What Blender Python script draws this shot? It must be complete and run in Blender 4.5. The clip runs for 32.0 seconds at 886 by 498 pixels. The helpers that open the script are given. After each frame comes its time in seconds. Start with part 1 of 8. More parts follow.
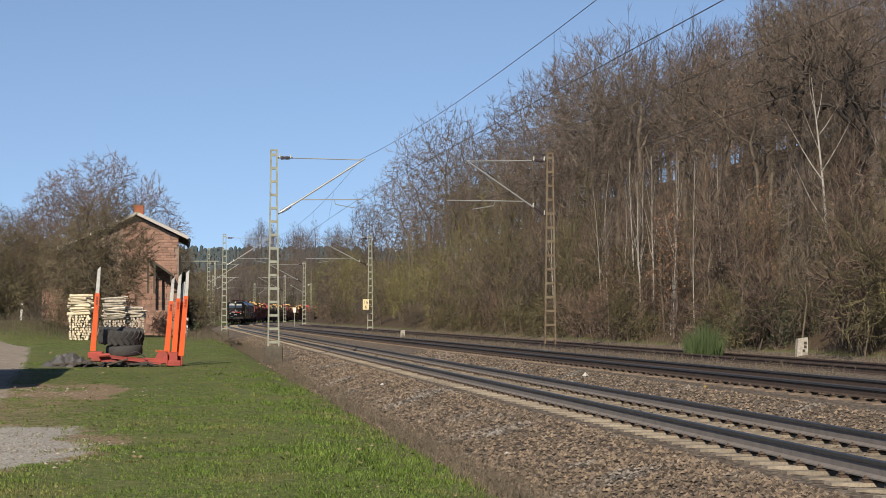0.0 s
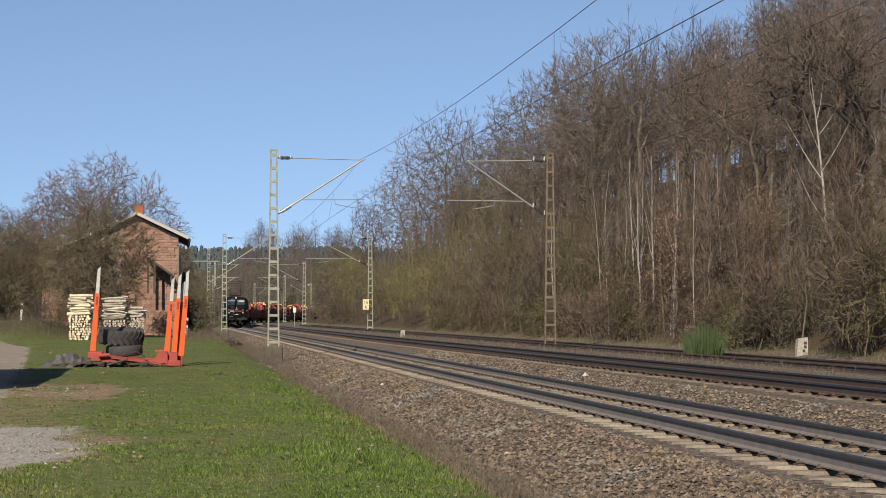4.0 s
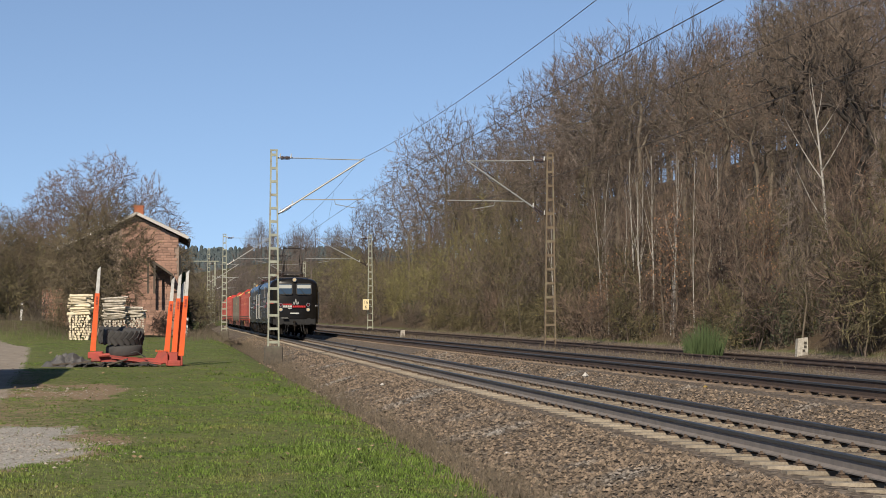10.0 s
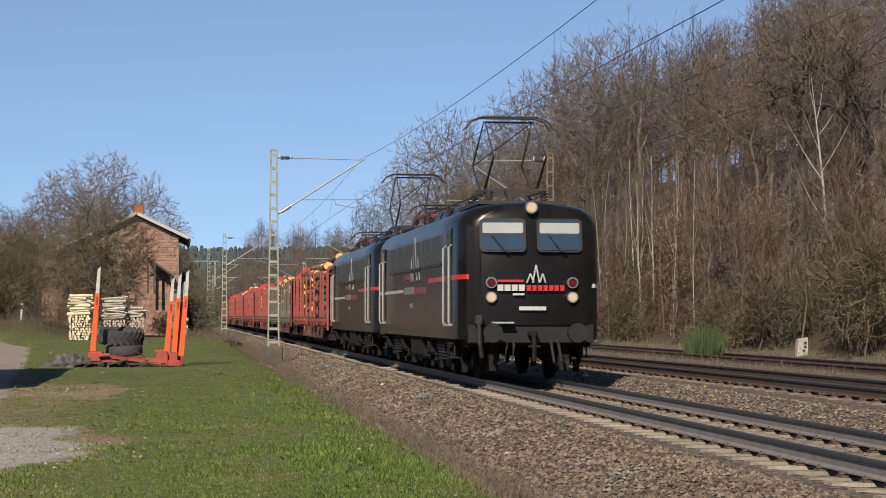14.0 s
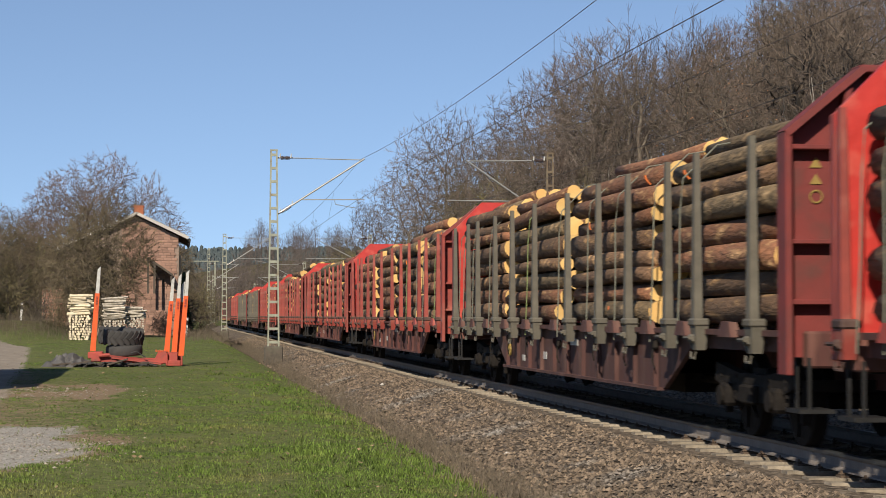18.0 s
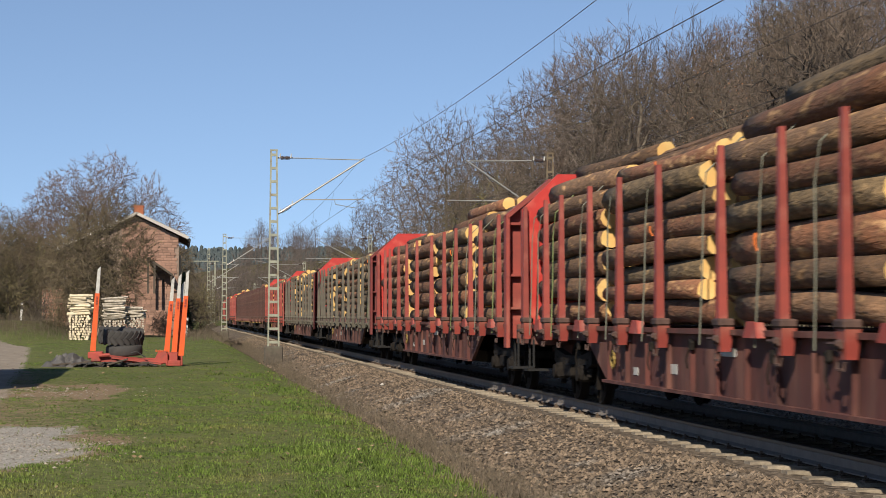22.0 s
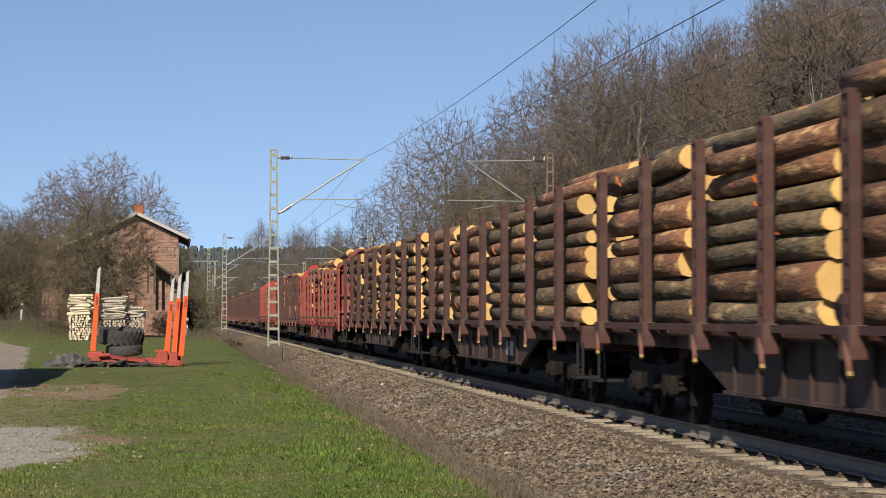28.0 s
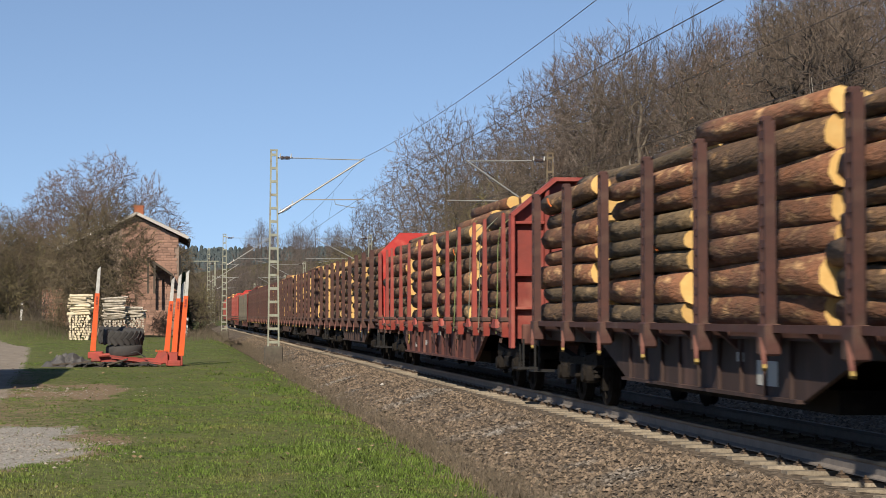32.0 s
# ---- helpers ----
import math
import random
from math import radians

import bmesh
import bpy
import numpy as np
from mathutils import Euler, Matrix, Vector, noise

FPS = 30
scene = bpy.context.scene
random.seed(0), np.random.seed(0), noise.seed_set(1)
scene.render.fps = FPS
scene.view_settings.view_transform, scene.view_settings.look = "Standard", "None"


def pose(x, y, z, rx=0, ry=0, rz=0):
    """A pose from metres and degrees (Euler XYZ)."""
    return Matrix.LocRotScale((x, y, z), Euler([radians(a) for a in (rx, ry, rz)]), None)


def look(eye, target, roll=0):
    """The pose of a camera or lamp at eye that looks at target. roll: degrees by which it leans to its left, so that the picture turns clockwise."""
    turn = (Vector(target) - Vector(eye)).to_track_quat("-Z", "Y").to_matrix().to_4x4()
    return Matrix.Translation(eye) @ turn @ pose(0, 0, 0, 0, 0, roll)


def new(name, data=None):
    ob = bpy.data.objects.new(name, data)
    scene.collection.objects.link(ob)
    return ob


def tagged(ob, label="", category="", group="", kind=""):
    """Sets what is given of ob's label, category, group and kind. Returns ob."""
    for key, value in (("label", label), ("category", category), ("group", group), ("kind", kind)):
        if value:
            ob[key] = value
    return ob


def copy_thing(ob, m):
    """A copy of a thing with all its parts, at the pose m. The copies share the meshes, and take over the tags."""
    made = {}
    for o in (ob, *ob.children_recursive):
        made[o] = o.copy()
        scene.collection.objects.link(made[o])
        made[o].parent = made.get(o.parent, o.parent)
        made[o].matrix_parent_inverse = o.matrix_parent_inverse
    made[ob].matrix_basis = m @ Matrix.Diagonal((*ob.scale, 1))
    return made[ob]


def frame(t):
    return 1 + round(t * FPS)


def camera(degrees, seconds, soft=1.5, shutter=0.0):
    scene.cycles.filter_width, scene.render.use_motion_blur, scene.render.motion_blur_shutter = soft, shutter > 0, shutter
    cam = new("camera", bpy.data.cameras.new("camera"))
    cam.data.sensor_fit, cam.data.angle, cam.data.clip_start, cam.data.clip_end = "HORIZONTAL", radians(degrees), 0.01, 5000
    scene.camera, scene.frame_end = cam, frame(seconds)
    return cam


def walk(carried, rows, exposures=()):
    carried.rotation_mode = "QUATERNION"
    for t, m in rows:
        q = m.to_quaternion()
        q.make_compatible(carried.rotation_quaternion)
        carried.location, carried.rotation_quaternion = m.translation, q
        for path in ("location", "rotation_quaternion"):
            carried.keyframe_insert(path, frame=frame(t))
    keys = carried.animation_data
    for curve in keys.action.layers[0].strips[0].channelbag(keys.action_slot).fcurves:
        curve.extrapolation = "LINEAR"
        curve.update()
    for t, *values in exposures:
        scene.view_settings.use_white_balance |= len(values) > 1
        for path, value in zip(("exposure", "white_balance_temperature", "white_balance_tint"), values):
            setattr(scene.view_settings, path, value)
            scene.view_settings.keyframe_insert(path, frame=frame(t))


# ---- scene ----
# The clip: a long goods train comes out of a curve and passes a camera that stands still beside the line.
# x: across the line, to the right; y: along the straight of the line; z: 0 at the near track's rail heads.
CAM_YAW, CAM_PITCH = 7.80, 1.965
EYE = Vector((0, 0, 1.35))
cam = camera(25.68, 32.0, soft=0.5, shutter=0.18)
_d = Vector((math.sin(radians(CAM_YAW)) * math.cos(radians(CAM_PITCH)), math.cos(radians(CAM_YAW)) * math.cos(radians(CAM_PITCH)), math.sin(radians(CAM_PITCH))))
walk(cam, [(0.0, look(EYE, EYE + _d)), (32.0, look(EYE, EYE + _d))])

# ---- light ----
TO_SUN = Vector((-0.33, -0.78, 0.61)).normalized()
scene.view_settings.exposure = 0.46
world = bpy.data.worlds.new("world")
scene.world = world
world.use_nodes = True
_n = world.node_tree.nodes
_sky = _n.new("ShaderNodeTexSky")
_sky.sky_type, _sky.sun_disc = "NISHITA", False
_sky.sun_elevation = math.asin(TO_SUN.z)
_sky.sun_rotation = math.atan2(TO_SUN.x, TO_SUN.y)
_sky.altitude, _sky.air_density, _sky.dust_density, _sky.ozone_density = 2000, 1.0, 0.5, 2.0
_co, _add, _nrm = _n.new("ShaderNodeTexCoord"), _n.new("ShaderNodeVectorMath"), _n.new("ShaderNodeVectorMath")
_add.inputs[1].default_value, _nrm.operation = (0, 0, 0.115), "NORMALIZE"
world.node_tree.links.new(_co.outputs["Generated"], _add.inputs[0])
world.node_tree.links.new(_add.outputs[0], _nrm.inputs[0])
world.node_tree.links.new(_nrm.outputs[0], _sky.inputs["Vector"])
_hs = _n.new("ShaderNodeHueSaturation")
_hs.inputs["Saturation"].default_value = 0.965
world.node_tree.links.new(_sky.outputs[0], _hs.inputs["Color"])
world.node_tree.links.new(_hs.outputs[0], _n["Background"].inputs[0])
_n["Background"].inputs[1].default_value = 0.0926
sun = new("sun", bpy.data.lights.new("sun", "SUN"))
sun.data.energy, sun.data.angle, sun.data.color = 5.0, radians(0.53), (1.0, 0.88, 0.71)
sun.matrix_world = look((0, 0, 60), Vector((0, 0, 60)) - TO_SUN)

# ---- materials ----
def mat(name, a, b=None, scale=4.0, fine=None, rough=0.8, metal=0.0, bump=0.0, bump_scale=None, c=None, c_scale=0.6, c_at=0.62, stretch=(1, 1, 1), per_object=0.0, spec=0.5, glow=None, glow_strength=0.0, island=0.0):
    """A surface whose colour wanders between a and b at one scale, with patches of c at a larger one."""
    m = bpy.data.materials.new(name)
    m.use_nodes = True
    nt = m.node_tree
    nodes, link = nt.nodes, nt.links.new
    bsdf = nodes["Principled BSDF"]
    bsdf.inputs["Roughness"].default_value, bsdf.inputs["Metallic"].default_value = rough, metal
    bsdf.inputs["Specular IOR Level"].default_value = spec
    b = b or tuple(v * 0.75 for v in a)
    co = nodes.new("ShaderNodeTexCoord")
    mp = nodes.new("ShaderNodeMapping")
    mp.inputs["Scale"].default_value = stretch
    link(co.outputs["Object"], mp.inputs[0])
    n1 = nodes.new("ShaderNodeTexNoise")
    n1.inputs["Scale"].default_value, n1.inputs["Detail"].default_value, n1.inputs["Roughness"].default_value = scale, 5, 0.65
    link(mp.outputs[0], n1.inputs["Vector"])
    ramp = nodes.new("ShaderNodeMapRange")
    ramp.inputs["From Min"].default_value, ramp.inputs["From Max"].default_value = 0.32, 0.68
    link(n1.outputs["Fac"], ramp.inputs["Value"])
    mix = nodes.new("ShaderNodeMix")
    mix.data_type = "RGBA"
    mix.inputs[6].default_value, mix.inputs[7].default_value = (*a, 1), (*b, 1)
    link(ramp.outputs[0], mix.inputs[0])
    out = mix.outputs[2]
    if c:
        n2 = nodes.new("ShaderNodeTexNoise")
        n2.inputs["Scale"].default_value, n2.inputs["Detail"].default_value = c_scale, 6
        link(mp.outputs[0], n2.inputs["Vector"])
        r2 = nodes.new("ShaderNodeMapRange")
        r2.inputs["From Min"].default_value, r2.inputs["From Max"].default_value = c_at - 0.08, c_at + 0.1
        link(n2.outputs["Fac"], r2.inputs["Value"])
        m2 = nodes.new("ShaderNodeMix")
        m2.data_type = "RGBA"
        m2.inputs[7].default_value = (*c, 1)
        link(r2.outputs[0], m2.inputs[0]), link(out, m2.inputs[6])
        out = m2.outputs[2]
    if per_object or island:
        for amount, node, socket in ((island, "ShaderNodeNewGeometry", "Random Per Island"), (per_object, "ShaderNodeObjectInfo", "Random")):
            if not amount:
                continue
            r3 = nodes.new("ShaderNodeMapRange")
            r3.inputs["To Min"].default_value, r3.inputs["To Max"].default_value = 1 - amount, 1 + amount
            link(nodes.new(node).outputs[socket], r3.inputs["Value"])
            hs = nodes.new("ShaderNodeHueSaturation")
            link(r3.outputs[0], hs.inputs["Value"]), link(out, hs.inputs["Color"])
            out = hs.outputs[0]
    link(out, bsdf.inputs["Base Color"])
    if bump:
        n3 = nodes.new("ShaderNodeTexNoise")
        n3.inputs["Scale"].default_value, n3.inputs["Detail"].default_value = bump_scale or scale * 4, 4
        link(mp.outputs[0], n3.inputs["Vector"])
        bp = nodes.new("ShaderNodeBump")
        bp.inputs["Strength"].default_value, bp.inputs["Distance"].default_value = bump, 0.03
        link(n3.outputs["Fac"], bp.inputs["Height"]), link(bp.outputs[0], bsdf.inputs["Normal"])
    if glow:
        bsdf.inputs["Emission Color"].default_value, bsdf.inputs["Emission Strength"].default_value = (*glow, 1), glow_strength
    return m


# ---- building helpers ----
class Geo:
    """Collects vertices and faces; face materials by slot."""

    def __init__(self):
        self.v, self.f, self.m = [], [], []

    def add(self, verts, faces, slot=0):
        o = len(self.v)
        self.v.extend(verts)
        self.f.extend([tuple(i + o for i in f) for f in faces])
        self.m.extend([slot] * len(faces))
        return self

    def box(self, x0, x1, y0, y1, z0, z1, slot=0, bev=0.0):
        if bev <= 0:
            vs = [(x, y, z) for z in (z0, z1) for y in (y0, y1) for x in (x0, x1)]
            return self.add(vs, [(0, 2, 3, 1), (4, 5, 7, 6), (0, 1, 5, 4), (1, 3, 7, 5), (3, 2, 6, 7), (2, 0, 4, 6)], slot)
        b = min(bev, (x1 - x0) * 0.45, (y1 - y0) * 0.45, (z1 - z0) * 0.45)
        rings = []
        for z, i in ((z0, b), (z0 + b, 0), (z1 - b, 0), (z1, b)):
            c = b
            rings.append([(x0 + c, y0 + i, z), (x1 - c, y0 + i, z), (x1 - i, y0 + c, z), (x1 - i, y1 - c, z), (x1 - c, y1 - i, z), (x0 + c, y1 - i, z), (x0 + i, y1 - c, z), (x0 + i, y0 + c, z)])
        vs = [p for r in rings for p in r]
        fs = [(8 * k + j, 8 * k + (j + 1) % 8, 8 * k + 8 + (j + 1) % 8, 8 * k + 8 + j) for k in range(3) for j in range(8)]
        fs += [tuple(range(7, -1, -1)), tuple(range(24, 32))]
        return self.add(vs, fs, slot)

    def tube(self, pts, radii, n=6, slot=0, caps=True, cap_slot=None):
        """A round bar through pts."""
        pts = [Vector(p) for p in pts]
        if not hasattr(radii, "__len__"):
            radii = [radii] * len(pts)
        vs, fs = [], []
        for i, p in enumerate(pts):
            d = (pts[min(i + 1, len(pts) - 1)] - pts[max(i - 1, 0)]).normalized()
            a = d.cross(Vector((0, 0, 1)) if abs(d.z) < 0.9 else Vector((1, 0, 0))).normalized()
            b = d.cross(a)
            for k in range(n):
                t = 2 * math.pi * k / n
                vs.append(tuple(p + (a * math.cos(t) + b * math.sin(t)) * radii[i]))
        for i in range(len(pts) - 1):
            for k in range(n):
                fs.append((i * n + k, i * n + (k + 1) % n, (i + 1) * n + (k + 1) % n, (i + 1) * n + k))
        self.add(vs, fs, slot)
        if caps:
            o = len(self.v) - len(vs)
            cs = slot if cap_slot is None else cap_slot
            self.f += [tuple(o + k for k in range(n - 1, -1, -1)), tuple(o + (len(pts) - 1) * n + k for k in range(n))]
            self.m += [cs, cs]
        return self

    def disc(self, centre, axis, r, depth, n=16, slot=0):
        c, a = Vector(centre), Vector(axis).normalized()
        return self.tube([c - a * depth / 2, c + a * depth / 2], r, n, slot)

    def prism(self, outline, axis, lo, hi, slot=0):
        """An outline of (p, q) pushed from lo to hi along axis 'x', 'y' or 'z'."""
        def at(p, q, h):
            return {"x": (h, p, q), "y": (p, h, q), "z": (p, q, h)}[axis]
        n = len(outline)
        vs = [at(p, q, lo) for p, q in outline] + [at(p, q, hi) for p, q in outline]
        fs = [tuple(range(n)), tuple(range(2 * n - 1, n - 1, -1))] + [(i, i + n, (i + 1) % n + n, (i + 1) % n) for i in range(n)]
        return self.add(vs, fs, slot)

    def beam(self, p, q, w, h=None, slot=0):
        """A square bar from p to q."""
        h = h or w
        p, q = Vector(p), Vector(q)
        d = (q - p).normalized()
        a = d.cross(Vector((0, 0, 1)) if abs(d.z) < 0.95 else Vector((0, 1, 0))).normalized() * w / 2
        b = d.cross(a).normalized() * h / 2
        vs = [tuple(o + i * a + j * b) for o in (p, q) for i, j in ((-1, -1), (1, -1), (1, 1), (-1, 1))]
        return self.add(vs, [(3, 2, 1, 0), (4, 5, 6, 7), (0, 1, 5, 4), (1, 2, 6, 5), (2, 3, 7, 6), (3, 0, 4, 7)], slot)

    def mesh(self, name, mats, smooth=False, normals=True):
        me = bpy.data.meshes.new(name)
        me.from_pydata(self.v, [], self.f)
        for m in mats if isinstance(mats, (list, tuple)) else [mats]:
            me.materials.append(m)
        if any(self.m):
            me.polygons.foreach_set("material_index", self.m)
        if normals:
            bm = bmesh.new()
            bm.from_mesh(me)
            bmesh.ops.recalc_face_normals(bm, faces=bm.faces)
            bm.to_mesh(me)
            bm.free()
        if smooth:
            me.polygons.foreach_set("use_smooth", [True] * len(me.polygons))
            if smooth == "edges":
                me.set_sharp_from_angle(angle=radians(38))
        me.update()
        return me


def part(name, geo, mats, parent, label="", smooth=False, at=None, normals=True):
    """One mesh object under a thing or under a part. geo: a Geo, or a mesh that is shared."""
    ob = new(name, geo if isinstance(geo, bpy.types.Mesh) else geo.mesh(name, mats, smooth, normals))
    ob.parent = parent
    if at is not None:
        ob.matrix_basis = at
    return tagged(ob, label)


def thing(name, label, category, group="", kind="", at=None):
    ob = new(name)
    ob.empty_display_size = 0.2
    if at is not None:
        ob.matrix_basis = at
    return tagged(ob, label, category, group, kind)


def solid(name, geo, mats, label, category, group="", kind="", smooth=False, at=None, normals=True):
    ob = new(name, geo.mesh(name, mats, smooth, normals))
    if at is not None:
        ob.matrix_basis = at
    return tagged(ob, label, category, group, kind)


# ---- the line ----
NEAR_X = 7.25
_ss = np.arange(-700, 900, 1.0)
_k = np.interp(_ss, [215, 235, 300, 360, 2000], [0, 0.00045, 0.0005, 0.0024, 0.0024])
_h = np.cumsum(_k)
_xs, _ys = np.cumsum(np.sin(_h)), np.cumsum(np.cos(_h)) - 700.0


def line(s, off=0.0, z=0.0):
    """The point at s metres along the line, off metres to its right, and its heading."""
    h = float(np.interp(s, _ss, _h))
    x, y = float(np.interp(s, _ss, _xs)) + NEAR_X, float(np.interp(s, _ss, _ys)) - 1.0
    return Vector((x + off * math.cos(h), y - off * math.sin(h), z)), h


def bend(s):
    """How far the line has swung to the right at s."""
    return float(np.interp(s, _ss, _xs))


def along(s, off=0.0, z=0.0):
    """The pose of a thing that stands on the line at s; its y points along the line."""
    p, h = line(s, off, z)
    return pose(p.x, p.y, p.z, 0, 0, -math.degrees(h))

# ---- ground ----
FAR_Z = 0.17
SIDE_OFF, SIDE_Z = 9.5, 0.16


def far_off(s):
    """The far track swings away from the near one towards the old station."""
    return 3.78 + 0.0122 * 0.5 * ((110 - s) + math.sqrt((110 - s) ** 2 + 200))


def smooth(a, b, v):
    t = min(1.0, max(0.0, (v - a) / (b - a)))
    return t * t * (3 - 2 * t)


PROFILE_U = [-3000, -40, 2.2, 3.0, 3.7, 5.2, 5.85, 6.12, 6.26, 8.24, 8.4, 9.2, 9.8, 13.2, 14.2, 15.0, 18.4, 19.6, 32, 45, 60, 100, 400, 3000]
PROFILE_Z = [-0.3, -0.3, -0.32, -0.42, -0.66, -0.24, -0.232, -0.228, -0.243, -0.243, -0.205, -0.2, -0.05, -0.05, -0.03, -0.02, 0.02, 0.25, 5.4, 11.5, 18, 26, 30, 22]


def height(x, y):
    """The ground's height."""
    u = x - bend(y)
    z = float(np.interp(u, PROFILE_U, PROFILE_Z))
    if u < 3.4:
        k = smooth(3.4, 1.5, u)
        z += k * (0.55 * smooth(62, 92, y) + 0.85 * smooth(-5.0, -7.0, u) * smooth(87, 98, y) * smooth(135, 108, y))
        z += 0.05 * k * noise.noise((x * 0.5, y * 0.25, 0)) + 0.03 * k * noise.noise((x * 1.7, y * 1.1, 3))
        if y > 470:
            z += 20 * smooth(470, 700, y) * smooth(0.024, 0.042, x / y) * smooth(-9, -30, u)
        if u < -40:
            z += (abs(u) - 40) * 0.01 * smooth(-40, -80, u)
    elif u < 5.4:
        z += 0.05 * noise.noise((x * 1.2, y * 0.6, 7))
    elif u > 19:
        z += 0.35 * noise.noise((x * 0.15, y * 0.12, 5)) * smooth(19, 26, u) + 0.12 * noise.noise((x * 0.7, y * 0.7, 9)) * smooth(18.5, 21, u)
    return z


def from_road(x, y):
    """Distance to the dirt road's middle."""
    xc = float(np.interp(y, [-50, 0, 22, 30, 42, 55, 67, 80, 90, 100, 130, 200], [-7, -5.0, -4.0, -4.4, -5.0, -5.8, -6.5, -7.3, -9.6, -14, -30, -60]))
    return abs(x - xc)


def build_ground():
    us = np.unique(np.concatenate([[-2600, -1500, -800, -400, -200, -120, -80, -60, -48, -40], np.arange(-36, -12, 2.0), np.arange(-12, 6.2, 0.3), [5.2, 5.85, 6.12, 6.26, 7.2, 8.24, 8.4, 9.2, 9.6, 9.8, 10.5, 11.2, 12, 13, 13.5], np.arange(14, 22, 0.5), np.arange(22, 60, 2.5), [65, 70, 80, 100, 130, 200, 300, 400, 600, 1000, 1700, 2600]]))
    ys = np.unique(np.concatenate([[-2600, -1200, -600, -300, -150, -80, -40, -20, -8], np.arange(0, 60, 0.5), np.arange(60, 120, 1.0), np.arange(120, 300, 4.0), np.arange(300, 600, 12.0), [620, 680, 750, 900, 1200, 1800, 2600]]))
    g = Geo()
    road, gravel, bed, litter, bare = [], [], [], [], []
    for y in ys:
        b = bend(y)
        for u in us:
            x = u + b
            z = height(x, y)
            g.v.append((x, y, z))
            d = from_road(x, y)
            road.append(smooth(1.75, 1.15, d) if 36 < y < 240 else 0.5 * smooth(1.9, 0.9, d) if y <= 36 else 0)
            q = ((x + 2.7) / 1.5) ** 2 + ((y - 26) / 3.8) ** 2 + 1.7 * noise.noise((x * 1.3, y * 0.5, 12))
            gravel.append(smooth(2.1, 0.0, q))
            q2 = ((x + 3.1) / 1.9) ** 2 + ((y - 43.5) / 4.0) ** 2 + 2.2 * noise.noise((x * 0.9, y * 0.35, 15))
            q3 = ((x + 1.3) / 0.7) ** 2 + ((y - 25.2) / 3.0) ** 2
            worn = 0.5 * smooth(0.2, -2.4, x) * smooth(19, 24, y) * smooth(56, 44, y)
            bare.append(max(worn, smooth(1.3, 0.3, q2) * 0.9, smooth(1.4, 0.3, q3), 0.6 * smooth(2.4, 1.2, q), 0.55 * smooth(2.6, 1.6, d) * (1 if 20 < y < 60 else 0)))
            k = 1.0 * smooth(45, 90, y)
            bed.append(smooth(3.35 + 0.6 * k, 4.1 + 0.6 * k, u) * smooth(20.2, 18.4, u))
            litter.append(max(smooth(18.6, 20.5, u), 0.8 * smooth(2.75, 3.4, u) * smooth(4.3 + 0.6 * k, 3.6 + 0.6 * k, u), 0.55 * smooth(-4.6, -6.5, u) * smooth(85, 95, y)))
    nu, ny = len(us), len(ys)
    g.f = [(j * nu + i, j * nu + i + 1, (j + 1) * nu + i + 1, (j + 1) * nu + i) for j in range(ny - 1) for i in range(nu - 1)]
    g.m = [0] * len(g.f)
    ob = solid("ground", g, ground_material(), "spring grass, dirt road, ballast and leaf litter", "ground", kind="structure", smooth=True, normals=False)
    for key, values in (("road", road), ("gravel", gravel), ("bed", bed), ("litter", litter), ("bare", bare)):
        at = ob.data.attributes.new(key, "FLOAT", "POINT")
        at.data.foreach_set("value", values)
    return ob


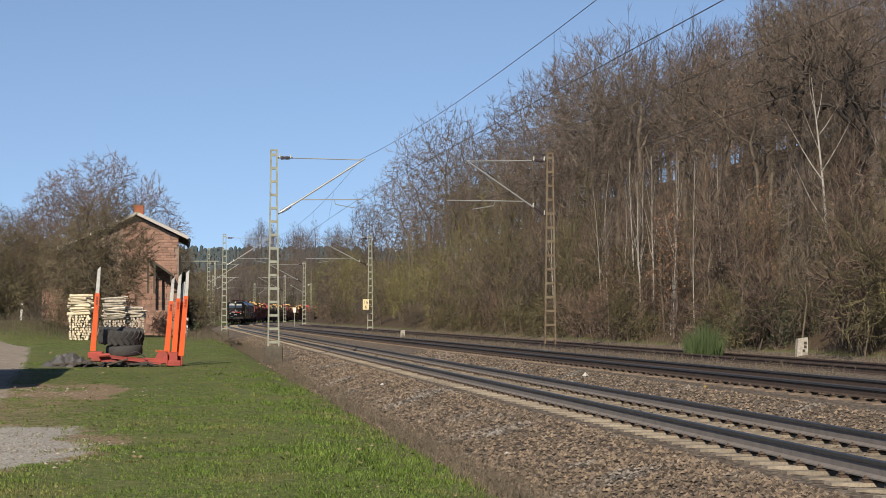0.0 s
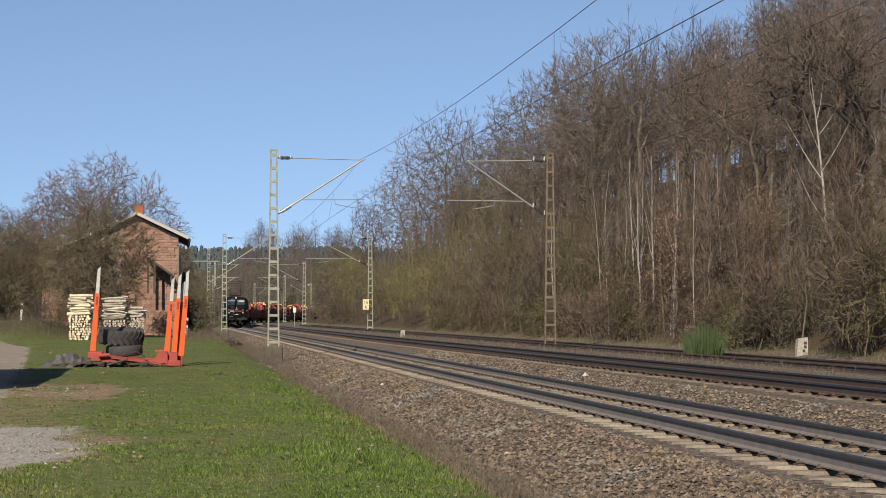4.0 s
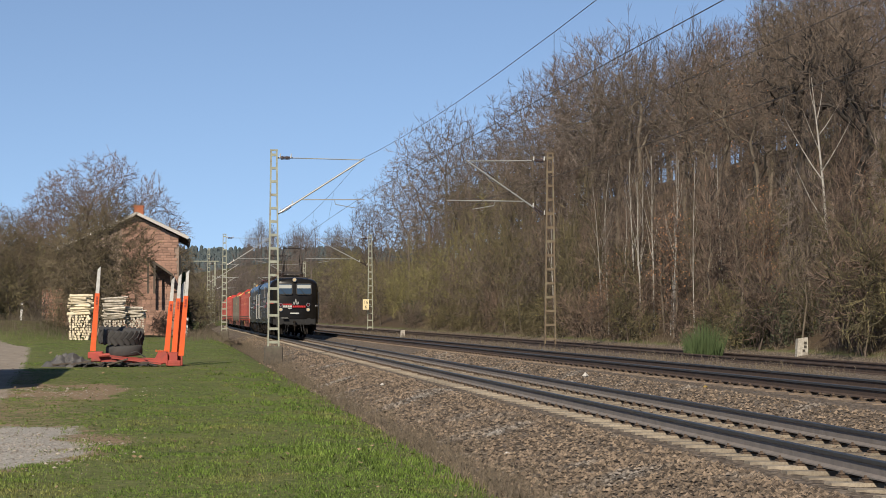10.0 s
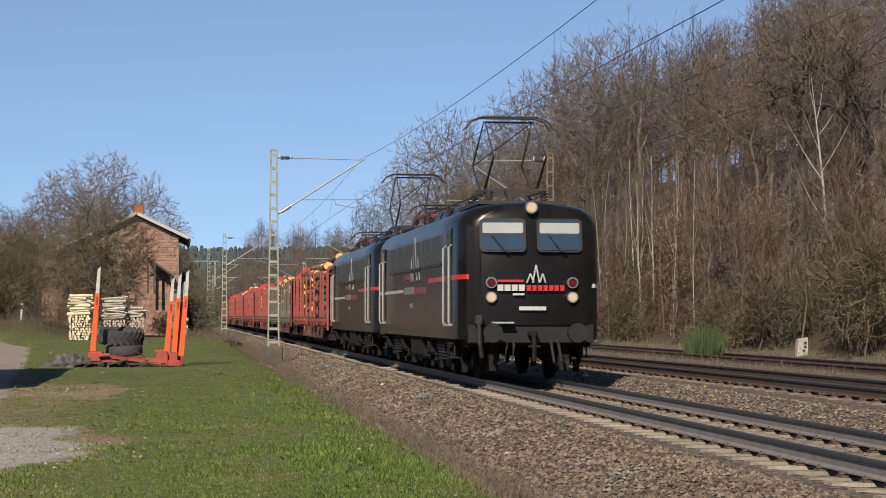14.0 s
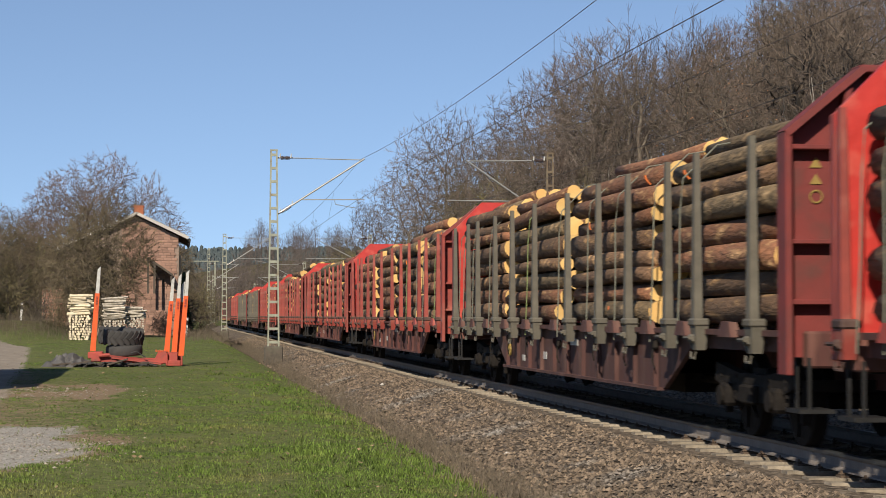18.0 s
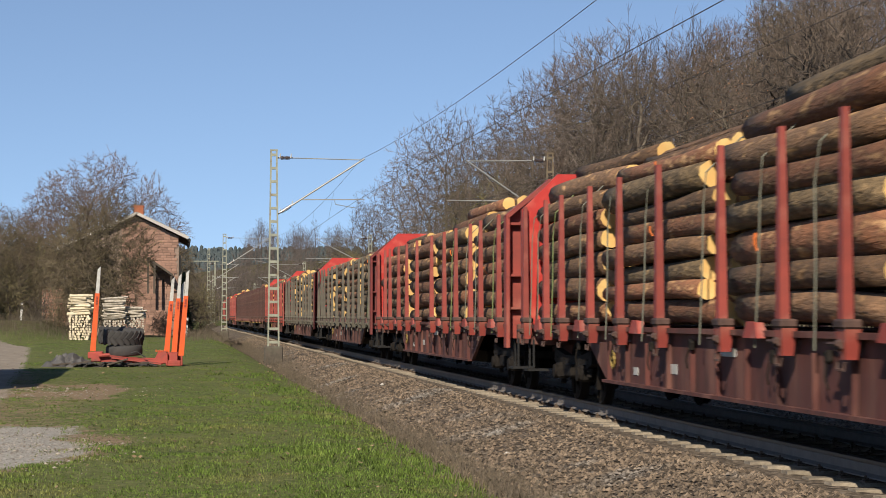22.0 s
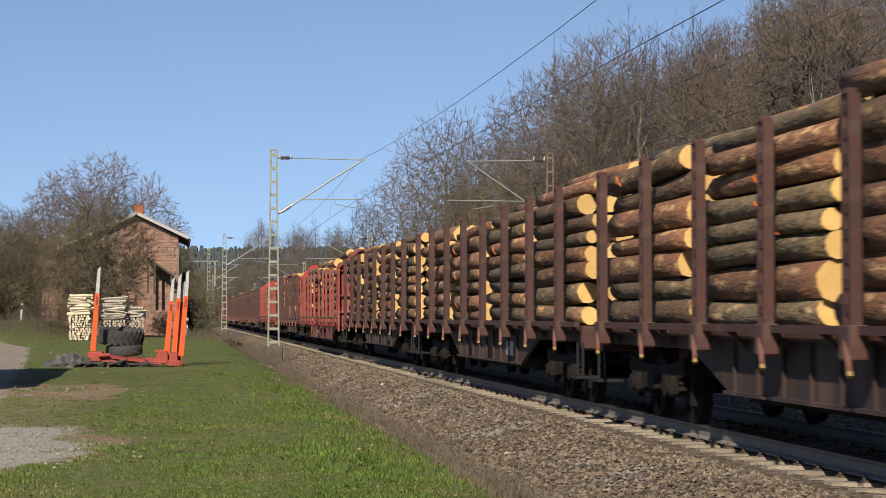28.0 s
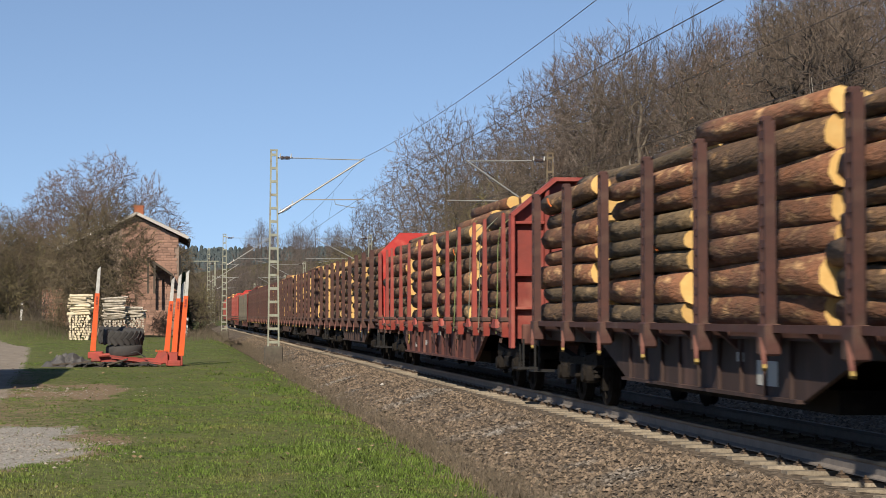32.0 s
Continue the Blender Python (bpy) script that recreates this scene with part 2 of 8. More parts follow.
def ground_material():
    m = bpy.data.materials.new("ground_mix")
    m.use_nodes = True
    nodes, link = m.node_tree.nodes, m.node_tree.links.new
    bsdf = nodes["Principled BSDF"]
    bsdf.inputs["Roughness"].default_value, bsdf.inputs["Specular IOR Level"].default_value = 0.95, 0.2
    co = nodes.new("ShaderNodeTexCoord").outputs["Object"]

    def tex(scale, detail=5):
        n = nodes.new("ShaderNodeTexNoise")
        n.inputs["Scale"].default_value, n.inputs["Detail"].default_value, n.inputs["Roughness"].default_value = scale, detail, 0.65
        link(co, n.inputs["Vector"])
        return n.outputs["Fac"]

    def ramp(src, stops):
        r = nodes.new("ShaderNodeValToRGB")
        while len(r.color_ramp.elements) < len(stops):
            r.color_ramp.elements.new(0.5)
        for e, (p, c) in zip(r.color_ramp.elements, stops):
            e.position, e.color = p, (*c, 1)
        link(src, r.inputs[0])
        return r.outputs[0]

    def mixed(fac, a, b):
        n = nodes.new("ShaderNodeMix")
        n.data_type = "RGBA"
        link(fac, n.inputs[0]), link(a, n.inputs[6]), link(b, n.inputs[7])
        return n.outputs[2]

    def mask(key, wobble, amount=0.9):
        a = nodes.new("ShaderNodeAttribute")
        a.attribute_name = key
        s = nodes.new("ShaderNodeMath")
        s.operation = "MULTIPLY_ADD"
        sub = nodes.new("ShaderNodeMath")
        sub.operation = "SUBTRACT"
        sub.inputs[1].default_value = 0.5
        link(wobble, sub.inputs[0]), link(sub.outputs[0], s.inputs[0])
        s.inputs[1].default_value = amount
        link(a.outputs["Fac"], s.inputs[2])
        r = nodes.new("ShaderNodeMapRange")
        r.inputs["From Min"].default_value, r.inputs["From Max"].default_value = 0.35, 0.65
        link(s.outputs[0], r.inputs["Value"])
        return r.outputs[0]

    mid, fine, big = tex(2.2), tex(14), tex(0.35)
    grass = ramp(fine, [(0.34, (0.014, 0.02, 0.006)), (0.5, (0.0696, 0.0923, 0.0199)), (0.64, (0.15, 0.14, 0.062))])
    dry = ramp(mid, [(0.3, (0.1242, 0.1172, 0.0497)), (0.7, (0.0817, 0.0959, 0.0284))])
    patch = nodes.new("ShaderNodeMapRange")
    patch.inputs["From Min"].default_value, patch.inputs["From Max"].default_value, patch.inputs["To Max"].default_value = 0.42, 0.68, 0.75
    link(big, patch.inputs["Value"])
    col = mixed(patch.outputs[0], grass, dry)
    litter = ramp(fine, [(0.25, (0.0249, 0.0185, 0.0121)), (0.5, (0.0604, 0.0426, 0.0256)), (0.75, (0.1065, 0.0745, 0.044))])
    col = mixed(mask("litter", mid), col, litter)
    bare = ramp(fine, [(0.3, (0.10, 0.07, 0.045)), (0.5, (0.17, 0.122, 0.077)), (0.7, (0.27, 0.20, 0.135))])
    col = mixed(mask("bare", mid, 1.7), col, bare)
    road = ramp(mid, [(0.3, (0.165, 0.14, 0.112)), (0.7, (0.255, 0.22, 0.18))])
    col = mixed(mask("road", mid, 0.6), col, road)
    gravel = ramp(tex(22), [(0.3, (0.1207, 0.11, 0.0923)), (0.52, (0.2556, 0.2414, 0.2165)), (0.66, (0.3905, 0.3763, 0.3479))])
    col = mixed(mask("gravel", tex(1.5), 1.7), col, gravel)
    vor = nodes.new("ShaderNodeTexVoronoi")
    vor.inputs["Scale"].default_value = 17
    link(co, vor.inputs["Vector"])
    stone = ramp(vor.outputs["Color"], [(0.1, (0.071, 0.0554, 0.0412)), (0.5, (0.1384, 0.11, 0.0838)), (0.9, (0.213, 0.1775, 0.142))])
    gap = nodes.new("ShaderNodeMapRange")
    gap.inputs["From Min"].default_value, gap.inputs["From Max"].default_value = 0.42, 0.9
    link(vor.outputs["Distance"], gap.inputs["Value"])
    dark = nodes.new("ShaderNodeRGB")
    dark.outputs[0].default_value = (0.028, 0.021, 0.016, 1)
    stone = mixed(gap.outputs[0], stone, dark.outputs[0])
    bedmask = mask("bed", mid, 0.5)
    col = mixed(bedmask, col, stone)
    link(col, bsdf.inputs["Base Color"])
    bp = nodes.new("ShaderNodeBump")
    bp.inputs["Strength"].default_value, bp.inputs["Distance"].default_value = 0.45, 0.05
    add = nodes.new("ShaderNodeMath")
    link(fine, add.inputs[0])
    mul = nodes.new("ShaderNodeMath")
    mul.operation = "MULTIPLY"
    link(bedmask, mul.inputs[0]), link(gap.outputs[0], mul.inputs[1])
    add.operation = "SUBTRACT"
    link(mul.outputs[0], add.inputs[1])
    link(add.outputs[0], bp.inputs["Height"]), link(bp.outputs[0], bsdf.inputs["Normal"])
    return m


ground = build_ground()

# ---- rails and sleepers ----
M_RAIL = mat("rail_steel", (0.17, 0.15, 0.137), (0.12, 0.107, 0.098), 6, rough=0.75, metal=0.0, bump=0.1)
M_RAILTOP = mat("rail_head", (0.071, 0.0745, 0.0781), (0.0497, 0.0532, 0.0568), 3, rough=0.45, metal=0.6)
M_RUST = mat("rail_rust", (0.0391, 0.0249, 0.0185), (0.0604, 0.0391, 0.0284), 5, rough=0.8, bump=0.2)
M_SLEEPER = mat("sleeper_concrete", (0.245, 0.208, 0.158), (0.165, 0.139, 0.105), 9, rough=0.95, bump=0.6, per_object=0.2, c=(0.125, 0.103, 0.08), c_scale=3, c_at=0.56)
M_SLEEPER_OLD = mat("sleeper_wood", (0.12, 0.088, 0.062), (0.175, 0.135, 0.1), 6, rough=0.95, bump=0.4, per_object=0.2)
M_CLIP = mat("rail_clip", (0.0532, 0.0355, 0.0249), (0.0923, 0.0639, 0.0426), 12, rough=0.8)


def rail_mesh(off, z, s0, s1, step=6.0):
    prof = [(-0.075, -0.172, 0), (0.075, -0.172, 0), (0.075, -0.158, 0), (0.014, -0.135, 0), (0.014, -0.05, 0), (0.036, -0.038, 0), (0.036, -0.006, 1), (0.028, 0.0, 1), (-0.028, 0.0, 0), (-0.036, -0.006, 0), (-0.036, -0.038, 0), (-0.014, -0.05, 0), (-0.014, -0.135, 0), (-0.075, -0.158, 0)]
    g = Geo()
    n = len(prof)
    cuts = np.linspace(s0, s1, int((s1 - s0) / step) + 1)
    for s in cuts:
        for px, pz, _ in prof:
            p, h = line(s, (off(s) if callable(off) else off) + px, z + pz)
            g.v.append(tuple(p))
    for j in range(len(cuts) - 1):
        for i in range(n):
            k = (i + 1) % n
            g.f.append((j * n + i, j * n + k, (j + 1) * n + k, (j + 1) * n + i))
            g.m.append(1 if i in (5, 6, 7, 8, 9) else 0)
    return g


def sleeper_geo(length, width, high, clip):
    g = Geo()
    h = length / 2
    g.add([(-h, -width / 2, -high), (h, -width / 2, -high), (h, width / 2, -high), (-h, width / 2, -high), (-h + 0.03, -width / 2 + 0.05, -0.03), (-0.45, -width / 2 + 0.06, -0.042), (0.45, -width / 2 + 0.06, -0.042), (h - 0.03, -width / 2 + 0.05, -0.03), (h - 0.03, width / 2 - 0.05, -0.03), (0.45, width / 2 - 0.06, -0.042), (-0.45, width / 2 - 0.06, -0.042), (-h + 0.03, width / 2 - 0.05, -0.03)],
          [(3, 2, 1, 0), (0, 1, 7, 6, 5, 4), (2, 3, 11, 10, 9, 8), (1, 2, 8, 7), (3, 0, 4, 11), (4, 5, 10, 11), (5, 6, 9, 10), (6, 7, 8, 9)])
    for c in (-0.7525, 0.7525):
        g.box(c - 0.14, c + 0.14, -0.075, 0.075, -0.035, -0.015, 1)
        if clip:
            for d in (-0.105, 0.105):
                g.box(c + d - 0.03, c + d + 0.03, -0.032, 0.032, -0.015, 0.01, 1, 0.01)
                g.tube([(c + d, 0, 0.008), (c + d, 0, 0.03)], 0.015, 5, 1)
    return g


def build_track(name, label, off, z, s0, s1, near0, near1, rail_mats, sleeper_mat, spacing, clip, seed, gap=None):
    t = thing(name, label, "railway track", kind="structure", at=pose(0, 0, 0))
    for side in (-0.7525, 0.7525):
        spans = [(s0, s1)] if not gap else [(s0, gap[0]), (gap[1], s1)]
        for a, b in spans:
            part("rail", rail_mesh((lambda s, side=side: off(s) + side) if callable(off) else off + side, z, a, b), rail_mats, t, smooth=False)
    me = sleeper_geo(2.5, 0.3, 0.2, clip).mesh("sleeper", [sleeper_mat, M_CLIP])
    rest = Geo()
    rng = random.Random(seed)
    s = s0 + 0.3
    base = Geo().box(-1.25, 1.25, -0.11, 0.11, -0.2, -0.03)
    while s < s1:
        p, h = line(s, off(s) if callable(off) else off, z - 0.172)
        m = pose(p.x, p.y, p.z + rng.uniform(-0.01, 0.008), 0, 0, -math.degrees(h) + rng.uniform(-0.7, 0.7))
        if near0 <= s <= near1:
            part("sleeper", me, None, t, at=m)
        else:
            rest.add([tuple(m @ Vector(v)) for v in base.v], base.f, 0)
            rest.m[-len(base.f):] = base.m
        s += spacing
    far = part("sleeper_row", rest, [sleeper_mat, M_CLIP], t)
    tagged(far, kind="stuff")
    return t


# ---- overhead line ----
M_MAST = mat("mast_paint", (0.2556, 0.2698, 0.213), (0.1917, 0.1988, 0.1562), 5, rough=0.7, bump=0.1, c=(0.142, 0.0994, 0.0639), c_scale=3, c_at=0.66)
M_MAST_RUST = mat("mast_rusty", (0.142, 0.1136, 0.071), (0.0923, 0.0639, 0.0426), 5, rough=0.85, bump=0.15, c=(0.142, 0.142, 0.0923), c_scale=2)
M_ALU = mat("galvanised_tube", (0.2556, 0.2627, 0.2556), (0.2059, 0.213, 0.2059), 8, rough=0.55, metal=0.3)
M_INSUL = mat("insulator_glaze", (0.0355, 0.0249, 0.0213), (0.0639, 0.0426, 0.0355), 9, rough=0.25)
M_CAP = mat("insulator_cap", (0.426, 0.426, 0.4118), (0.355, 0.355, 0.3408), 9, rough=0.5)
M_WIRE = mat("wire_copper", (0.0391, 0.0355, 0.0319), (0.0532, 0.0461, 0.0391), 20, rough=0.6, metal=0.2)
M_CONC = mat("old_concrete", (0.0887, 0.0745, 0.0582), (0.0532, 0.0454, 0.0355), 4, rough=0.95, bump=0.5, c=(0.0994, 0.0994, 0.071), c_scale=1.5)


def lattice_mast(wide, top, high, material, foot=True):
    """Two channel legs that taper together, with battens between."""
    g = Geo()
    z0 = 0.0
    for sx in (-1, 1):
        g.beam((sx * wide / 2, 0, z0), (sx * top / 2, 0, high), 0.06, 0.14)
    n = int(high / 0.55)
    for i in range(n + 1):
        f = (i + 0.35) / (n + 0.7)
        z = high * f
        w = (wide + (top - wide) * f) / 2
        for sy in (-0.06, 0.06):
            g.box(-w, w, sy - 0.008, sy + 0.008, z - 0.05, z + 0.05)
    g.box(-top / 2 - 0.04, top / 2 + 0.04, -0.08, 0.08, high - 0.03, high + 0.03)
    return g


def catenary_mast(s, side, material, reach, long_arm=True, label_extra=""):
    """A mast beside the line; side -1 stands left of the near track and serves it, +1 right of the far track."""
    off = -3.46 if side < 0 else float(np.interp(s, [77, 157, 237], [7.65, 8.3, 8.1]))
    reach = reach if side < 0 else off - far_off(s) - 0.05
    p, h = line(s, off)
    z = height(p.x, p.y) - 0.05
    rail = 0.0 if side < 0 else FAR_Z
    base = 0.12 if side < 0 else 0.22
    m = thing("catenary_mast", "lattice steel catenary mast with tubular cantilever arm" + label_extra, "catenary mast", "catenary masts", at=pose(p.x, p.y, base, 0, 0, -math.degrees(h)))
    tall = side < 0 and s == 237
    hgt = (9.5 if tall else 7.9) - base
    part("lattice_post", lattice_mast(0.42, 0.22, hgt, material), material, m)
    g = Geo()
    g.box(-0.36, 0.36, -0.36, 0.36, min(z, height(p.x, p.y)) - base - 0.5, 0.02 if side < 0 else height(p.x, p.y) - base + 0.03, 0, 0.04)
    part("foundation", g, M_CONC, m, "weathered concrete block")
    if tall:
        part("portal_arm", Geo().beam((-2.2, 0, 7.95 - base), (1.2, 0, 7.95 - base), 0.10), M_MAST, m)
        part("drop_post", Geo().beam((0.75, 0, 8.0 - base), (0.75, 0, 4.9 - base), 0.14), M_MAST, m)
    d = -side
    zt, zb, zc = 7.6 - base, 5.35 - base, 5.95 - base
    x0, tip = d * 0.14, d * reach
    g = Geo()
    g.tube([(x0 + d * 0.55, 0, zt), (tip, 0, zt - 0.05)], 0.022, 6)
    part("top_tube", g, M_ALU, m)
    g = Geo()
    k = 0.16
    a, b = Vector((x0, 0, zb)), Vector((tip + d * 0.05, 0, zt))
    g.tube([a.lerp(b, k), b], 0.036, 8)
    part("cantilever_tube", g, M_ALU, m, "grey galvanised tube")
    q = a.lerp(b, 0.36)
    q = Vector((a.x + (b.x - a.x) * (zc - a.z) / (b.z - a.z), 0, zc))
    g = Geo()
    g.tube([q, (d * (reach + (0.05 if side < 0 else 0.8)), 0, zc + 0.02)], 0.024, 6)
    part("registration_tube", g, M_ALU, m)
    for c0, c1 in ((Vector((x0, 0, zt)), Vector((x0 + d * 0.6, 0, zt))), (a, a.lerp(b, k + 0.03))):
        g = Geo()
        for i in range(7):
            f0 = 0.25 + i * 0.085
            g.disc(c0.lerp(c1, f0), c1 - c0, 0.075, 0.035, 10)
        g.tube([c0, c1], 0.03, 6)
        ins = part("insulator", g, M_INSUL, m, "brown ribbed insulator")
        for f0 in (0.16, 0.88):
            pt = c0.lerp(c1, f0)
            part("end_cap", Geo().tube([pt, pt + Vector((0.02, 0, 0.17))], [0.035, 0.02], 6), M_CAP, ins, "pale metal fitting")
    g = Geo()
    g.tube([(d * (reach - 1.15), 0, zc - 0.02), (d * (reach - 1.1), 0, zc - 0.18), (d * (reach - 0.25), 0, zc - 0.33)], 0.016, 5)
    part("steady_arm", g, M_ALU, m)
    return m


def wire_run(name, label, off, z_of, r, s_list, sag, kind="structure"):
    g = Geo()
    pts = []
    for a, b in zip(s_list, s_list[1:]):
        for i in range(12):
            f = i / 12
            s = a + (b - a) * f
            p, _ = line(s, off(s), (z_of(s) if callable(z_of) else z_of) - sag * 4 * f * (1 - f))
            pts.append(p)
    g.tube(pts, r, 5, caps=False)
    return g


def build_overhead():
    stations = [-83, -3, 77, 157, 237, 317, 397, 477]
    contact = lambda s: float(np.interp(s, [-83, -3, 77, 477], [5.56, 5.56, 5.84, 5.84]))
    for s in stations:
        catenary_mast(s, -1, M_MAST, 3.55)
        catenary_mast(s, 1, M_MAST_RUST if s <= 77 else M_MAST, 3.45)
    for centre, sgn in ((lambda s: 0.0, 1), (far_off, -1)):
        o = lambda s, centre=centre, sgn=sgn: centre(s) + sgn * 0.3 * math.cos(math.pi * (s + 3) / 80)
        w = thing("overhead_wire", "dark copper contact wire hung from a sagging carrier cable", "overhead wire", "overhead wires")
        part("contact_wire", wire_run("contact_wire", "", o, contact, 0.0085, stations, 0.0), M_WIRE, w, smooth=True, normals=False)
        part("carrier_cable", wire_run("carrier_cable", "", centre, 7.58, 0.0075, stations, 0.72), M_WIRE, w, smooth=True, normals=False)
        for a, b in zip(stations, stations[1:]):
            for i in range(1, 6):
                f = i / 6
                s = a + (b - a) * f
                top = 7.58 - 0.72 * 4 * f * (1 - f)
                p0, _ = line(s, centre(s), top)
                p1, _ = line(s, o(s), contact(s))
                g = Geo()
                g.tube([p0, p1], 0.0045, 4, caps=False)
                part("dropper", g, M_WIRE, w, normals=False)


TRACKS = lambda: (
    build_track("railway_track_near", "ballasted track with grey rails on pale concrete sleepers", 0, 0, -90, 520, 10, 180, [M_RAIL, M_RAILTOP], M_SLEEPER, 0.65, True, 1),
    build_track("railway_track_far", "ballasted track with brown rails on dark sleepers", far_off, FAR_Z, -60, 520, 20, 140, [M_RUST, M_RAILTOP], M_SLEEPER_OLD, 0.67, True, 2),
    build_track("railway_siding", "disused rusty siding overgrown with dry weeds", SIDE_OFF, SIDE_Z, 20, 260, 25, 110, [M_RUST, M_RUST], M_SLEEPER_OLD, 0.68, False, 3))
build_overhead()

# ---- trees ----
M_BARK = mat("bark_grey", (0.1349, 0.1136, 0.0852), (0.071, 0.0568, 0.0426), 3, rough=0.95, bump=0.4, stretch=(1, 1, 0.3), per_object=0.25)
M_BARK_DARK = mat("bark_dark", (0.071, 0.0568, 0.0426), (0.0426, 0.0341, 0.027), 3, rough=0.95, bump=0.4, stretch=(1, 1, 0.3), per_object=0.25)
M_TWIG = mat("twigs_brown", (0.1008, 0.0767, 0.0589), (0.0554, 0.0426, 0.0334), 1.5, rough=0.9, per_object=0.25, island=0.6)
M_TWIG_RED = mat("twigs_reddish", (0.1172, 0.0817, 0.0611), (0.0674, 0.0476, 0.0355), 1.5, rough=0.9, per_object=0.25, island=0.6)
M_TWIG_OLIVE = mat("twigs_olive", (0.0923, 0.0767, 0.0369), (0.0568, 0.0483, 0.0241), 1.5, rough=0.9, per_object=0.25, island=0.6)
M_TWIG_WILLOW = mat("twigs_willow", (0.14, 0.122, 0.05), (0.092, 0.083, 0.034), 1.5, rough=0.9, per_object=0.2, island=0.5)
# greyer, lighter twig copy; sunlight on the crowns is put into its colour
M_TWIG_GREY_SUNLIT = mat("twigs_greyish_sunlit", (0.1526, 0.1242, 0.1065), (0.0887, 0.071, 0.0604), 1.5, rough=0.9, per_object=0.2, island=0.6)
M_TWIG_OAK = mat("twigs_oak", (0.142, 0.0994, 0.0795), (0.0852, 0.0604, 0.0483), 1.5, rough=0.9, island=0.5)
M_TWIG_YARD = mat("twigs_yard", (0.1172, 0.0923, 0.0554), (0.071, 0.0568, 0.0355), 1.5, rough=0.9, island=0.5)
M_BIRCH = mat("birch_bark", (0.31, 0.295, 0.265), (0.21, 0.195, 0.17), 6, rough=0.8, c=(0.0355, 0.0319, 0.0284), c_scale=3.0, c_at=0.66, stretch=(1, 1, 2.5))
M_DRYLEAF = mat("dry_leaves", (0.284, 0.1491, 0.0781), (0.1988, 0.0994, 0.0497), 6, rough=0.9, island=0.3)
M_BUD = mat("fresh_buds", (0.1775, 0.1704, 0.0497), (0.1278, 0.1278, 0.0355), 6, rough=0.9, island=0.3)
M_EVERGREEN = mat("evergreen_needles", (0.0355, 0.0604, 0.0213), (0.0213, 0.0391, 0.0142), 4, rough=0.9, island=0.35)
M_IVY = mat("dark_foliage", (0.0284, 0.0355, 0.0142), (0.0426, 0.0461, 0.0213), 4, rough=0.8, island=0.35)
UP = Vector((0, 0, 1))


def any_side(rng, d):
    a = d.orthogonal().normalized()
    return (Matrix.Rotation(rng.uniform(0, 2 * math.pi), 3, d) @ a)


def cone(g, p, q, r):
    """A thin tapered twig of three faces."""
    d = q - p
    a = d.orthogonal().normalized() * r
    b = d.cross(a).normalized() * r
    o = len(g.v)
    g.v += [tuple(p + a), tuple(p - a * 0.5 + b * 0.87), tuple(p - a * 0.5 - b * 0.87), tuple(q)]
    g.f += [(o, o + 1, o + 3), (o + 1, o + 2, o + 3), (o + 2, o, o + 3)]
    g.m += [0, 0, 0]


def limb(rng, g, p, d, length, r, sides, bendy, lift, steps=4):
    """A wandering tapered limb; returns points along it."""
    pts, radii = [p.copy()], [r]
    for i in range(steps):
        d = (d + Vector((rng.uniform(-1, 1), rng.uniform(-1, 1), rng.uniform(-1, 1))) * bendy + UP * lift).normalized()
        p = p + d * (length / steps)
        pts.append(p.copy())
        radii.append(r * (1 - 0.8 * (i + 1) / steps))
    g.tube(pts, radii, sides, caps=False)
    return pts


def on(pts, f):
    i = min(int(f * (len(pts) - 1)), len(pts) - 2)
    t = f * (len(pts) - 1) - i
    return pts[i].lerp(pts[i + 1], t), (pts[i + 1] - pts[i]).normalized()


def bare_tree(rng, high, first=0.35, limbs=13, subs=7, twigs=9, spread=0.42, r=None, lean=0.05, upright=0.12, thin=0.011, steep=0.0):
    trunk, crown = Geo(), Geo()
    r = r or high * 0.013
    d = Vector((rng.uniform(-lean, lean), rng.uniform(-lean, lean), 1)).normalized()
    spine = limb(rng, trunk, Vector((0, 0, -0.3)), d, high * 0.92, r, 7, 0.05, 0.03, 7)
    for i in range(limbs):
        f = first + (0.97 - first) * ((i + rng.random()) / limbs)
        p, dd = on(spine, f)
        out = any_side(rng, UP)
        rise = (f - first) / (1 - first)
        ln = high * spread * (1.1 - 0.55 * rise) * rng.uniform(0.7, 1.15)
        way = (out * 0.9 + UP * (rng.uniform(0.2, 0.7) + 0.35 * rise + steep)).normalized()
        bough = limb(rng, trunk, p, way, ln, r * (1 - f * 0.8) * 0.55, 4, 0.16, upright)
        for j in range(subs):
            q, qd = on(bough, rng.uniform(0.2, 1.0))
            way2 = (qd * 0.7 + any_side(rng, qd) * 0.8 + UP * 0.35).normalized()
            l2 = ln * rng.uniform(0.25, 0.5)
            tip = q + way2 * l2
            cone(crown, q, tip, r * 0.10)
            for k in range(twigs):
                a, ad = q.lerp(tip, rng.uniform(0.08, 1.0)), way2
                way3 = (ad * 0.55 + any_side(rng, ad) * 0.95 + UP * 0.25).normalized()
                cone(crown, a, a + way3 * l2 * rng.uniform(0.3, 0.85), thin)
    return trunk, crown


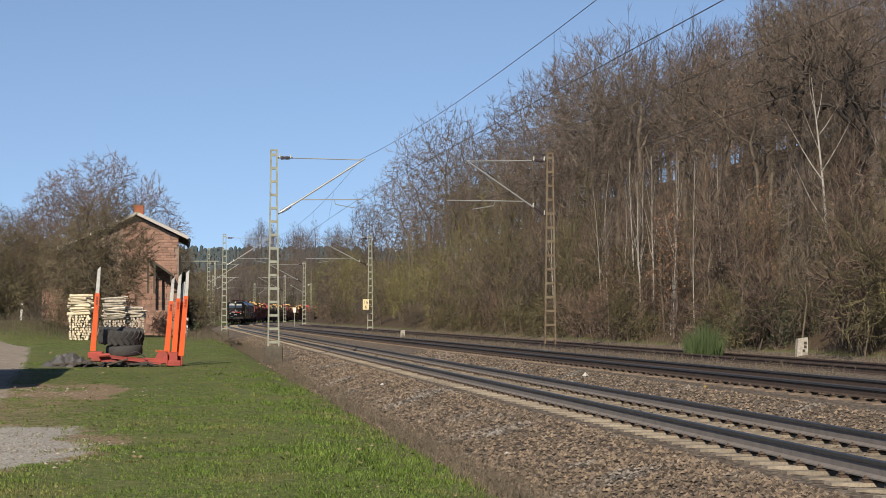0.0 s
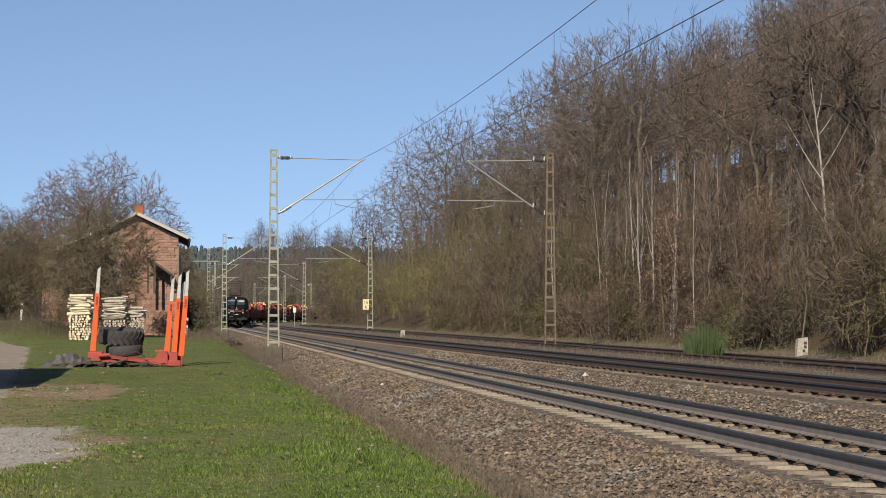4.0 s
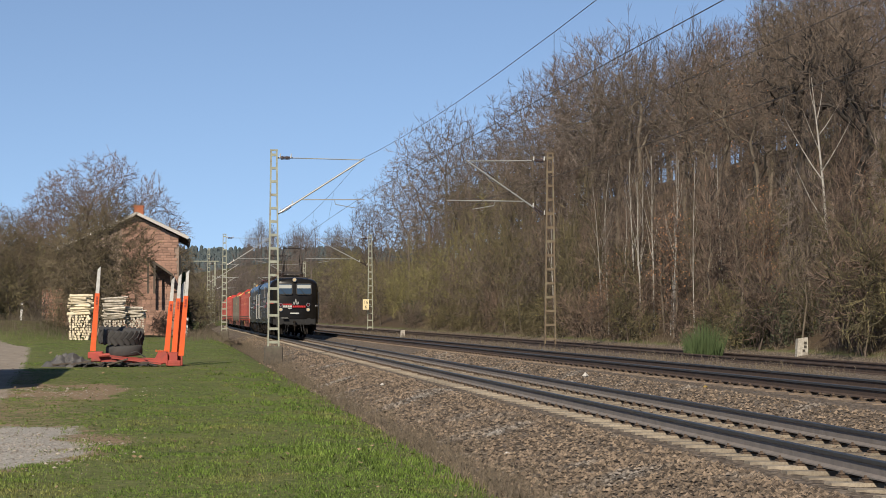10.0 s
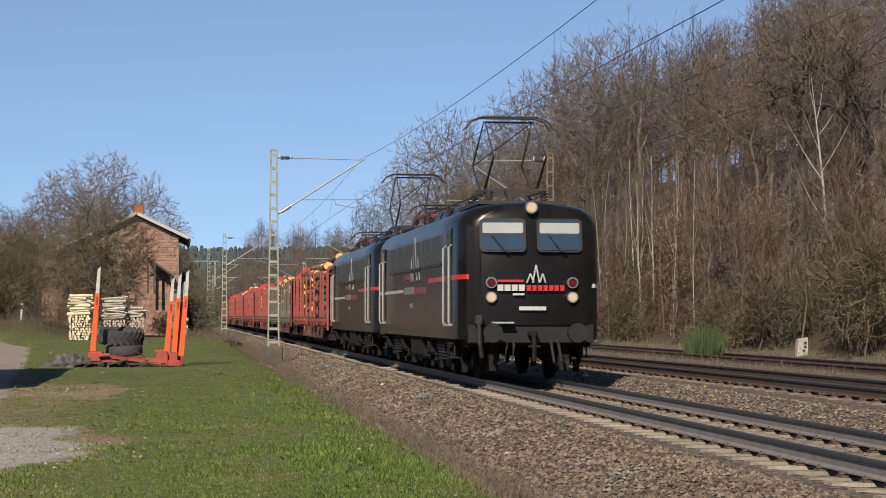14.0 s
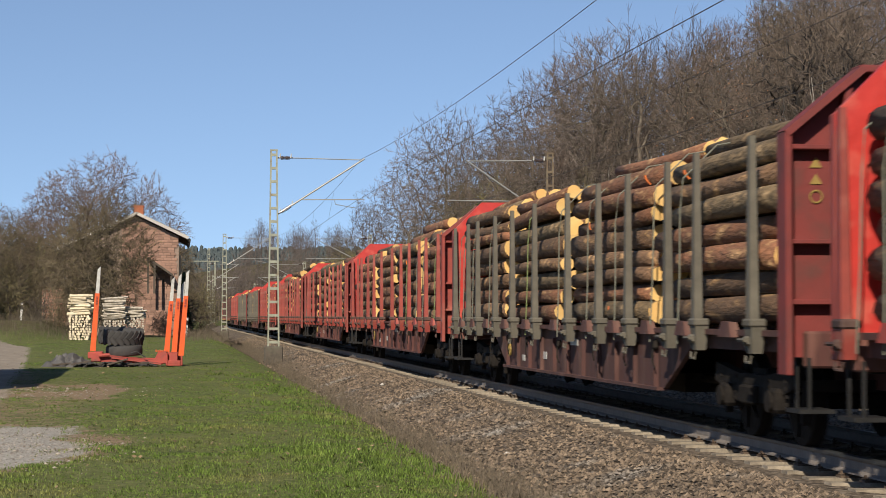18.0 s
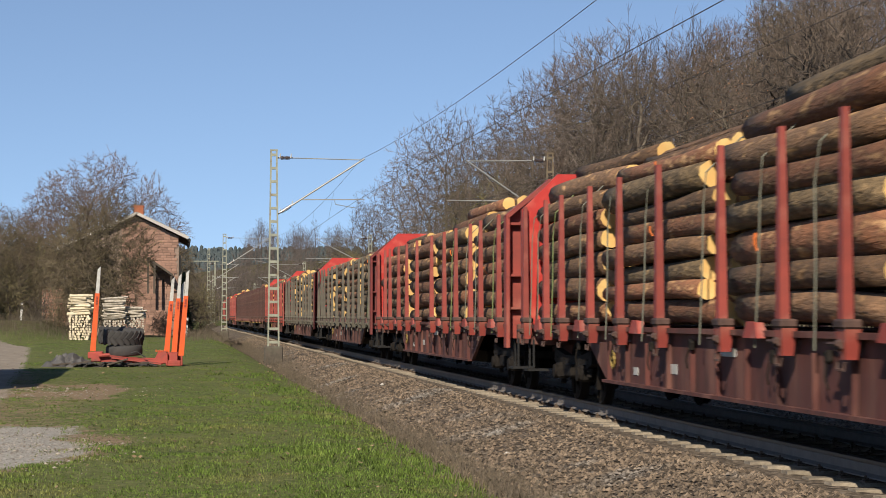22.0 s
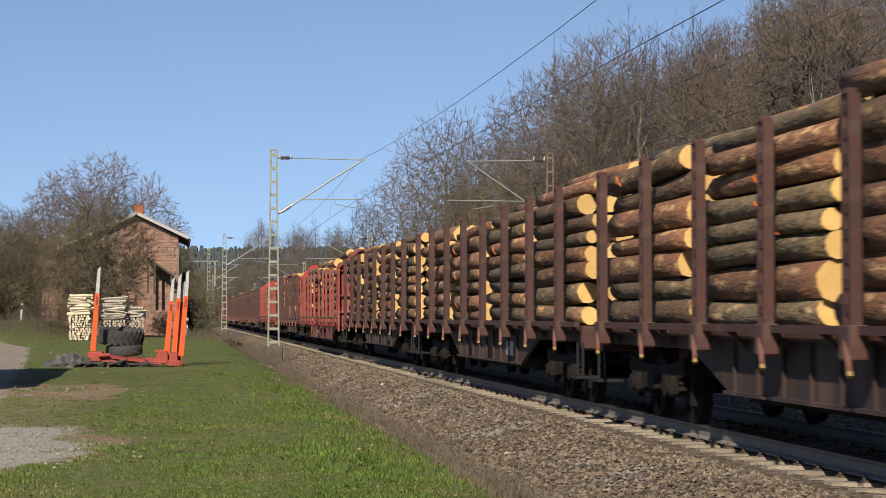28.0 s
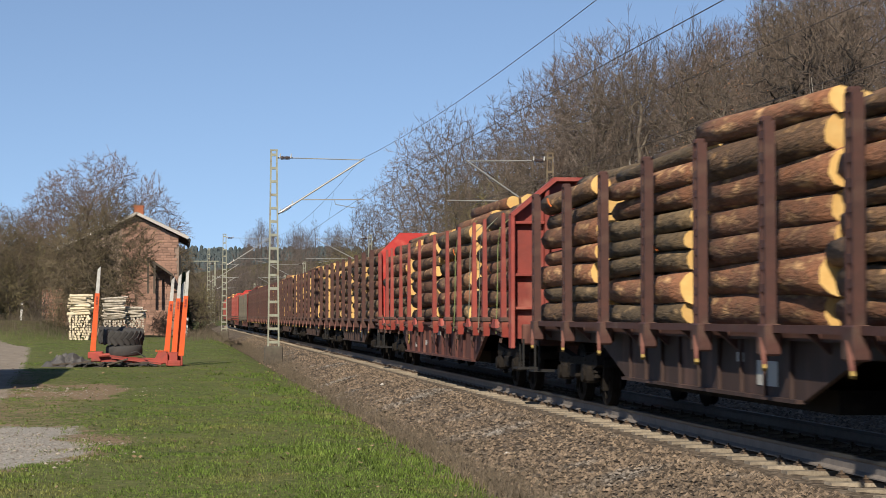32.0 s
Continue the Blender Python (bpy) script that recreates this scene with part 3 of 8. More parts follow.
def grown_tree(rng, high, wide, low=0.2, tips=600, thin=0.010, bole=0.25, sprays=3, gaps=0.15, shell=0.4, crook=0.1, r=None, lumpy=0.3, peak=0.0, lean=0.05, spray=(0.022, 0.055)):
    """A tree whose limbs fork again and again to fill a rounded, lumpy crown with twigs. low: where the crown begins; peak: 1 for a pointed crown."""
    trunk, crown = Geo(), Geo()
    r0 = r or high * 0.012
    off = Vector((rng.uniform(-50, 50), rng.uniform(-50, 50), rng.uniform(-50, 50)))
    mid, up = high * (low + 1) / 2, high * (1 - low) / 2
    goals = []
    while len(goals) < tips:
        d = Vector((rng.gauss(0, 1), rng.gauss(0, 1), rng.gauss(0, 1))).normalized()
        k = (1 - lumpy * 0.5) + lumpy * noise.noise(d * 2.2 + off) + 0.12 * noise.noise(d * 6 + off)
        f = k * rng.random() ** shell
        z = d.z * f
        w = wide * (1 - peak * 0.5 * (z + 1)) * (1.0 if z > -0.3 else 1.0 + 0.35 * (z + 0.3))
        p = Vector((d.x * f * w, d.y * f * w, mid + z * up))
        if gaps and noise.noise(p * (2.6 / wide) + off) < -0.5 + gaps:
            continue
        goals.append(p)
    goals = np.array(goals)
    most = float(tips)

    def grow(p, d, idx, rad):
        n = len(idx)
        pts = goals[idx]
        if n <= 2:
            for q in pts:
                q = Vector(q)
                way = (q - p).normalized()
                bow = p.lerp(q, 0.5) + any_side(rng, way) * (q - p).length * crook
                cone(crown, p, bow + (bow - p) * 0.1, thin * 1.7)
                cone(crown, bow, q, thin * 1.2)
                for _ in range(sprays):
                    a = bow.lerp(q, rng.uniform(0.0, 1.0))
                    out = Vector((a.x, a.y, (a.z - mid) * 0.8)).normalized()
                    w3 = (way * 0.7 + any_side(rng, way) * rng.uniform(0.4, 1.1) + out * 0.35 + UP * 0.15).normalized()
                    cone(crown, a, a + w3 * high * rng.uniform(*spray), thin)
            return
        c = Vector(pts.mean(0))
        gap = c - p
        reach = gap.length * rng.uniform(0.3, 0.5)
        way = (gap.normalized() + d * 0.7 + any_side(rng, d) * crook * 2).normalized()
        q = p + way * reach
        bow = p + (d * 0.8 + way * 0.4).normalized() * reach * 0.5 + any_side(rng, d) * reach * crook
        thick = max(thin * 1.8, rad * (n / most) ** 0.44)
        if n > 7:
            trunk.tube([p, bow, q], [thick, thick * 0.88, thick * 0.78], 5 if n > most * 0.2 else 3, caps=False)
        else:
            cone(crown, p, bow + (bow - p) * 0.2, thick)
            cone(crown, bow, q + (q - bow) * 0.2, thick * 0.8)
        v = pts - np.array(q)
        v /= np.linalg.norm(v, axis=1)[:, None] + 1e-6
        m = v - v.mean(0)
        axis = np.linalg.svd(m.T @ m)[0][:, 0]
        t = m @ axis
        cut = np.quantile(t, rng.uniform(0.3, 0.7))
        one, two = idx[t <= cut], idx[t > cut]
        if not len(one) or not len(two):
            one, two = idx[: n // 2], idx[n // 2:]
        for part_idx in (one, two):
            grow(q, (q - bow).normalized(), part_idx, rad)
    spine = limb(rng, trunk, Vector((0, 0, -0.3)), Vector((rng.uniform(-lean, lean), rng.uniform(-lean, lean), 1)).normalized(), high * bole + 0.3, r0, 7, 0.04, 0.02, 4) if bole > 0.02 else [Vector((0, 0, -0.3)), Vector((0, 0, 0.05))]
    o = len(trunk.v) - 7
    if bole > 0.02:
        c = spine[-1]
        for k in range(7):
            v = Vector(trunk.v[o + k]) - c
            trunk.v[o + k] = tuple(c + v.normalized() * r0 * 0.72)
        for j in range(1, 4):
            for k in range(7):
                v = Vector(trunk.v[o - 7 * j + k]) - spine[-1 - j]
                trunk.v[o - 7 * j + k] = tuple(spine[-1 - j] + v.normalized() * r0 * (0.72 + 0.07 * j))
    grow(spine[-1], UP.copy(), np.arange(tips), r0 * 0.78)
    return trunk, crown


def shrub(rng, high, stems=14, twigs=14, thin=0.009, fan=0.35):
    trunk, crown = Geo(), Geo()
    for i in range(stems):
        out = any_side(rng, UP)
        p = out * rng.uniform(0, 0.5)
        ln = high * rng.uniform(0.55, 1.05)
        st = limb(rng, trunk, p - UP * 0.2, (UP + out * rng.uniform(0, fan) * 1.6).normalized(), ln, 0.010 + 0.0025 * high, 3, 0.10, 0.05, 4)
        for k in range(twigs):
            a, ad = on(st, rng.uniform(0.15, 1.0))
            way = (ad + any_side(rng, ad) * 0.8 + UP * 0.2).normalized()
            b = a + way * ln * rng.uniform(0.12, 0.32)
            cone(crown, a, b, thin)
            c = a.lerp(b, 0.5)
            cone(crown, c, c + (way + any_side(rng, way) * 0.8).normalized() * ln * 0.13, thin * 0.7)
    return trunk, crown


def sprinkle(rng, crown, share, size, count=1):
    """Small leaves at the ends of twigs."""
    g = Geo()
    tips = crown.v[3::4] if len(crown.v) < 10 else [crown.v[f[2]] for f in crown.f if len(f) == 3][::3]
    for t in tips:
        if rng.random() < share:
            for _ in range(count):
                p = Vector(t) + Vector((rng.uniform(-1, 1), rng.uniform(-1, 1), rng.uniform(-1, 1))) * size * 2.5
                a = Vector((rng.uniform(-1, 1), rng.uniform(-1, 1), rng.uniform(-1, 1))).normalized() * size
                b = any_side(rng, a.normalized()) * size * 0.55
                g.add([tuple(p - a), tuple(p + b), tuple(p + a), tuple(p - b)], [(0, 1, 2), (0, 2, 3)])
    return g


def make_tree(name, label, category, group, trunk, crown, bark, twig, leaves=None, leaf_mat=None, leaf_label=""):
    t = thing(name, label, category, group)
    part("trunk", trunk, bark, t, smooth=True, normals=False)
    part("crown", crown, twig, t, normals=False)
    if leaves and leaves.f:
        part("leaves", leaves, leaf_mat, t, leaf_label, normals=False)
    return t


def set_down(ob, x, y, turn=0.0, size=1.0, sink=0.0):
    m = pose(x, y, height(x, y) - sink - 0.45, 0, 0, turn) @ Matrix.Diagonal((size, size, size, 1))
    ob.matrix_basis = m


def plant(ob, x, y, turn, size, sink=0.0):
    c = copy_thing(ob, pose(0, 0, 0))
    set_down(c, x, y, turn, size, sink)
    return c


def build_forest():
    rng = random.Random(11)
    big = []
    for i in range(8):
        hi = (15, 17, 14, 18, 16, 13, 15.5, 12)[i]
        tr, cr = grown_tree(rng, hi, (3.4, 3.0, 3.9, 3.2, 3.6, 3.3, 2.7, 3.6)[i], (0.18, 0.25, 0.12, 0.28, 0.2, 0.12, 0.22, 0.1)[i], (420, 400, 460, 420, 420, 440, 360, 460)[i], 0.0115, (0.24, 0.34, 0.2, 0.36, 0.28, 0.2, 0.32, 0.18)[i], 3, 0.2, 0.45, 0.07, None, 0.4, (0.2, 0.4, 0.1, 0.4, 0.2, 0.2, 0.5, 0.1)[i])
        lv = sprinkle(rng, cr, 0.05, 0.06) if i in (2, 5) else None
        big.append((make_tree("deciduous_tree", "tall bare deciduous tree with grey-brown twigs on the wooded slope", "tree", "trees on the wooded slope", tr, cr, (M_BARK, M_BARK_DARK)[i % 2], (M_TWIG, M_TWIG_RED, M_TWIG, M_TWIG_OLIVE)[i % 4], lv, M_DRYLEAF, "a few dry orange-brown leaves"), hi))
    dome = []
    for i in range(4):
        tr, cr = grown_tree(rng, 15.6, (4.4, 3.7, 5.0, 4.0)[i], (0.22, 0.28, 0.18, 0.25)[i], (900, 800, 950, 850)[i], 0.0125, 0.25, 4, 0.08, 0.36, 0.06, None, 0.2, spray=(0.014, 0.036))
        dome.append((make_tree("deciduous_tree", "bare deciduous tree with a rounded grey-brown crown on the slope", "tree", "trees on the wooded slope", tr, cr, M_BARK, (M_TWIG_GREY_SUNLIT, M_TWIG_RED, M_TWIG_GREY_SUNLIT, M_TWIG)[i]), 15))
    light = []
    for i in range(4):
        hi = (14, 16, 12.5, 15)[i]
        tr, cr = grown_tree(rng, hi, (3.9, 3.5, 4.2, 3.8)[i], 0.12, 150, 0.022, 0.22, 3, 0.12, 0.42, 0.07, None, 0.35, 0.2)
        light.append((make_tree("deciduous_tree", "bare deciduous tree with brown twigs in the distance", "tree", "trees beyond the curve", tr, cr, M_BARK_DARK, (M_TWIG, M_TWIG_OLIVE, M_TWIG_RED, M_TWIG)[i]), hi))
    tr, cr = grown_tree(rng, 15.0, 5.2, 0.32, 520, 0.012, 0.3, 3, 0.25, 0.4, 0.2, 0.27, 0.4)
    old_oak = [(make_tree("oak_tree", "old bare oak with thick crooked dark limbs on the slope", "oak tree", "old oaks", tr, cr, mat("bark_oak_dark", (0.0391, 0.0319, 0.027), (0.0213, 0.0185, 0.0156), 3, rough=0.95, bump=0.4), M_TWIG), 15)]
    thicket = []
    for i in range(3):
        hi = (9, 8, 10)[i]
        tr, cr = grown_tree(rng, hi, (3.0, 2.6, 3.2)[i], 0.0, 380, 0.0115, 0.06, 4, 0.06, 0.5, 0.06, 0.07, 0.25, spray=(0.03, 0.075))
        lv = sprinkle(rng, cr, 0.3, 0.04) if i != 1 else None
        thicket.append((make_tree("willow_thicket", ("bushy olive-green budding willow at the wood's edge", "bushy bare brown thicket at the wood's edge", "bushy olive-green budding willow at the wood's edge")[i], "tree", "thickets at the wood's edge", tr, cr, M_BARK, (M_TWIG_WILLOW, M_TWIG, M_TWIG_WILLOW)[i], lv, M_BUD), hi))
    pole = []
    for i in range(6):
        hi = (8, 9.5, 7, 10, 8.5, 9)[i]
        tr, cr = grown_tree(rng, hi, (1.5, 1.3, 1.4, 1.2, 1.6, 1.3)[i], 0.1, 130, 0.0125, 0.3, 3, 0.1, 0.5, 0.08, 0.055, 0.4, 0.3, 0.12, (0.03, 0.08))
        lv = sprinkle(rng, cr, 0.5, 0.05, 1) if i == 2 else sprinkle(rng, cr, 0.25, 0.03) if i == 4 else None
        pole.append((make_tree("sapling", ("slender bare sapling at the wood's edge", "slender sapling with withered orange leaves", "slender sapling with yellow-green buds")[0 if lv is None else 1 if i == 2 else 2], "tree", "saplings at the wood's edge", tr, cr, M_BARK, (M_TWIG, M_TWIG_GREY_SUNLIT, M_TWIG_RED, M_TWIG_OLIVE, M_TWIG_OLIVE, M_TWIG_RED)[i], lv, M_DRYLEAF if i == 2 else M_BUD), hi))
    birch = []
    for i in range(3):
        hi = (10.5, 9, 9.6)[i]
        tr, cr = bare_tree(rng, hi, first=(0.3, 0.35, 0.4)[i], limbs=(9, 8, 7)[i], subs=4, twigs=6, spread=(0.16, 0.16, 0.24)[i], r=(0.038, 0.032, 0.055)[i], lean=0.03, upright=0.3, thin=0.008, steep=(0.9, 0.9, 1.4)[i])
        birch.append((make_tree("birch_tree", "young birch with white bark and fine bare twigs", "birch tree", "birches at the wood's edge", tr, cr, M_BIRCH, M_TWIG_RED), hi))
    lead, fine = Geo(), Geo()
    spine = [Vector(p) for p in ((0, 0, -0.3), (0.02, 0, 1.6), (-0.06, 0.05, 3.4), (-0.14, 0.1, 5.0), (-0.3, 0.1, 6.6), (-0.42, 0.15, 7.8), (-0.52, 0.15, 8.7))]
    lead.tube(spine, [0.062, 0.058, 0.052, 0.044, 0.033, 0.02, 0.01], 7, caps=False)
    for f, out, rise, ln, rad in ((0.36, -0.75, 0.9, 2.2, 0.028), (0.52, -0.7, 1.0, 2.5, 0.028), (0.55, 0.6, 0.9, 2.0, 0.024), (0.68, 0.7, 0.75, 1.7, 0.02), (0.62, -0.5, 1.3, 1.6, 0.018), (0.75, 0.45, 1.1, 1.4, 0.02), (0.8, -0.4, 1.1, 1.2, 0.018)):
        p, _ = on(spine, f)
        bough = limb(rng, lead, p, Vector((out, rng.uniform(-0.4, 0.4), rise)).normalized(), ln, rad, 5, 0.07, 0.1, 4)
        for k in range(22):
            a, ad = on(bough, rng.uniform(0.25, 1.0))
            way = (ad + any_side(rng, ad) * 0.8).normalized()
            cone(fine, a, a + way * rng.uniform(0.3, 0.9), 0.008)
    birch.append((make_tree("birch_tree", "white-barked forked birch leaning out of the wood's edge", "birch tree", "birches at the wood's edge", lead, fine, M_BIRCH, M_TWIG_RED), 9))
    bush = []
    for i in range(6):
        hi = (3.0, 2.2, 3.8, 2.6, 1.7, 4.6)[i]
        tr, cr = grown_tree(rng, hi, hi * (0.42, 0.55, 0.36, 0.5, 0.6, 0.34)[i], 0.0, 150, 0.012, 0.0, 4, 0.05, 0.5, 0.08, 0.05, 0.35, spray=(0.06, 0.16))
        lv = sprinkle(rng, cr, 0.12, 0.03) if i in (1, 3, 5) else None
        bush.append((make_tree("shrub", "dense bare shrub with many thin brown stems", "shrub", "shrubs at the wood's edge", tr, cr, M_TWIG, (M_TWIG, M_TWIG_OLIVE, M_TWIG_RED, M_TWIG_OLIVE, M_TWIG_OLIVE, M_TWIG_OLIVE)[i], lv, M_BUD), hi))
    tr, cr = shrub(rng, 2.6, stems=14, twigs=10, thin=0.012)
    ivy = [(make_tree("bramble_shrub", "dark green leafy bramble at the wood's edge", "shrub", "brambles", tr, cr, M_TWIG, M_TWIG, sprinkle(rng, cr, 1.0, 0.06, 3), M_IVY, "dark green leaves"), 2.6)]
    spots = []

    def free(x, y, gap):
        return all((x - a) ** 2 + (y - b) ** 2 > (0.5 * (gap + c)) ** 2 for a, b, c in spots)

    used = {}

    def place(kinds, x, y, size, sink=0.0, k=None):
        k = rng.randrange(len(kinds)) if k is None else k
        ob, hi = kinds[k]
        turn = rng.uniform(0, 360)
        if id(ob) not in used:
            used[id(ob)] = 1
            set_down(ob, x, y, turn, size, sink)
        else:
            plant(ob, x, y, turn, size, sink)

    def scatter(kinds, n, u0, u1, y0, y1, gap, s0, s1, power=1.0, sink=0.0):
        made = tries = 0
        while made < n and tries < n * 60:
            tries += 1
            y = y0 + (y1 - y0) * rng.random() ** power
            u = rng.uniform(u0, u1)
            x = u + bend(y)
            if x > 0.375 * y + 2.5 or x < 0.01 * y or not free(x, y, gap):
                continue
            spots.append((x, y, gap))
            place(kinds, x, y, rng.uniform(s0, s1), sink)
            made += 1
    for k, (x, y, size) in enumerate(((21.9, 63.5, 1.0), (20.4, 88, 0.85), (20.9, 84, 0.95), (20.2, 91, 0.8), (21.5, 82.5, 1.0), (20.3, 104, 0.8), (21.2, 97, 0.9), (22.4, 78, 0.9), (20.2, 83.6, 0.85), (20.7, 86.2, 0.9), (20.2, 78.3, 0.75), (20.8, 80, 0.9), (20.4, 75.2, 0.8), (20.1, 89.3, 0.75), (21.6, 90.5, 0.95))):
        spots.append((x, y, 0.8))
        if k == 0:
            used[id(birch[3][0])] = 1
            set_down(birch[3][0], x, y, 0, size)
        else:
            place(birch, x, y, size, k=k % 3)
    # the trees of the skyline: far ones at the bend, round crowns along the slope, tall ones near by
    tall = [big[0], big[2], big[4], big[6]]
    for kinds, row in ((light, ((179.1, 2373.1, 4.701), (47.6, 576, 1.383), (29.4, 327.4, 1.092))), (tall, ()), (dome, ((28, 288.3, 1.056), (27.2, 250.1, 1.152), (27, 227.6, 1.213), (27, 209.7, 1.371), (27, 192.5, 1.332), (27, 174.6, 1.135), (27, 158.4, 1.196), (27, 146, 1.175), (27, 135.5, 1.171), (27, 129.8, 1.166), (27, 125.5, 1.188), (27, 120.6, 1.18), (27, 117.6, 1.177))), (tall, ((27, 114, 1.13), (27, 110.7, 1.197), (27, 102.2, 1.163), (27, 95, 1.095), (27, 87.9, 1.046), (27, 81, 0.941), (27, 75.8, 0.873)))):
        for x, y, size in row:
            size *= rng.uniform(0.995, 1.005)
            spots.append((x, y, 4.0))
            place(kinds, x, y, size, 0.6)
    for x, y, size, k in ((21.2, 61.6, 0.62, 1), (21.6, 61.9, 0.5, 4), (20.9, 61.2, 0.55, 3)):
        spots.append((x, y, 0.6))
        place(pole, x, y, size, k=k)
    for x, y, size in ((19.9, 89.8, 0.5), (20.2, 90.8, 0.62), (19.8, 91.6, 0.45), (22.6, 73, 0.8), (23.2, 75, 0.9), (21.4, 68, 0.5)):
        spots.append((x, y, 0.6))
        place(pole, x, y, size, k=2)
    spots.append((26.2, 76.5, 3.0))
    place(old_oak, 26.2, 76.5, 0.95, 0.4)
    for x, y, size in ((27.6, 81, 0.9), (25.0, 70.5, 0.85), (31.0, 92, 1.0)):
        spots.append((x, y, 3.0))
        place(old_oak, x, y, size, 0.4)
    for x, y, size in ((19.9, 62, 0.8), (20.4, 64, 0.9), (19.7, 66.5, 0.7), (21.0, 61, 0.8), (20.2, 166, 1.1), (20.6, 120, 0.8)):
        spots.append((x, y, 1.2))
        place(ivy, x, y, size)
    scatter(big, 26, 22.5, 32, 60, 180, 3.2, 0.62, 0.85, 1.1)
    scatter(big, 24, 29, 46, 80, 220, 3.6, 0.8, 1.05, 1.1)
    scatter(dome, 18, 29, 46, 100, 230, 3.6, 0.75, 1.0, 1.0)
    scatter(big, 24, 42, 75, 115, 270, 4.5, 0.95, 1.2, 1.1)
    scatter(dome, 14, 42, 75, 130, 270, 4.5, 0.95, 1.15, 1.0)
    scatter(light, 75, 22, 60, 170, 440, 5.0, 0.6, 0.95, 1.0)
    scatter(light, 60, 58, 120, 150, 340, 4.5, 0.8, 1.1, 1.0)
    scatter(thicket, 22, 20.0, 22.6, 108, 215, 1.8, 0.6, 1.0, 1.0)
    scatter(thicket, 22, 20.5, 27, 105, 360, 2.6, 0.75, 1.2, 1.0)
    scatter(thicket[1:2], 12, 23, 29, 66, 110, 2.6, 0.6, 0.9, 1.0)
    scatter(pole, 98, 19.8, 29, 54, 150, 0.9, 0.6, 1.0, 1.2)
    scatter(bush, 130, 19.3, 25, 52, 150, 0.8, 0.7, 1.25, 1.2)
    scatter(bush, 45, 19.4, 23, 145, 420, 1.6, 0.8, 1.2, 1.0)
    return big, pole, bush, light


FOREST = build_forest()

# ---- house and yard ----
def block_wall_material():
    m = bpy.data.materials.new("sandstone_blocks")
    m.use_nodes = True
    nodes, link = m.node_tree.nodes, m.node_tree.links.new
    bsdf = nodes["Principled BSDF"]
    bsdf.inputs["Roughness"].default_value = 0.92
    co = nodes.new("ShaderNodeTexCoord")
    sep = nodes.new("ShaderNodeSeparateXYZ")
    link(co.outputs["Object"], sep.inputs[0])
    add = nodes.new("ShaderNodeMath")
    link(sep.outputs[0], add.inputs[0]), link(sep.outputs[1], add.inputs[1])
    com = nodes.new("ShaderNodeCombineXYZ")
    link(add.outputs[0], com.inputs[0]), link(sep.outputs[2], com.inputs[1])
    br = nodes.new("ShaderNodeTexBrick")
    br.inputs["Scale"].default_value = 1.0
    br.inputs["Brick Width"].default_value, br.inputs["Row Height"].default_value = 0.46, 0.19
    br.inputs["Mortar Size"].default_value = 0.018
    br.inputs["Color1"].default_value, br.inputs["Color2"].default_value, br.inputs["Mortar"].default_value = (0.30, 0.167, 0.12, 1), (0.213, 0.11, 0.078, 1), (0.24, 0.185, 0.15, 1)
    link(com.outputs[0], br.inputs["Vector"])
    n = nodes.new("ShaderNodeTexNoise")
    n.inputs["Scale"].default_value, n.inputs["Detail"].default_value = 1.3, 6
    link(co.outputs["Object"], n.inputs["Vector"])
    hs = nodes.new("ShaderNodeHueSaturation")
    r = nodes.new("ShaderNodeMapRange")
    r.inputs["From Min"].default_value, r.inputs["From Max"].default_value, r.inputs["To Min"].default_value, r.inputs["To Max"].default_value = 0.3, 0.7, 0.7, 1.25
    link(n.outputs["Fac"], r.inputs["Value"]), link(r.outputs[0], hs.inputs["Value"]), link(br.outputs["Color"], hs.inputs["Color"])
    link(hs.outputs[0], bsdf.inputs["Base Color"])
    bp = nodes.new("ShaderNodeBump")
    bp.inputs["Strength"].default_value, bp.inputs["Distance"].default_value, bp.invert = 0.8, 0.02, True
    link(br.outputs["Fac"], bp.inputs["Height"]), link(bp.outputs[0], bsdf.inputs["Normal"])
    return m


M_BLOCKS = block_wall_material()
M_STONE = mat("sandstone", (0.284, 0.1739, 0.1313), (0.213, 0.1278, 0.0959), 3, rough=0.92, bump=0.3, per_object=0.22)
M_MORTAR = mat("lime_mortar", (0.2556, 0.1988, 0.1633), (0.1988, 0.142, 0.1136), 4, rough=0.95, bump=0.3)
M_ROOFTILE = mat("roof_tiles", (0.0923, 0.0604, 0.0497), (0.0639, 0.0426, 0.0355), 6, rough=0.85, bump=0.4)
M_BRIGHTWOOD = mat("pale_verge_board", (0.426, 0.4047, 0.3692), (0.355, 0.3337, 0.2982), 5, rough=0.8)
M_CHIMNEY = mat("orange_chimney_brick", (0.3195, 0.1136, 0.0568), (0.2556, 0.0852, 0.0426), 7, rough=0.9, bump=0.3)
M_OLDWOOD = mat("weathered_dark_wood", (0.0497, 0.0391, 0.0319), (0.0781, 0.0639, 0.0497), 6, rough=0.9, bump=0.3, stretch=(1, 1, 0.2))
M_GUTTER = mat("dark_gutter", (0.0213, 0.0213, 0.0213), (0.0355, 0.0319, 0.0284), 6, rough=0.6)
HX0, HX1, HY0, HY1, RX = -6.2, 0.1, 112.0, 122.0, -2.27
EAVE, EAVE_LOW, RIDGE = 5.88, 5.2, 7.0


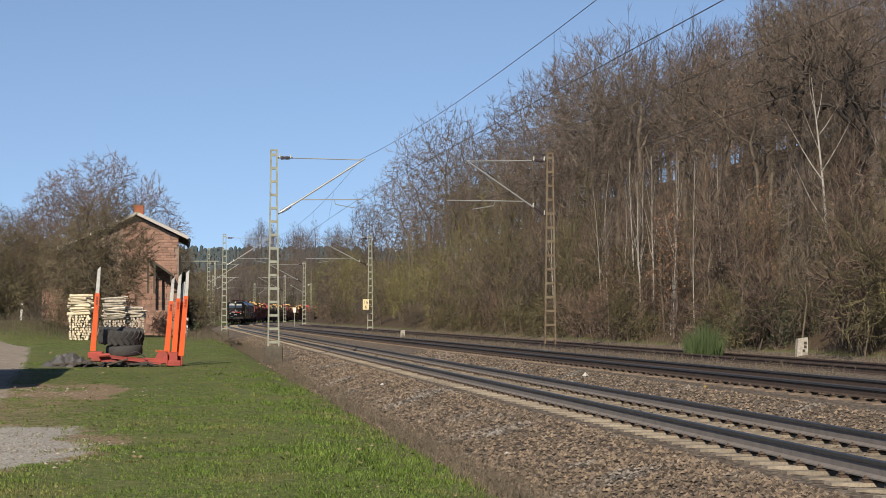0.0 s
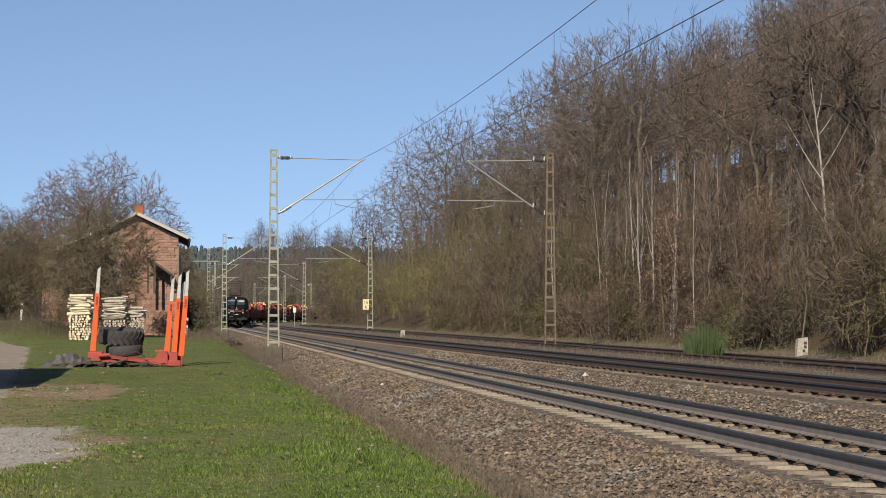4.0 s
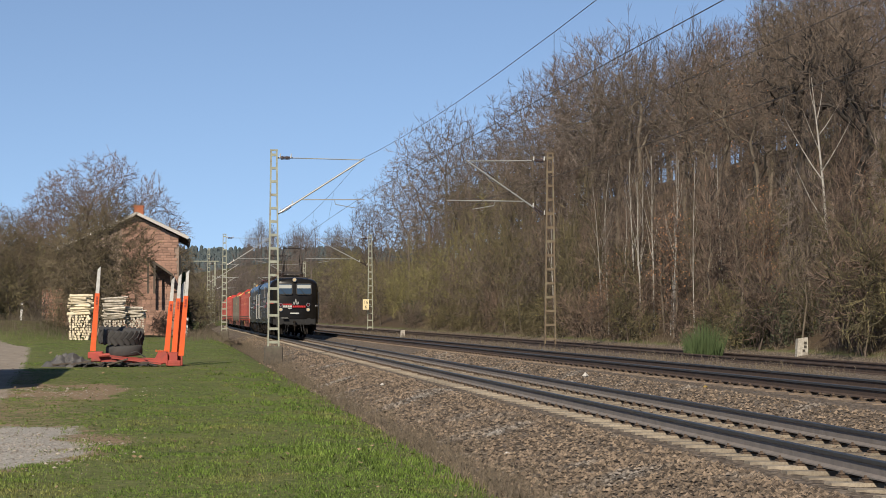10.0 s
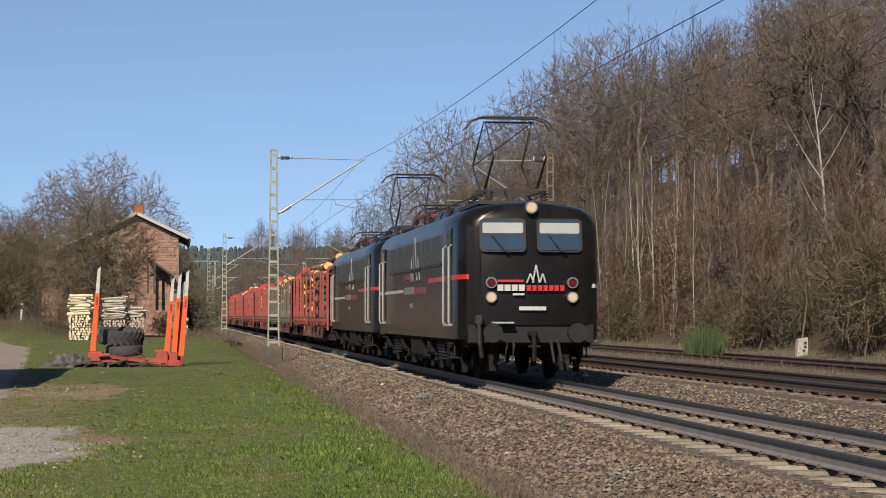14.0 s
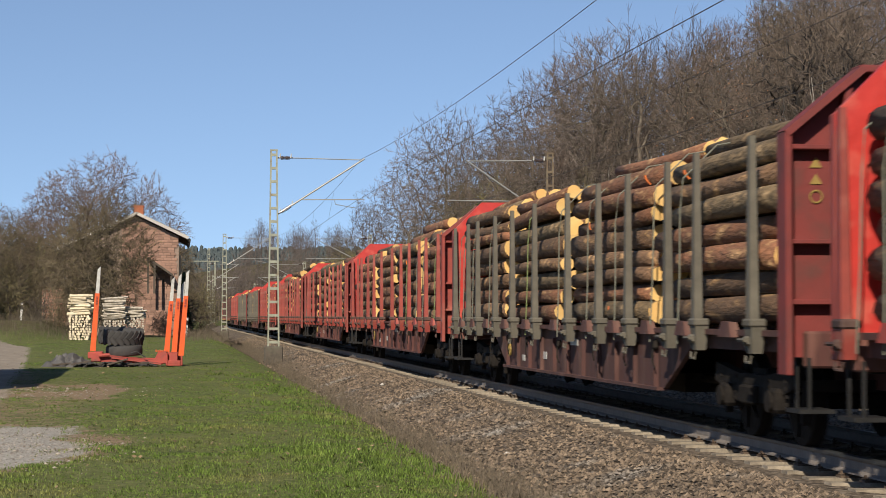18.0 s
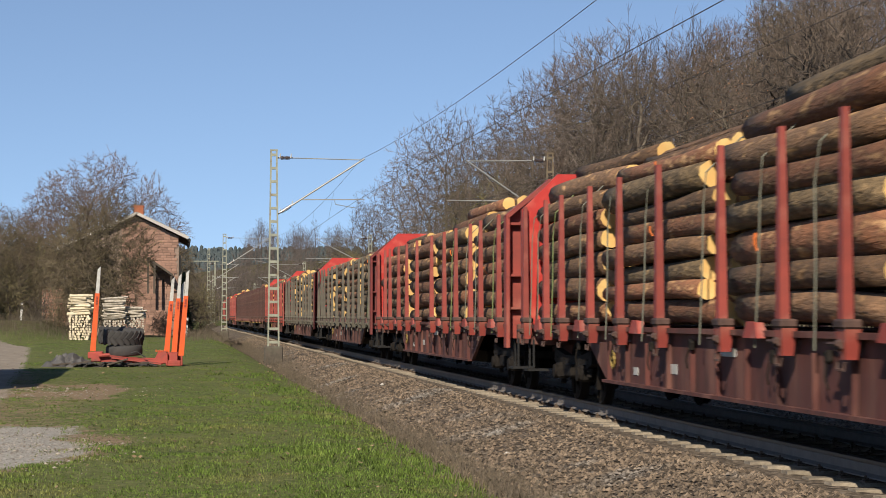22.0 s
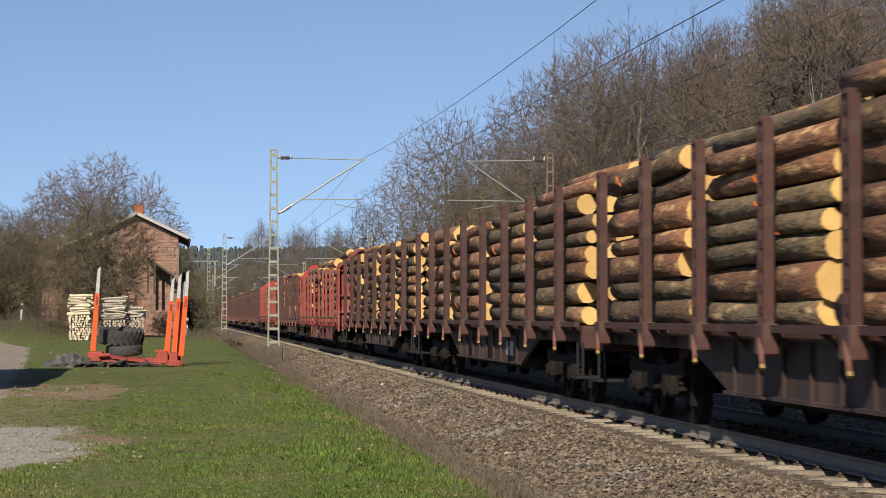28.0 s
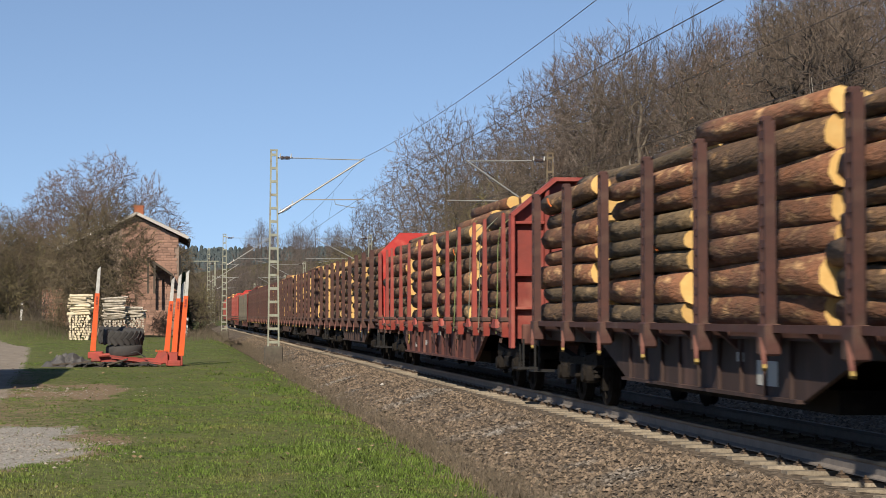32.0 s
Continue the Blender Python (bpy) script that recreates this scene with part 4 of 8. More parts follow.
def build_house():
    base = height(-2.3, 112) - 0.3
    h = thing("brick_house", "old red sandstone house with a gable and dark tiled roof", "house")
    g = Geo()
    out = [(HX0, base), (HX1, base), (HX1, EAVE), (RX, RIDGE), (HX0, EAVE_LOW)]
    g.prism(out, "y", HY0 + 0.03, HY0 + 0.4)
    gable = part("gable_wall", g, M_MORTAR, h, "reddish sandstone block wall")
    for x0 in (HX0 + 0.02, HX1 - 0.38):
        g = Geo()
        g.box(x0, x0 + 0.36, HY0 + 0.4, HY1 - 0.4, base, EAVE if x0 > RX else EAVE_LOW)
        part("side_wall", g, M_BLOCKS, h)
    g = Geo()
    g.prism(out, "y", HY1 - 0.4, HY1)
    part("gable_wall", g, M_BLOCKS, h)
    for sx in (-1, 1):
        g = Geo()
        xe = HX1 + 0.55 if sx > 0 else HX0 - 0.55
        ze = EAVE - 0.26 if sx > 0 else EAVE_LOW - 0.25
        g.add([(RX, HY0 - 0.35, RIDGE + 0.06), (xe, HY0 - 0.35, ze + 0.06), (xe, HY1 + 0.35, ze + 0.06), (RX, HY1 + 0.35, RIDGE + 0.06), (RX, HY0 - 0.35, RIDGE + 0.24), (xe, HY0 - 0.35, ze + 0.22), (xe, HY1 + 0.35, ze + 0.22), (RX, HY1 + 0.35, RIDGE + 0.24)], [(3, 2, 1, 0), (4, 5, 6, 7), (0, 1, 5, 4), (1, 2, 6, 5), (2, 3, 7, 6), (3, 0, 4, 7)])
        roof = part("roof", g, M_ROOFTILE, h)
        g = Geo()
        g.beam((RX, HY0 - 0.39, RIDGE + 0.17), (xe, HY0 - 0.39, ze + 0.16), 0.05, 0.17)
        part("verge_board", g, M_BRIGHTWOOD, roof, "pale sunlit verge board")
        g = Geo()
        g.tube([(xe + sx * 0.05, HY0 - 0.3, ze + 0.05), (xe + sx * 0.05, HY1 + 0.3, ze + 0.05)], 0.09, 8)
        part("gutter", g, M_GUTTER, roof)
    g = Geo()
    g.tube([(HX1 + 0.58, HY0 - 0.1, EAVE - 0.4), (HX1 + 0.5, HY0 + 0.1, EAVE - 0.85), (HX1 + 0.08, HY0 + 0.2, EAVE - 1.1), (HX1 + 0.08, HY0 + 0.2, 0.3)], 0.06, 8)
    part("downpipe", g, M_GUTTER, h)
    g = Geo()
    g.box(RX - 0.2, RX + 0.34, HY0 + 2.0, HY0 + 2.8, RIDGE - 0.4, RIDGE + 0.72, 0, 0.02)
    ch = part("chimney", g, M_CHIMNEY, h, "orange brick chimney")
    g = Geo()
    g.box(RX - 0.25, RX + 0.39, HY0 + 1.95, HY0 + 2.85, RIDGE + 0.66, RIDGE + 0.74, 0, 0.01)
    part("chimney_cap", g, M_CHIMNEY, ch)
    # the broken porch roof
    pr = part("porch_roof", Geo().add([(-1.65, HY0 - 1.3, 4.55), (-0.2, HY0 - 1.3, 3.55), (-0.2, HY0, 3.55), (-1.65, HY0, 4.55), (-1.65, HY0 - 1.3, 4.7), (-0.2, HY0 - 1.3, 3.68), (-0.2, HY0, 3.68), (-1.65, HY0, 4.7)], [(3, 2, 1, 0), (4, 5, 6, 7), (0, 1, 5, 4), (1, 2, 6, 5), (2, 3, 7, 6), (3, 0, 4, 7)]), M_OLDWOOD, h, "broken dark wooden porch roof")
    for x, z in ((-1.6, 4.55), (-1.25, 4.3), (-0.3, 3.6)):
        part("porch_post", Geo().beam((x, HY0 - 1.2, 2.6 if x < -1 else 3.2), (x, HY0 - 1.2, z), 0.12), M_OLDWOOD, pr)
        part("porch_strut", Geo().beam((x, HY0 - 0.05, z - 0.9), (x, HY0 - 1.1, z - 0.05), 0.08), M_OLDWOOD, pr)
    g = Geo()
    g.box(-0.75, 0.02, HY0 - 0.06, HY0 + 0.02, 3.2, 3.32)
    part("string_course", g, M_STONE, h)
    # the annex
    g = Geo()
    g.box(-7.6, HX0, HY0 + 0.8, HY0 + 5, base, 3.0)
    ax = part("annex_wall", g, M_BLOCKS, h, "low pinkish annex wall")
    g = Geo()
    g.box(-7.75, HX0, HY0 + 0.65, HY0 + 5.1, 3.0, 3.14)
    part("annex_roof", g, M_ROOFTILE, ax)
    return h, gable, base


HOUSE, GABLE, HOUSE_BASE = build_house()


def gable_blocks():
    """The front gable's sandstone courses, block by block."""
    rng = random.Random(5)
    sizes = [Geo().box(-w / 2 + 0.012, w / 2 - 0.012, -0.035, 0.03, -0.067, 0.067).mesh("stone_block", M_STONE) for w in (0.3, 0.38, 0.46)]
    widths = (0.3, 0.38, 0.46)
    z = HOUSE_BASE + 0.35
    placed = 0
    while z < RIDGE - 0.3:
        half = 10 if z < EAVE - 0.1 else (RIDGE - z - 0.1) / (RIDGE - EAVE) * (HX1 - RX)
        x, end = max(HX0, RX - half), min(HX1, RX + half)
        x = max(x, -3.1)
        while x < end - 0.2:
            k = rng.randrange(3)
            if x + widths[k] > end:
                k = 0
                if x + 0.3 > end + 0.05:
                    break
            cx = x + widths[k] / 2
            part("stone_block", sizes[k], None, GABLE, at=pose(cx, HY0 + 0.0, z, 0, rng.uniform(-0.3, 0.3), 0))
            placed += 1
            x += widths[k]
        z += 0.148
    return placed


# ---- firewood ----
M_SPLIT = mat("split_firewood", (0.62, 0.56, 0.43), (0.47, 0.39, 0.26), 6, rough=0.9, bump=0.2, per_object=0.22)
M_SPLITGREY = mat("weathered_firewood", (0.5, 0.46, 0.39), (0.24, 0.205, 0.16), 6, rough=0.9, bump=0.2, per_object=0.25)


def firewood_stack(x, y, wide, high, material, label, seed, along=0.55):
    rng = random.Random(seed)
    z0 = height(x, y)
    t = thing("firewood_stack", label, "firewood stack", "firewood stacks", at=pose(x, y, z0))
    shapes = []
    for k in range(4):
        r = (0.055, 0.065, 0.075, 0.06)[k]
        n = (3, 4, 5, 4)[k]
        pts = [(r * math.cos(2 * math.pi * i / n + k) * rng.uniform(0.85, 1.15), r * math.sin(2 * math.pi * i / n + k) * rng.uniform(0.85, 1.15)) for i in range(n)]
        shapes.append((Geo().prism(pts, "x", -0.5, 0.5).mesh("log_piece", material), r))
    z = 0.06
    while z < high:
        across = z > high * along
        if across:
            y0 = -0.45
            while y0 < 0.45:
                me, r = rng.choice(shapes)
                part("log_piece", me, None, t, at=pose(rng.uniform(-0.11, 0.11), y0, z + rng.uniform(-0.02, 0.02), rng.uniform(0, 360), rng.uniform(-7, 7), rng.uniform(-12, 12)) @ Matrix.Diagonal((wide * rng.uniform(0.7, 1.1), 1, 1, 1)))
                y0 += r * 2.4 * (1 if y0 < -0.3 else 2.4)
        else:
            x0 = -wide / 2 + 0.06
            while x0 < wide / 2 - 0.03:
                me, r = rng.choice(shapes)
                part("log_piece", me, None, t, at=pose(x0, rng.uniform(-0.05, 0.05), z + rng.uniform(-0.015, 0.015), 0, 0, 90 + rng.uniform(-3, 3)) @ pose(0, 0, 0, rng.uniform(0, 360)))
                x0 += r * 2.0
        z += 0.115
    return t


firewood_stack(-4.33, 90, 1.0, 2.05, M_SPLIT, "tall neat stack of pale split firewood on the grass", 1, 0.55)
firewood_stack(-2.8, 90.5, 1.05, 1.95, M_SPLITGREY, "stack of weathered grey firewood beside a tyre", 2, 0.5)
firewood_stack(-1.92, 91, 0.95, 1.55, M_SPLITGREY, "lower stack of grey and pale firewood", 3, 0.7)

# ---- forestry trailer ----
M_ORANGEPAINT = mat("orange_stake_paint", (0.568, 0.0923, 0.0142), (0.497, 0.071, 0.0128), 3, rough=0.45, c=(0.3195, 0.0497, 0.0213), c_scale=3, c_at=0.7)
M_STAKEWHITE = mat("worn_white_stake_end", (0.4402, 0.4402, 0.426), (0.2982, 0.2982, 0.284), 8, rough=0.6)
M_FRAMERED = mat("faded_red_frame", (0.3266, 0.0497, 0.0355), (0.2414, 0.0426, 0.0319), 4, rough=0.7, bump=0.15, c=(0.1136, 0.0568, 0.0426), c_scale=3)
M_TYRE = mat("tyre_rubber", (0.0298, 0.0291, 0.0291), (0.0426, 0.0412, 0.0398), 6, rough=0.85, bump=0.2)
M_TARP = mat("dusty_tarpaulin", (0.095, 0.09, 0.088), (0.036, 0.034, 0.033), 2.5, rough=0.65, bump=0.6, bump_scale=6)
M_TARPBLACK = mat("black_tarpaulin", (0.016, 0.015, 0.015), (0.032, 0.03, 0.029), 3, rough=0.55, bump=0.6, bump_scale=6)
TY = 64.5


def trailer_stake(t, x, y, z0, z1, white, lean=0.0, lean_y=0.0):
    g = Geo()
    zm = z1 - white
    f = (zm - z0) / (z1 - z0)
    g.add([(x - 0.09, y - 0.07, z0), (x + 0.09, y - 0.07, z0), (x + 0.09, y + 0.07, z0), (x - 0.09, y + 0.07, z0)] + [(x + lean * f + sx * 0.075, y + lean_y * f + sy * 0.055, zm) for sx, sy in ((-1, -1), (1, -1), (1, 1), (-1, 1))], [(3, 2, 1, 0), (4, 5, 6, 7), (0, 1, 5, 4), (1, 2, 6, 5), (2, 3, 7, 6), (3, 0, 4, 7)])
    st = part("stake", g, M_ORANGEPAINT, t, "bright orange steel stake")
    g = Geo()
    g.add([(x + lean * f + sx * 0.06, y + lean_y * f + sy * 0.045, zm - 0.02) for sx, sy in ((-1, -1), (1, -1), (1, 1), (-1, 1))] + [(x + lean + sx * 0.05, y + lean_y + sy * 0.04, z1 + (0.1 if sx > 0 else 0)) for sx, sy in ((-1, -1), (1, -1), (1, 1), (-1, 1))], [(3, 2, 1, 0), (4, 5, 6, 7), (0, 1, 5, 4), (1, 2, 6, 5), (2, 3, 7, 6), (3, 0, 4, 7)])
    part("stake_end", g, M_STAKEWHITE, st, "worn white stake end")
    for k in range(3):
        g = Geo()
        ff = f * (0.93 - 0.05 * k)
        zz = z0 + (z1 - z0) * ff
        g.box(x + lean * ff - 0.03, x + lean * ff + 0.03, y + lean_y * ff - 0.085, y + lean_y * ff - 0.06, zz - 0.03, zz + 0.03)
        part("stake_slot", g, M_FRAMERED, st)


def build_trailer():
    z = height(-1.3, TY)
    t = thing("timber_trailer_bunk", "dismantled red timber trailer bunk with orange stakes on the grass", "timber trailer")
    beams = (("bunk_beam", (-2.75, TY - 0.1, z + 0.22), (0.15, TY + 0.1, z + 0.12), 0.14, 0.12), ("side_beam", (-2.6, TY + 0.9, z + 0.24), (0.1, TY + 1.0, z + 0.16), 0.16, 0.14),
             ("cross_beam", (-2.6, TY - 0.2, z + 0.3), (-2.55, TY + 1.1, z + 0.36), 0.3, 0.24), ("cross_beam", (-0.1, TY - 0.3, z + 0.3), (0.0, TY + 1.2, z + 0.34), 0.26, 0.3), ("tow_bar", (-2.0, TY + 0.3, z + 0.2), (-0.7, TY + 0.6, z + 0.14), 0.5, 0.06))
    for name, a, b, w, h in beams:
        part(name, Geo().beam(a, b, w, h), M_FRAMERED, t)
    # the near socket is an open box of plates with a gusset
    for name, a, b in (("socket_plate", (-0.34, TY - 0.32, z + 0.03), (-0.28, TY + 0.25, z + 0.44)), ("socket_plate", (0.14, TY - 0.32, z + 0.03), (0.2, TY + 0.3, z + 0.36)), ("socket_floor", (-0.28, TY - 0.36, z + 0.02), (0.14, TY + 0.25, z + 0.08)), ("socket_lip", (-0.28, TY - 0.36, z + 0.08), (0.14, TY - 0.31, z + 0.2)), ("socket_back", (-0.28, TY + 0.22, z + 0.08), (0.14, TY + 0.27, z + 0.46))):
        g = Geo()
        g.box(a[0], b[0], a[1], b[1], a[2], b[2], 0, 0.012)
        part(name, g, M_FRAMERED, t)
    g = Geo()
    g.prism([(-0.78, z + 0.1), (-0.34, z + 0.1), (-0.34, z + 0.5), (-0.6, z + 0.46)], "y", TY - 0.05, TY + 0.02)
    part("gusset", g, M_FRAMERED, t, "faded red gusset plate")
    g = Geo()
    g.box(-0.62, -0.3, TY + 0.5, TY + 0.9, z + 0.1, z + 0.5, 0, 0.02)
    part("stake_socket", g, M_FRAMERED, t)
    g = Geo()
    for k in range(7):
        g.box(-0.68 + 0.065 * k, -0.65 + 0.065 * k, TY + 0.42, TY + 0.46, z + 0.46, z + 0.54 - 0.02 * (k % 2))
    part("toothed_rail", g, M_ORANGEPAINT, t, "toothed orange rail")
    g = Geo()
    g.box(-2.86, -2.38, TY - 0.2, TY + 0.15, z + 0.26, z + 0.48, 0, 0.03)
    g.tube([(-2.5, TY - 0.26, z + 0.36), (-2.16, TY - 0.22, z + 0.38)], 0.06, 8)
    part("stake_socket", g, M_FRAMERED, t)
    g = Geo()
    g.add([(-2.35, TY - 0.15, z + 0.3), (-0.5, TY - 0.34, z + 0.06), (-0.3, TY + 0.5, z + 0.12), (-2.2, TY + 0.7, z + 0.36), (-2.35, TY - 0.15, z + 0.33), (-0.5, TY - 0.34, z + 0.09), (-0.3, TY + 0.5, z + 0.15), (-2.2, TY + 0.7, z + 0.39)], [(3, 2, 1, 0), (4, 5, 6, 7), (0, 1, 5, 4), (1, 2, 6, 5), (2, 3, 7, 6), (3, 0, 4, 7)])
    part("deck_plate", g, M_FRAMERED, t, "faded red deck plate")
    trailer_stake(t, -2.7, TY - 0.1, z + 0.5, z + 3.17, 0.78, 0.19)
    trailer_stake(t, -0.32, TY + 0.95, z + 0.45, z + 2.85, 0.7, 0.2)
    trailer_stake(t, -0.08, TY + 0.3, z + 0.4, z + 2.95, 0.72, 0.19)
    trailer_stake(t, 0.02, TY + 0.5, z + 0.4, z + 2.7, 0.6, 0.2)
    trailer_stake(t, 0.15, TY - 0.2, z + 0.35, z + 3.06, 0.75, 0.21)
    g = Geo()
    g.tube([(-1.5, TY - 0.1, z + 0.42), (-1.3, TY - 0.3, z + 0.5), (-1.0, TY - 0.2, z + 0.3)], 0.02, 5)
    part("cable", g, M_TYRE, t)
    return t


build_trailer()


def tyre(name, label, x, y, z, r, rin, wide, tilt, lugs, seed):
    t = thing(name, label, "tyre", "old tractor tyres", at=pose(x, y, z, *tilt))
    n = 36
    prof = [(rin, -wide * 0.36), (r * 0.8, -wide * 0.52), (r * 0.94, -wide * 0.5), (r, -wide * 0.36), (r * 1.01, 0), (r, wide * 0.36), (r * 0.94, wide * 0.5), (r * 0.8, wide * 0.52), (rin, wide * 0.36), (rin * 1.02, 0)]
    g = Geo()
    for i in range(n):
        a = 2 * math.pi * i / n
        g.v += [(rr * math.cos(a), rr * math.sin(a), h) for rr, h in prof]
    m = len(prof)
    g.f = [(i * m + k, i * m + (k + 1) % m, ((i + 1) % n) * m + (k + 1) % m, ((i + 1) % n) * m + k) for i in range(n) for k in range(m)]
    g.m = [0] * len(g.f)
    body = part("carcass", g, M_TYRE, t, smooth=True)
    if lugs:
        for i in range(22):
            for s in (-1, 1):
                a = 2 * math.pi * (i + (0.5 if s > 0 else 0)) / 22
                b = a + 0.26
                g = Geo()
                g.beam((r * 1.0 * math.cos(a), r * 1.0 * math.sin(a), 0), (r * 0.97 * math.cos(b), r * 0.97 * math.sin(b), s * wide * 0.52), 0.075, 0.11)
                part("tread_lug", g, M_TYRE, body)
    return t


_gz = height(-1.9, TY + 2.2)
tyre("tractor_tyre", "worn black tractor tyre with chevron tread lying flat on another", -1.83, TY + 1.15, _gz + 0.97, 0.72, 0.4, 0.45, (6, 3, 0), True, 1)
tyre("tractor_tyre", "smooth black tyre lying flat under a treaded one", -1.72, TY + 1.0, _gz + 0.5, 0.6, 0.36, 0.34, (2, -3, 20), False, 2)


def debris_heap():
    """Crumpled tarpaulin and boards."""
    rng = random.Random(8)
    for x0, x1, y0, y1, rise, material, label in ((-4.35, -2.5, TY - 0.55, TY + 0.75, 0.46, M_TARP, "crumpled dusty grey tarpaulin heap beside the trailer"), (-3.0, -1.2, TY - 0.75, TY - 0.2, 0.2, M_TARPBLACK, "torn black tarpaulin lying before the trailer")):
        n, m = 44, 22
        g = Geo()
        for j in range(m):
            for i in range(n):
                u, v = i / (n - 1), j / (m - 1)
                x = x0 + (x1 - x0) * u + 0.07 * noise.noise((u * 4, v * 4, 9))
                y = y0 + (y1 - y0) * v + 0.22 * noise.noise((u * 5, 0, rise))
                hump = min(1.0, 3.2 * u, 2.2 * (1 - u)) * min(1.0, 2.4 * v, 2.4 * (1 - v))
                fold = 1 - 2.6 * abs(noise.noise((x * 1.7 + y, y * 2.2, 1)))
                crease = 1 - 2.6 * abs(noise.noise((x * 4.4 - y, y * 4.6, 5)))
                z = height(x, y) + max(0.0, hump) ** 0.6 * rise * max(0.08, 0.38 + 0.4 * fold + 0.26 * crease) - 0.015
                g.v.append((x, y, z))
        g.f = [(j * n + i, j * n + i + 1, (j + 1) * n + i + 1, (j + 1) * n + i) for j in range(m - 1) for i in range(n - 1)]
        g.m = [0] * len(g.f)
        solid("tarpaulin", g, material, label, "tarpaulin", smooth="edges")
    for k in range(5):
        x, y = -3.6 + 0.6 * k + rng.uniform(-0.15, 0.15), TY - 0.75 + rng.uniform(-0.2, 0.3)
        z = height(x, y)
        ln = rng.uniform(0.5, 1.1)
        a = rng.uniform(-0.3, 0.3)
        solid("old_board", Geo().beam((x - ln / 2, y, z + 0.08), (x + ln / 2, y + a, z + 0.12 + rng.uniform(0, 0.16)), 0.16, 0.05), M_OLDWOOD, "dark rotten board on the grass", "board", "old boards")


debris_heap()

# ---- posts and signs ----
M_POSTWHITE = mat("white_plastic", (0.5538, 0.5538, 0.5396), (0.497, 0.497, 0.4828), 6, rough=0.5)
M_POSTBLACK = mat("black_plastic", (0.0142, 0.0142, 0.0142), (0.0213, 0.0213, 0.0213), 6, rough=0.5)
M_WORNWHITE = mat("flaking_whitewash", (0.3905, 0.3692, 0.3266), (0.213, 0.1917, 0.1633), 9, rough=0.9, bump=0.3, c=(0.1775, 0.1633, 0.142), c_scale=4)
M_SIGN = mat("sign_face", (0.6035, 0.5112, 0.2982), (0.568, 0.4686, 0.2698), 6, rough=0.5)
M_SIGNINK = mat("sign_ink", (0.0426, 0.0355, 0.0284), (0.0355, 0.0284, 0.0213), 6, rough=0.6)


def delineator(x, y):
    z = height(x, y)
    t = thing("delineator_post", "white roadside delineator post with a slanted black band", "road post", "delineator posts", at=pose(x, y, z, 0, 4, 0))
    part("post", Geo().prism([(-0.06, -0.05), (0.06, -0.05), (0, 0.06)], "z", -0.1, 1.0), M_POSTWHITE, t)
    part("band", Geo().prism([(-0.066, -0.056), (0.066, -0.056), (0, 0.066)], "z", 0.62, 0.85), M_POSTBLACK, t, "black band")


delineator(-8.6, 110.5)
delineator(0.5, 105)


def marker_stone(x, y, high, wide, label):
    z = height(x, y)
    t = thing("marker_stone", label, "marker stone", "marker stones", at=pose(x, y, z, 0, 2, 0))
    part("stone", Geo().add([(-wide / 2, -0.12, -0.1), (wide / 2, -0.12, -0.1), (wide / 2, 0.12, -0.1), (-wide / 2, 0.12, -0.1), (-wide * 0.45, -0.1, high * 0.92), (wide * 0.42, -0.1, high), (wide * 0.42, 0.1, high), (-wide * 0.45, 0.1, high * 0.9)], [(3, 2, 1, 0), (4, 5, 6, 7), (0, 1, 5, 4), (1, 2, 6, 5), (2, 3, 7, 6), (3, 0, 4, 7)]), M_WORNWHITE, t)
    return t


_ms = marker_stone(18.98, 57.6, 0.56, 0.36, "short flaking white kilometre stone in dry weeds")
for _x, _z in ((0.06, 0.36), (0.06, 0.24), (0.02, 0.12)):
    part("mark", Geo().box(_x - 0.03, _x + 0.05, -0.135, -0.118, _z, _z + 0.07), M_SIGNINK, _ms, "dark worn mark")
marker_stone(14.6, 126, 0.45, 0.3, "small grey marker stone beside the far track")


def letters(body, size, parent, at):
    cu = bpy.data.curves.new("writing", "FONT")
    cu.body, cu.size, cu.align_x, cu.align_y, cu.extrude = body, size, "CENTER", "CENTER", 0.004
    tmp = bpy.data.objects.new("writing", cu)
    scene.collection.objects.link(tmp)
    me = bpy.data.meshes.new_from_object(tmp.evaluated_get(bpy.context.evaluated_depsgraph_get()))
    bpy.data.objects.remove(tmp)
    me.materials.clear()
    me.materials.append(M_SIGNINK)
    return part("number", me, None, parent, "dark painted number", at=at)


_sp, _turn = line(156.5, 7.9)
_sign = thing("distance_board", "yellowish distance board with black numbers on a mast", "railway sign", at=pose(_sp.x, _sp.y, 2.25))
part("board", Geo().box(-0.25, 0.25, -0.02, 0.02, -0.42, 0.42, 0, 0.01), M_SIGN, _sign)
part("bracket", Geo().box(-0.05, 0.42, 0.02, 0.06, -0.05, 0.05), M_MAST, _sign)
letters("16", 0.36, _sign, pose(0, -0.03, 0.18, 90, 0, 0))
letters("6", 0.36, _sign, pose(0, -0.03, -0.2, 90, 0, 0))
_sp, _turn = line(250, 7.0)
_sign = thing("signal_board", "small white board on a slim post beside the curve", "railway sign", at=pose(_sp.x + 0.6, _sp.y, 0))
part("board", Geo().box(-0.2, 0.2, -0.02, 0.02, 1.75, 2.4, 0, 0.01), M_POSTWHITE, _sign)
part("post", Geo().tube([(0, 0.04, 0.0), (0, 0.04, 2.35)], 0.04, 6), M_MAST, _sign)

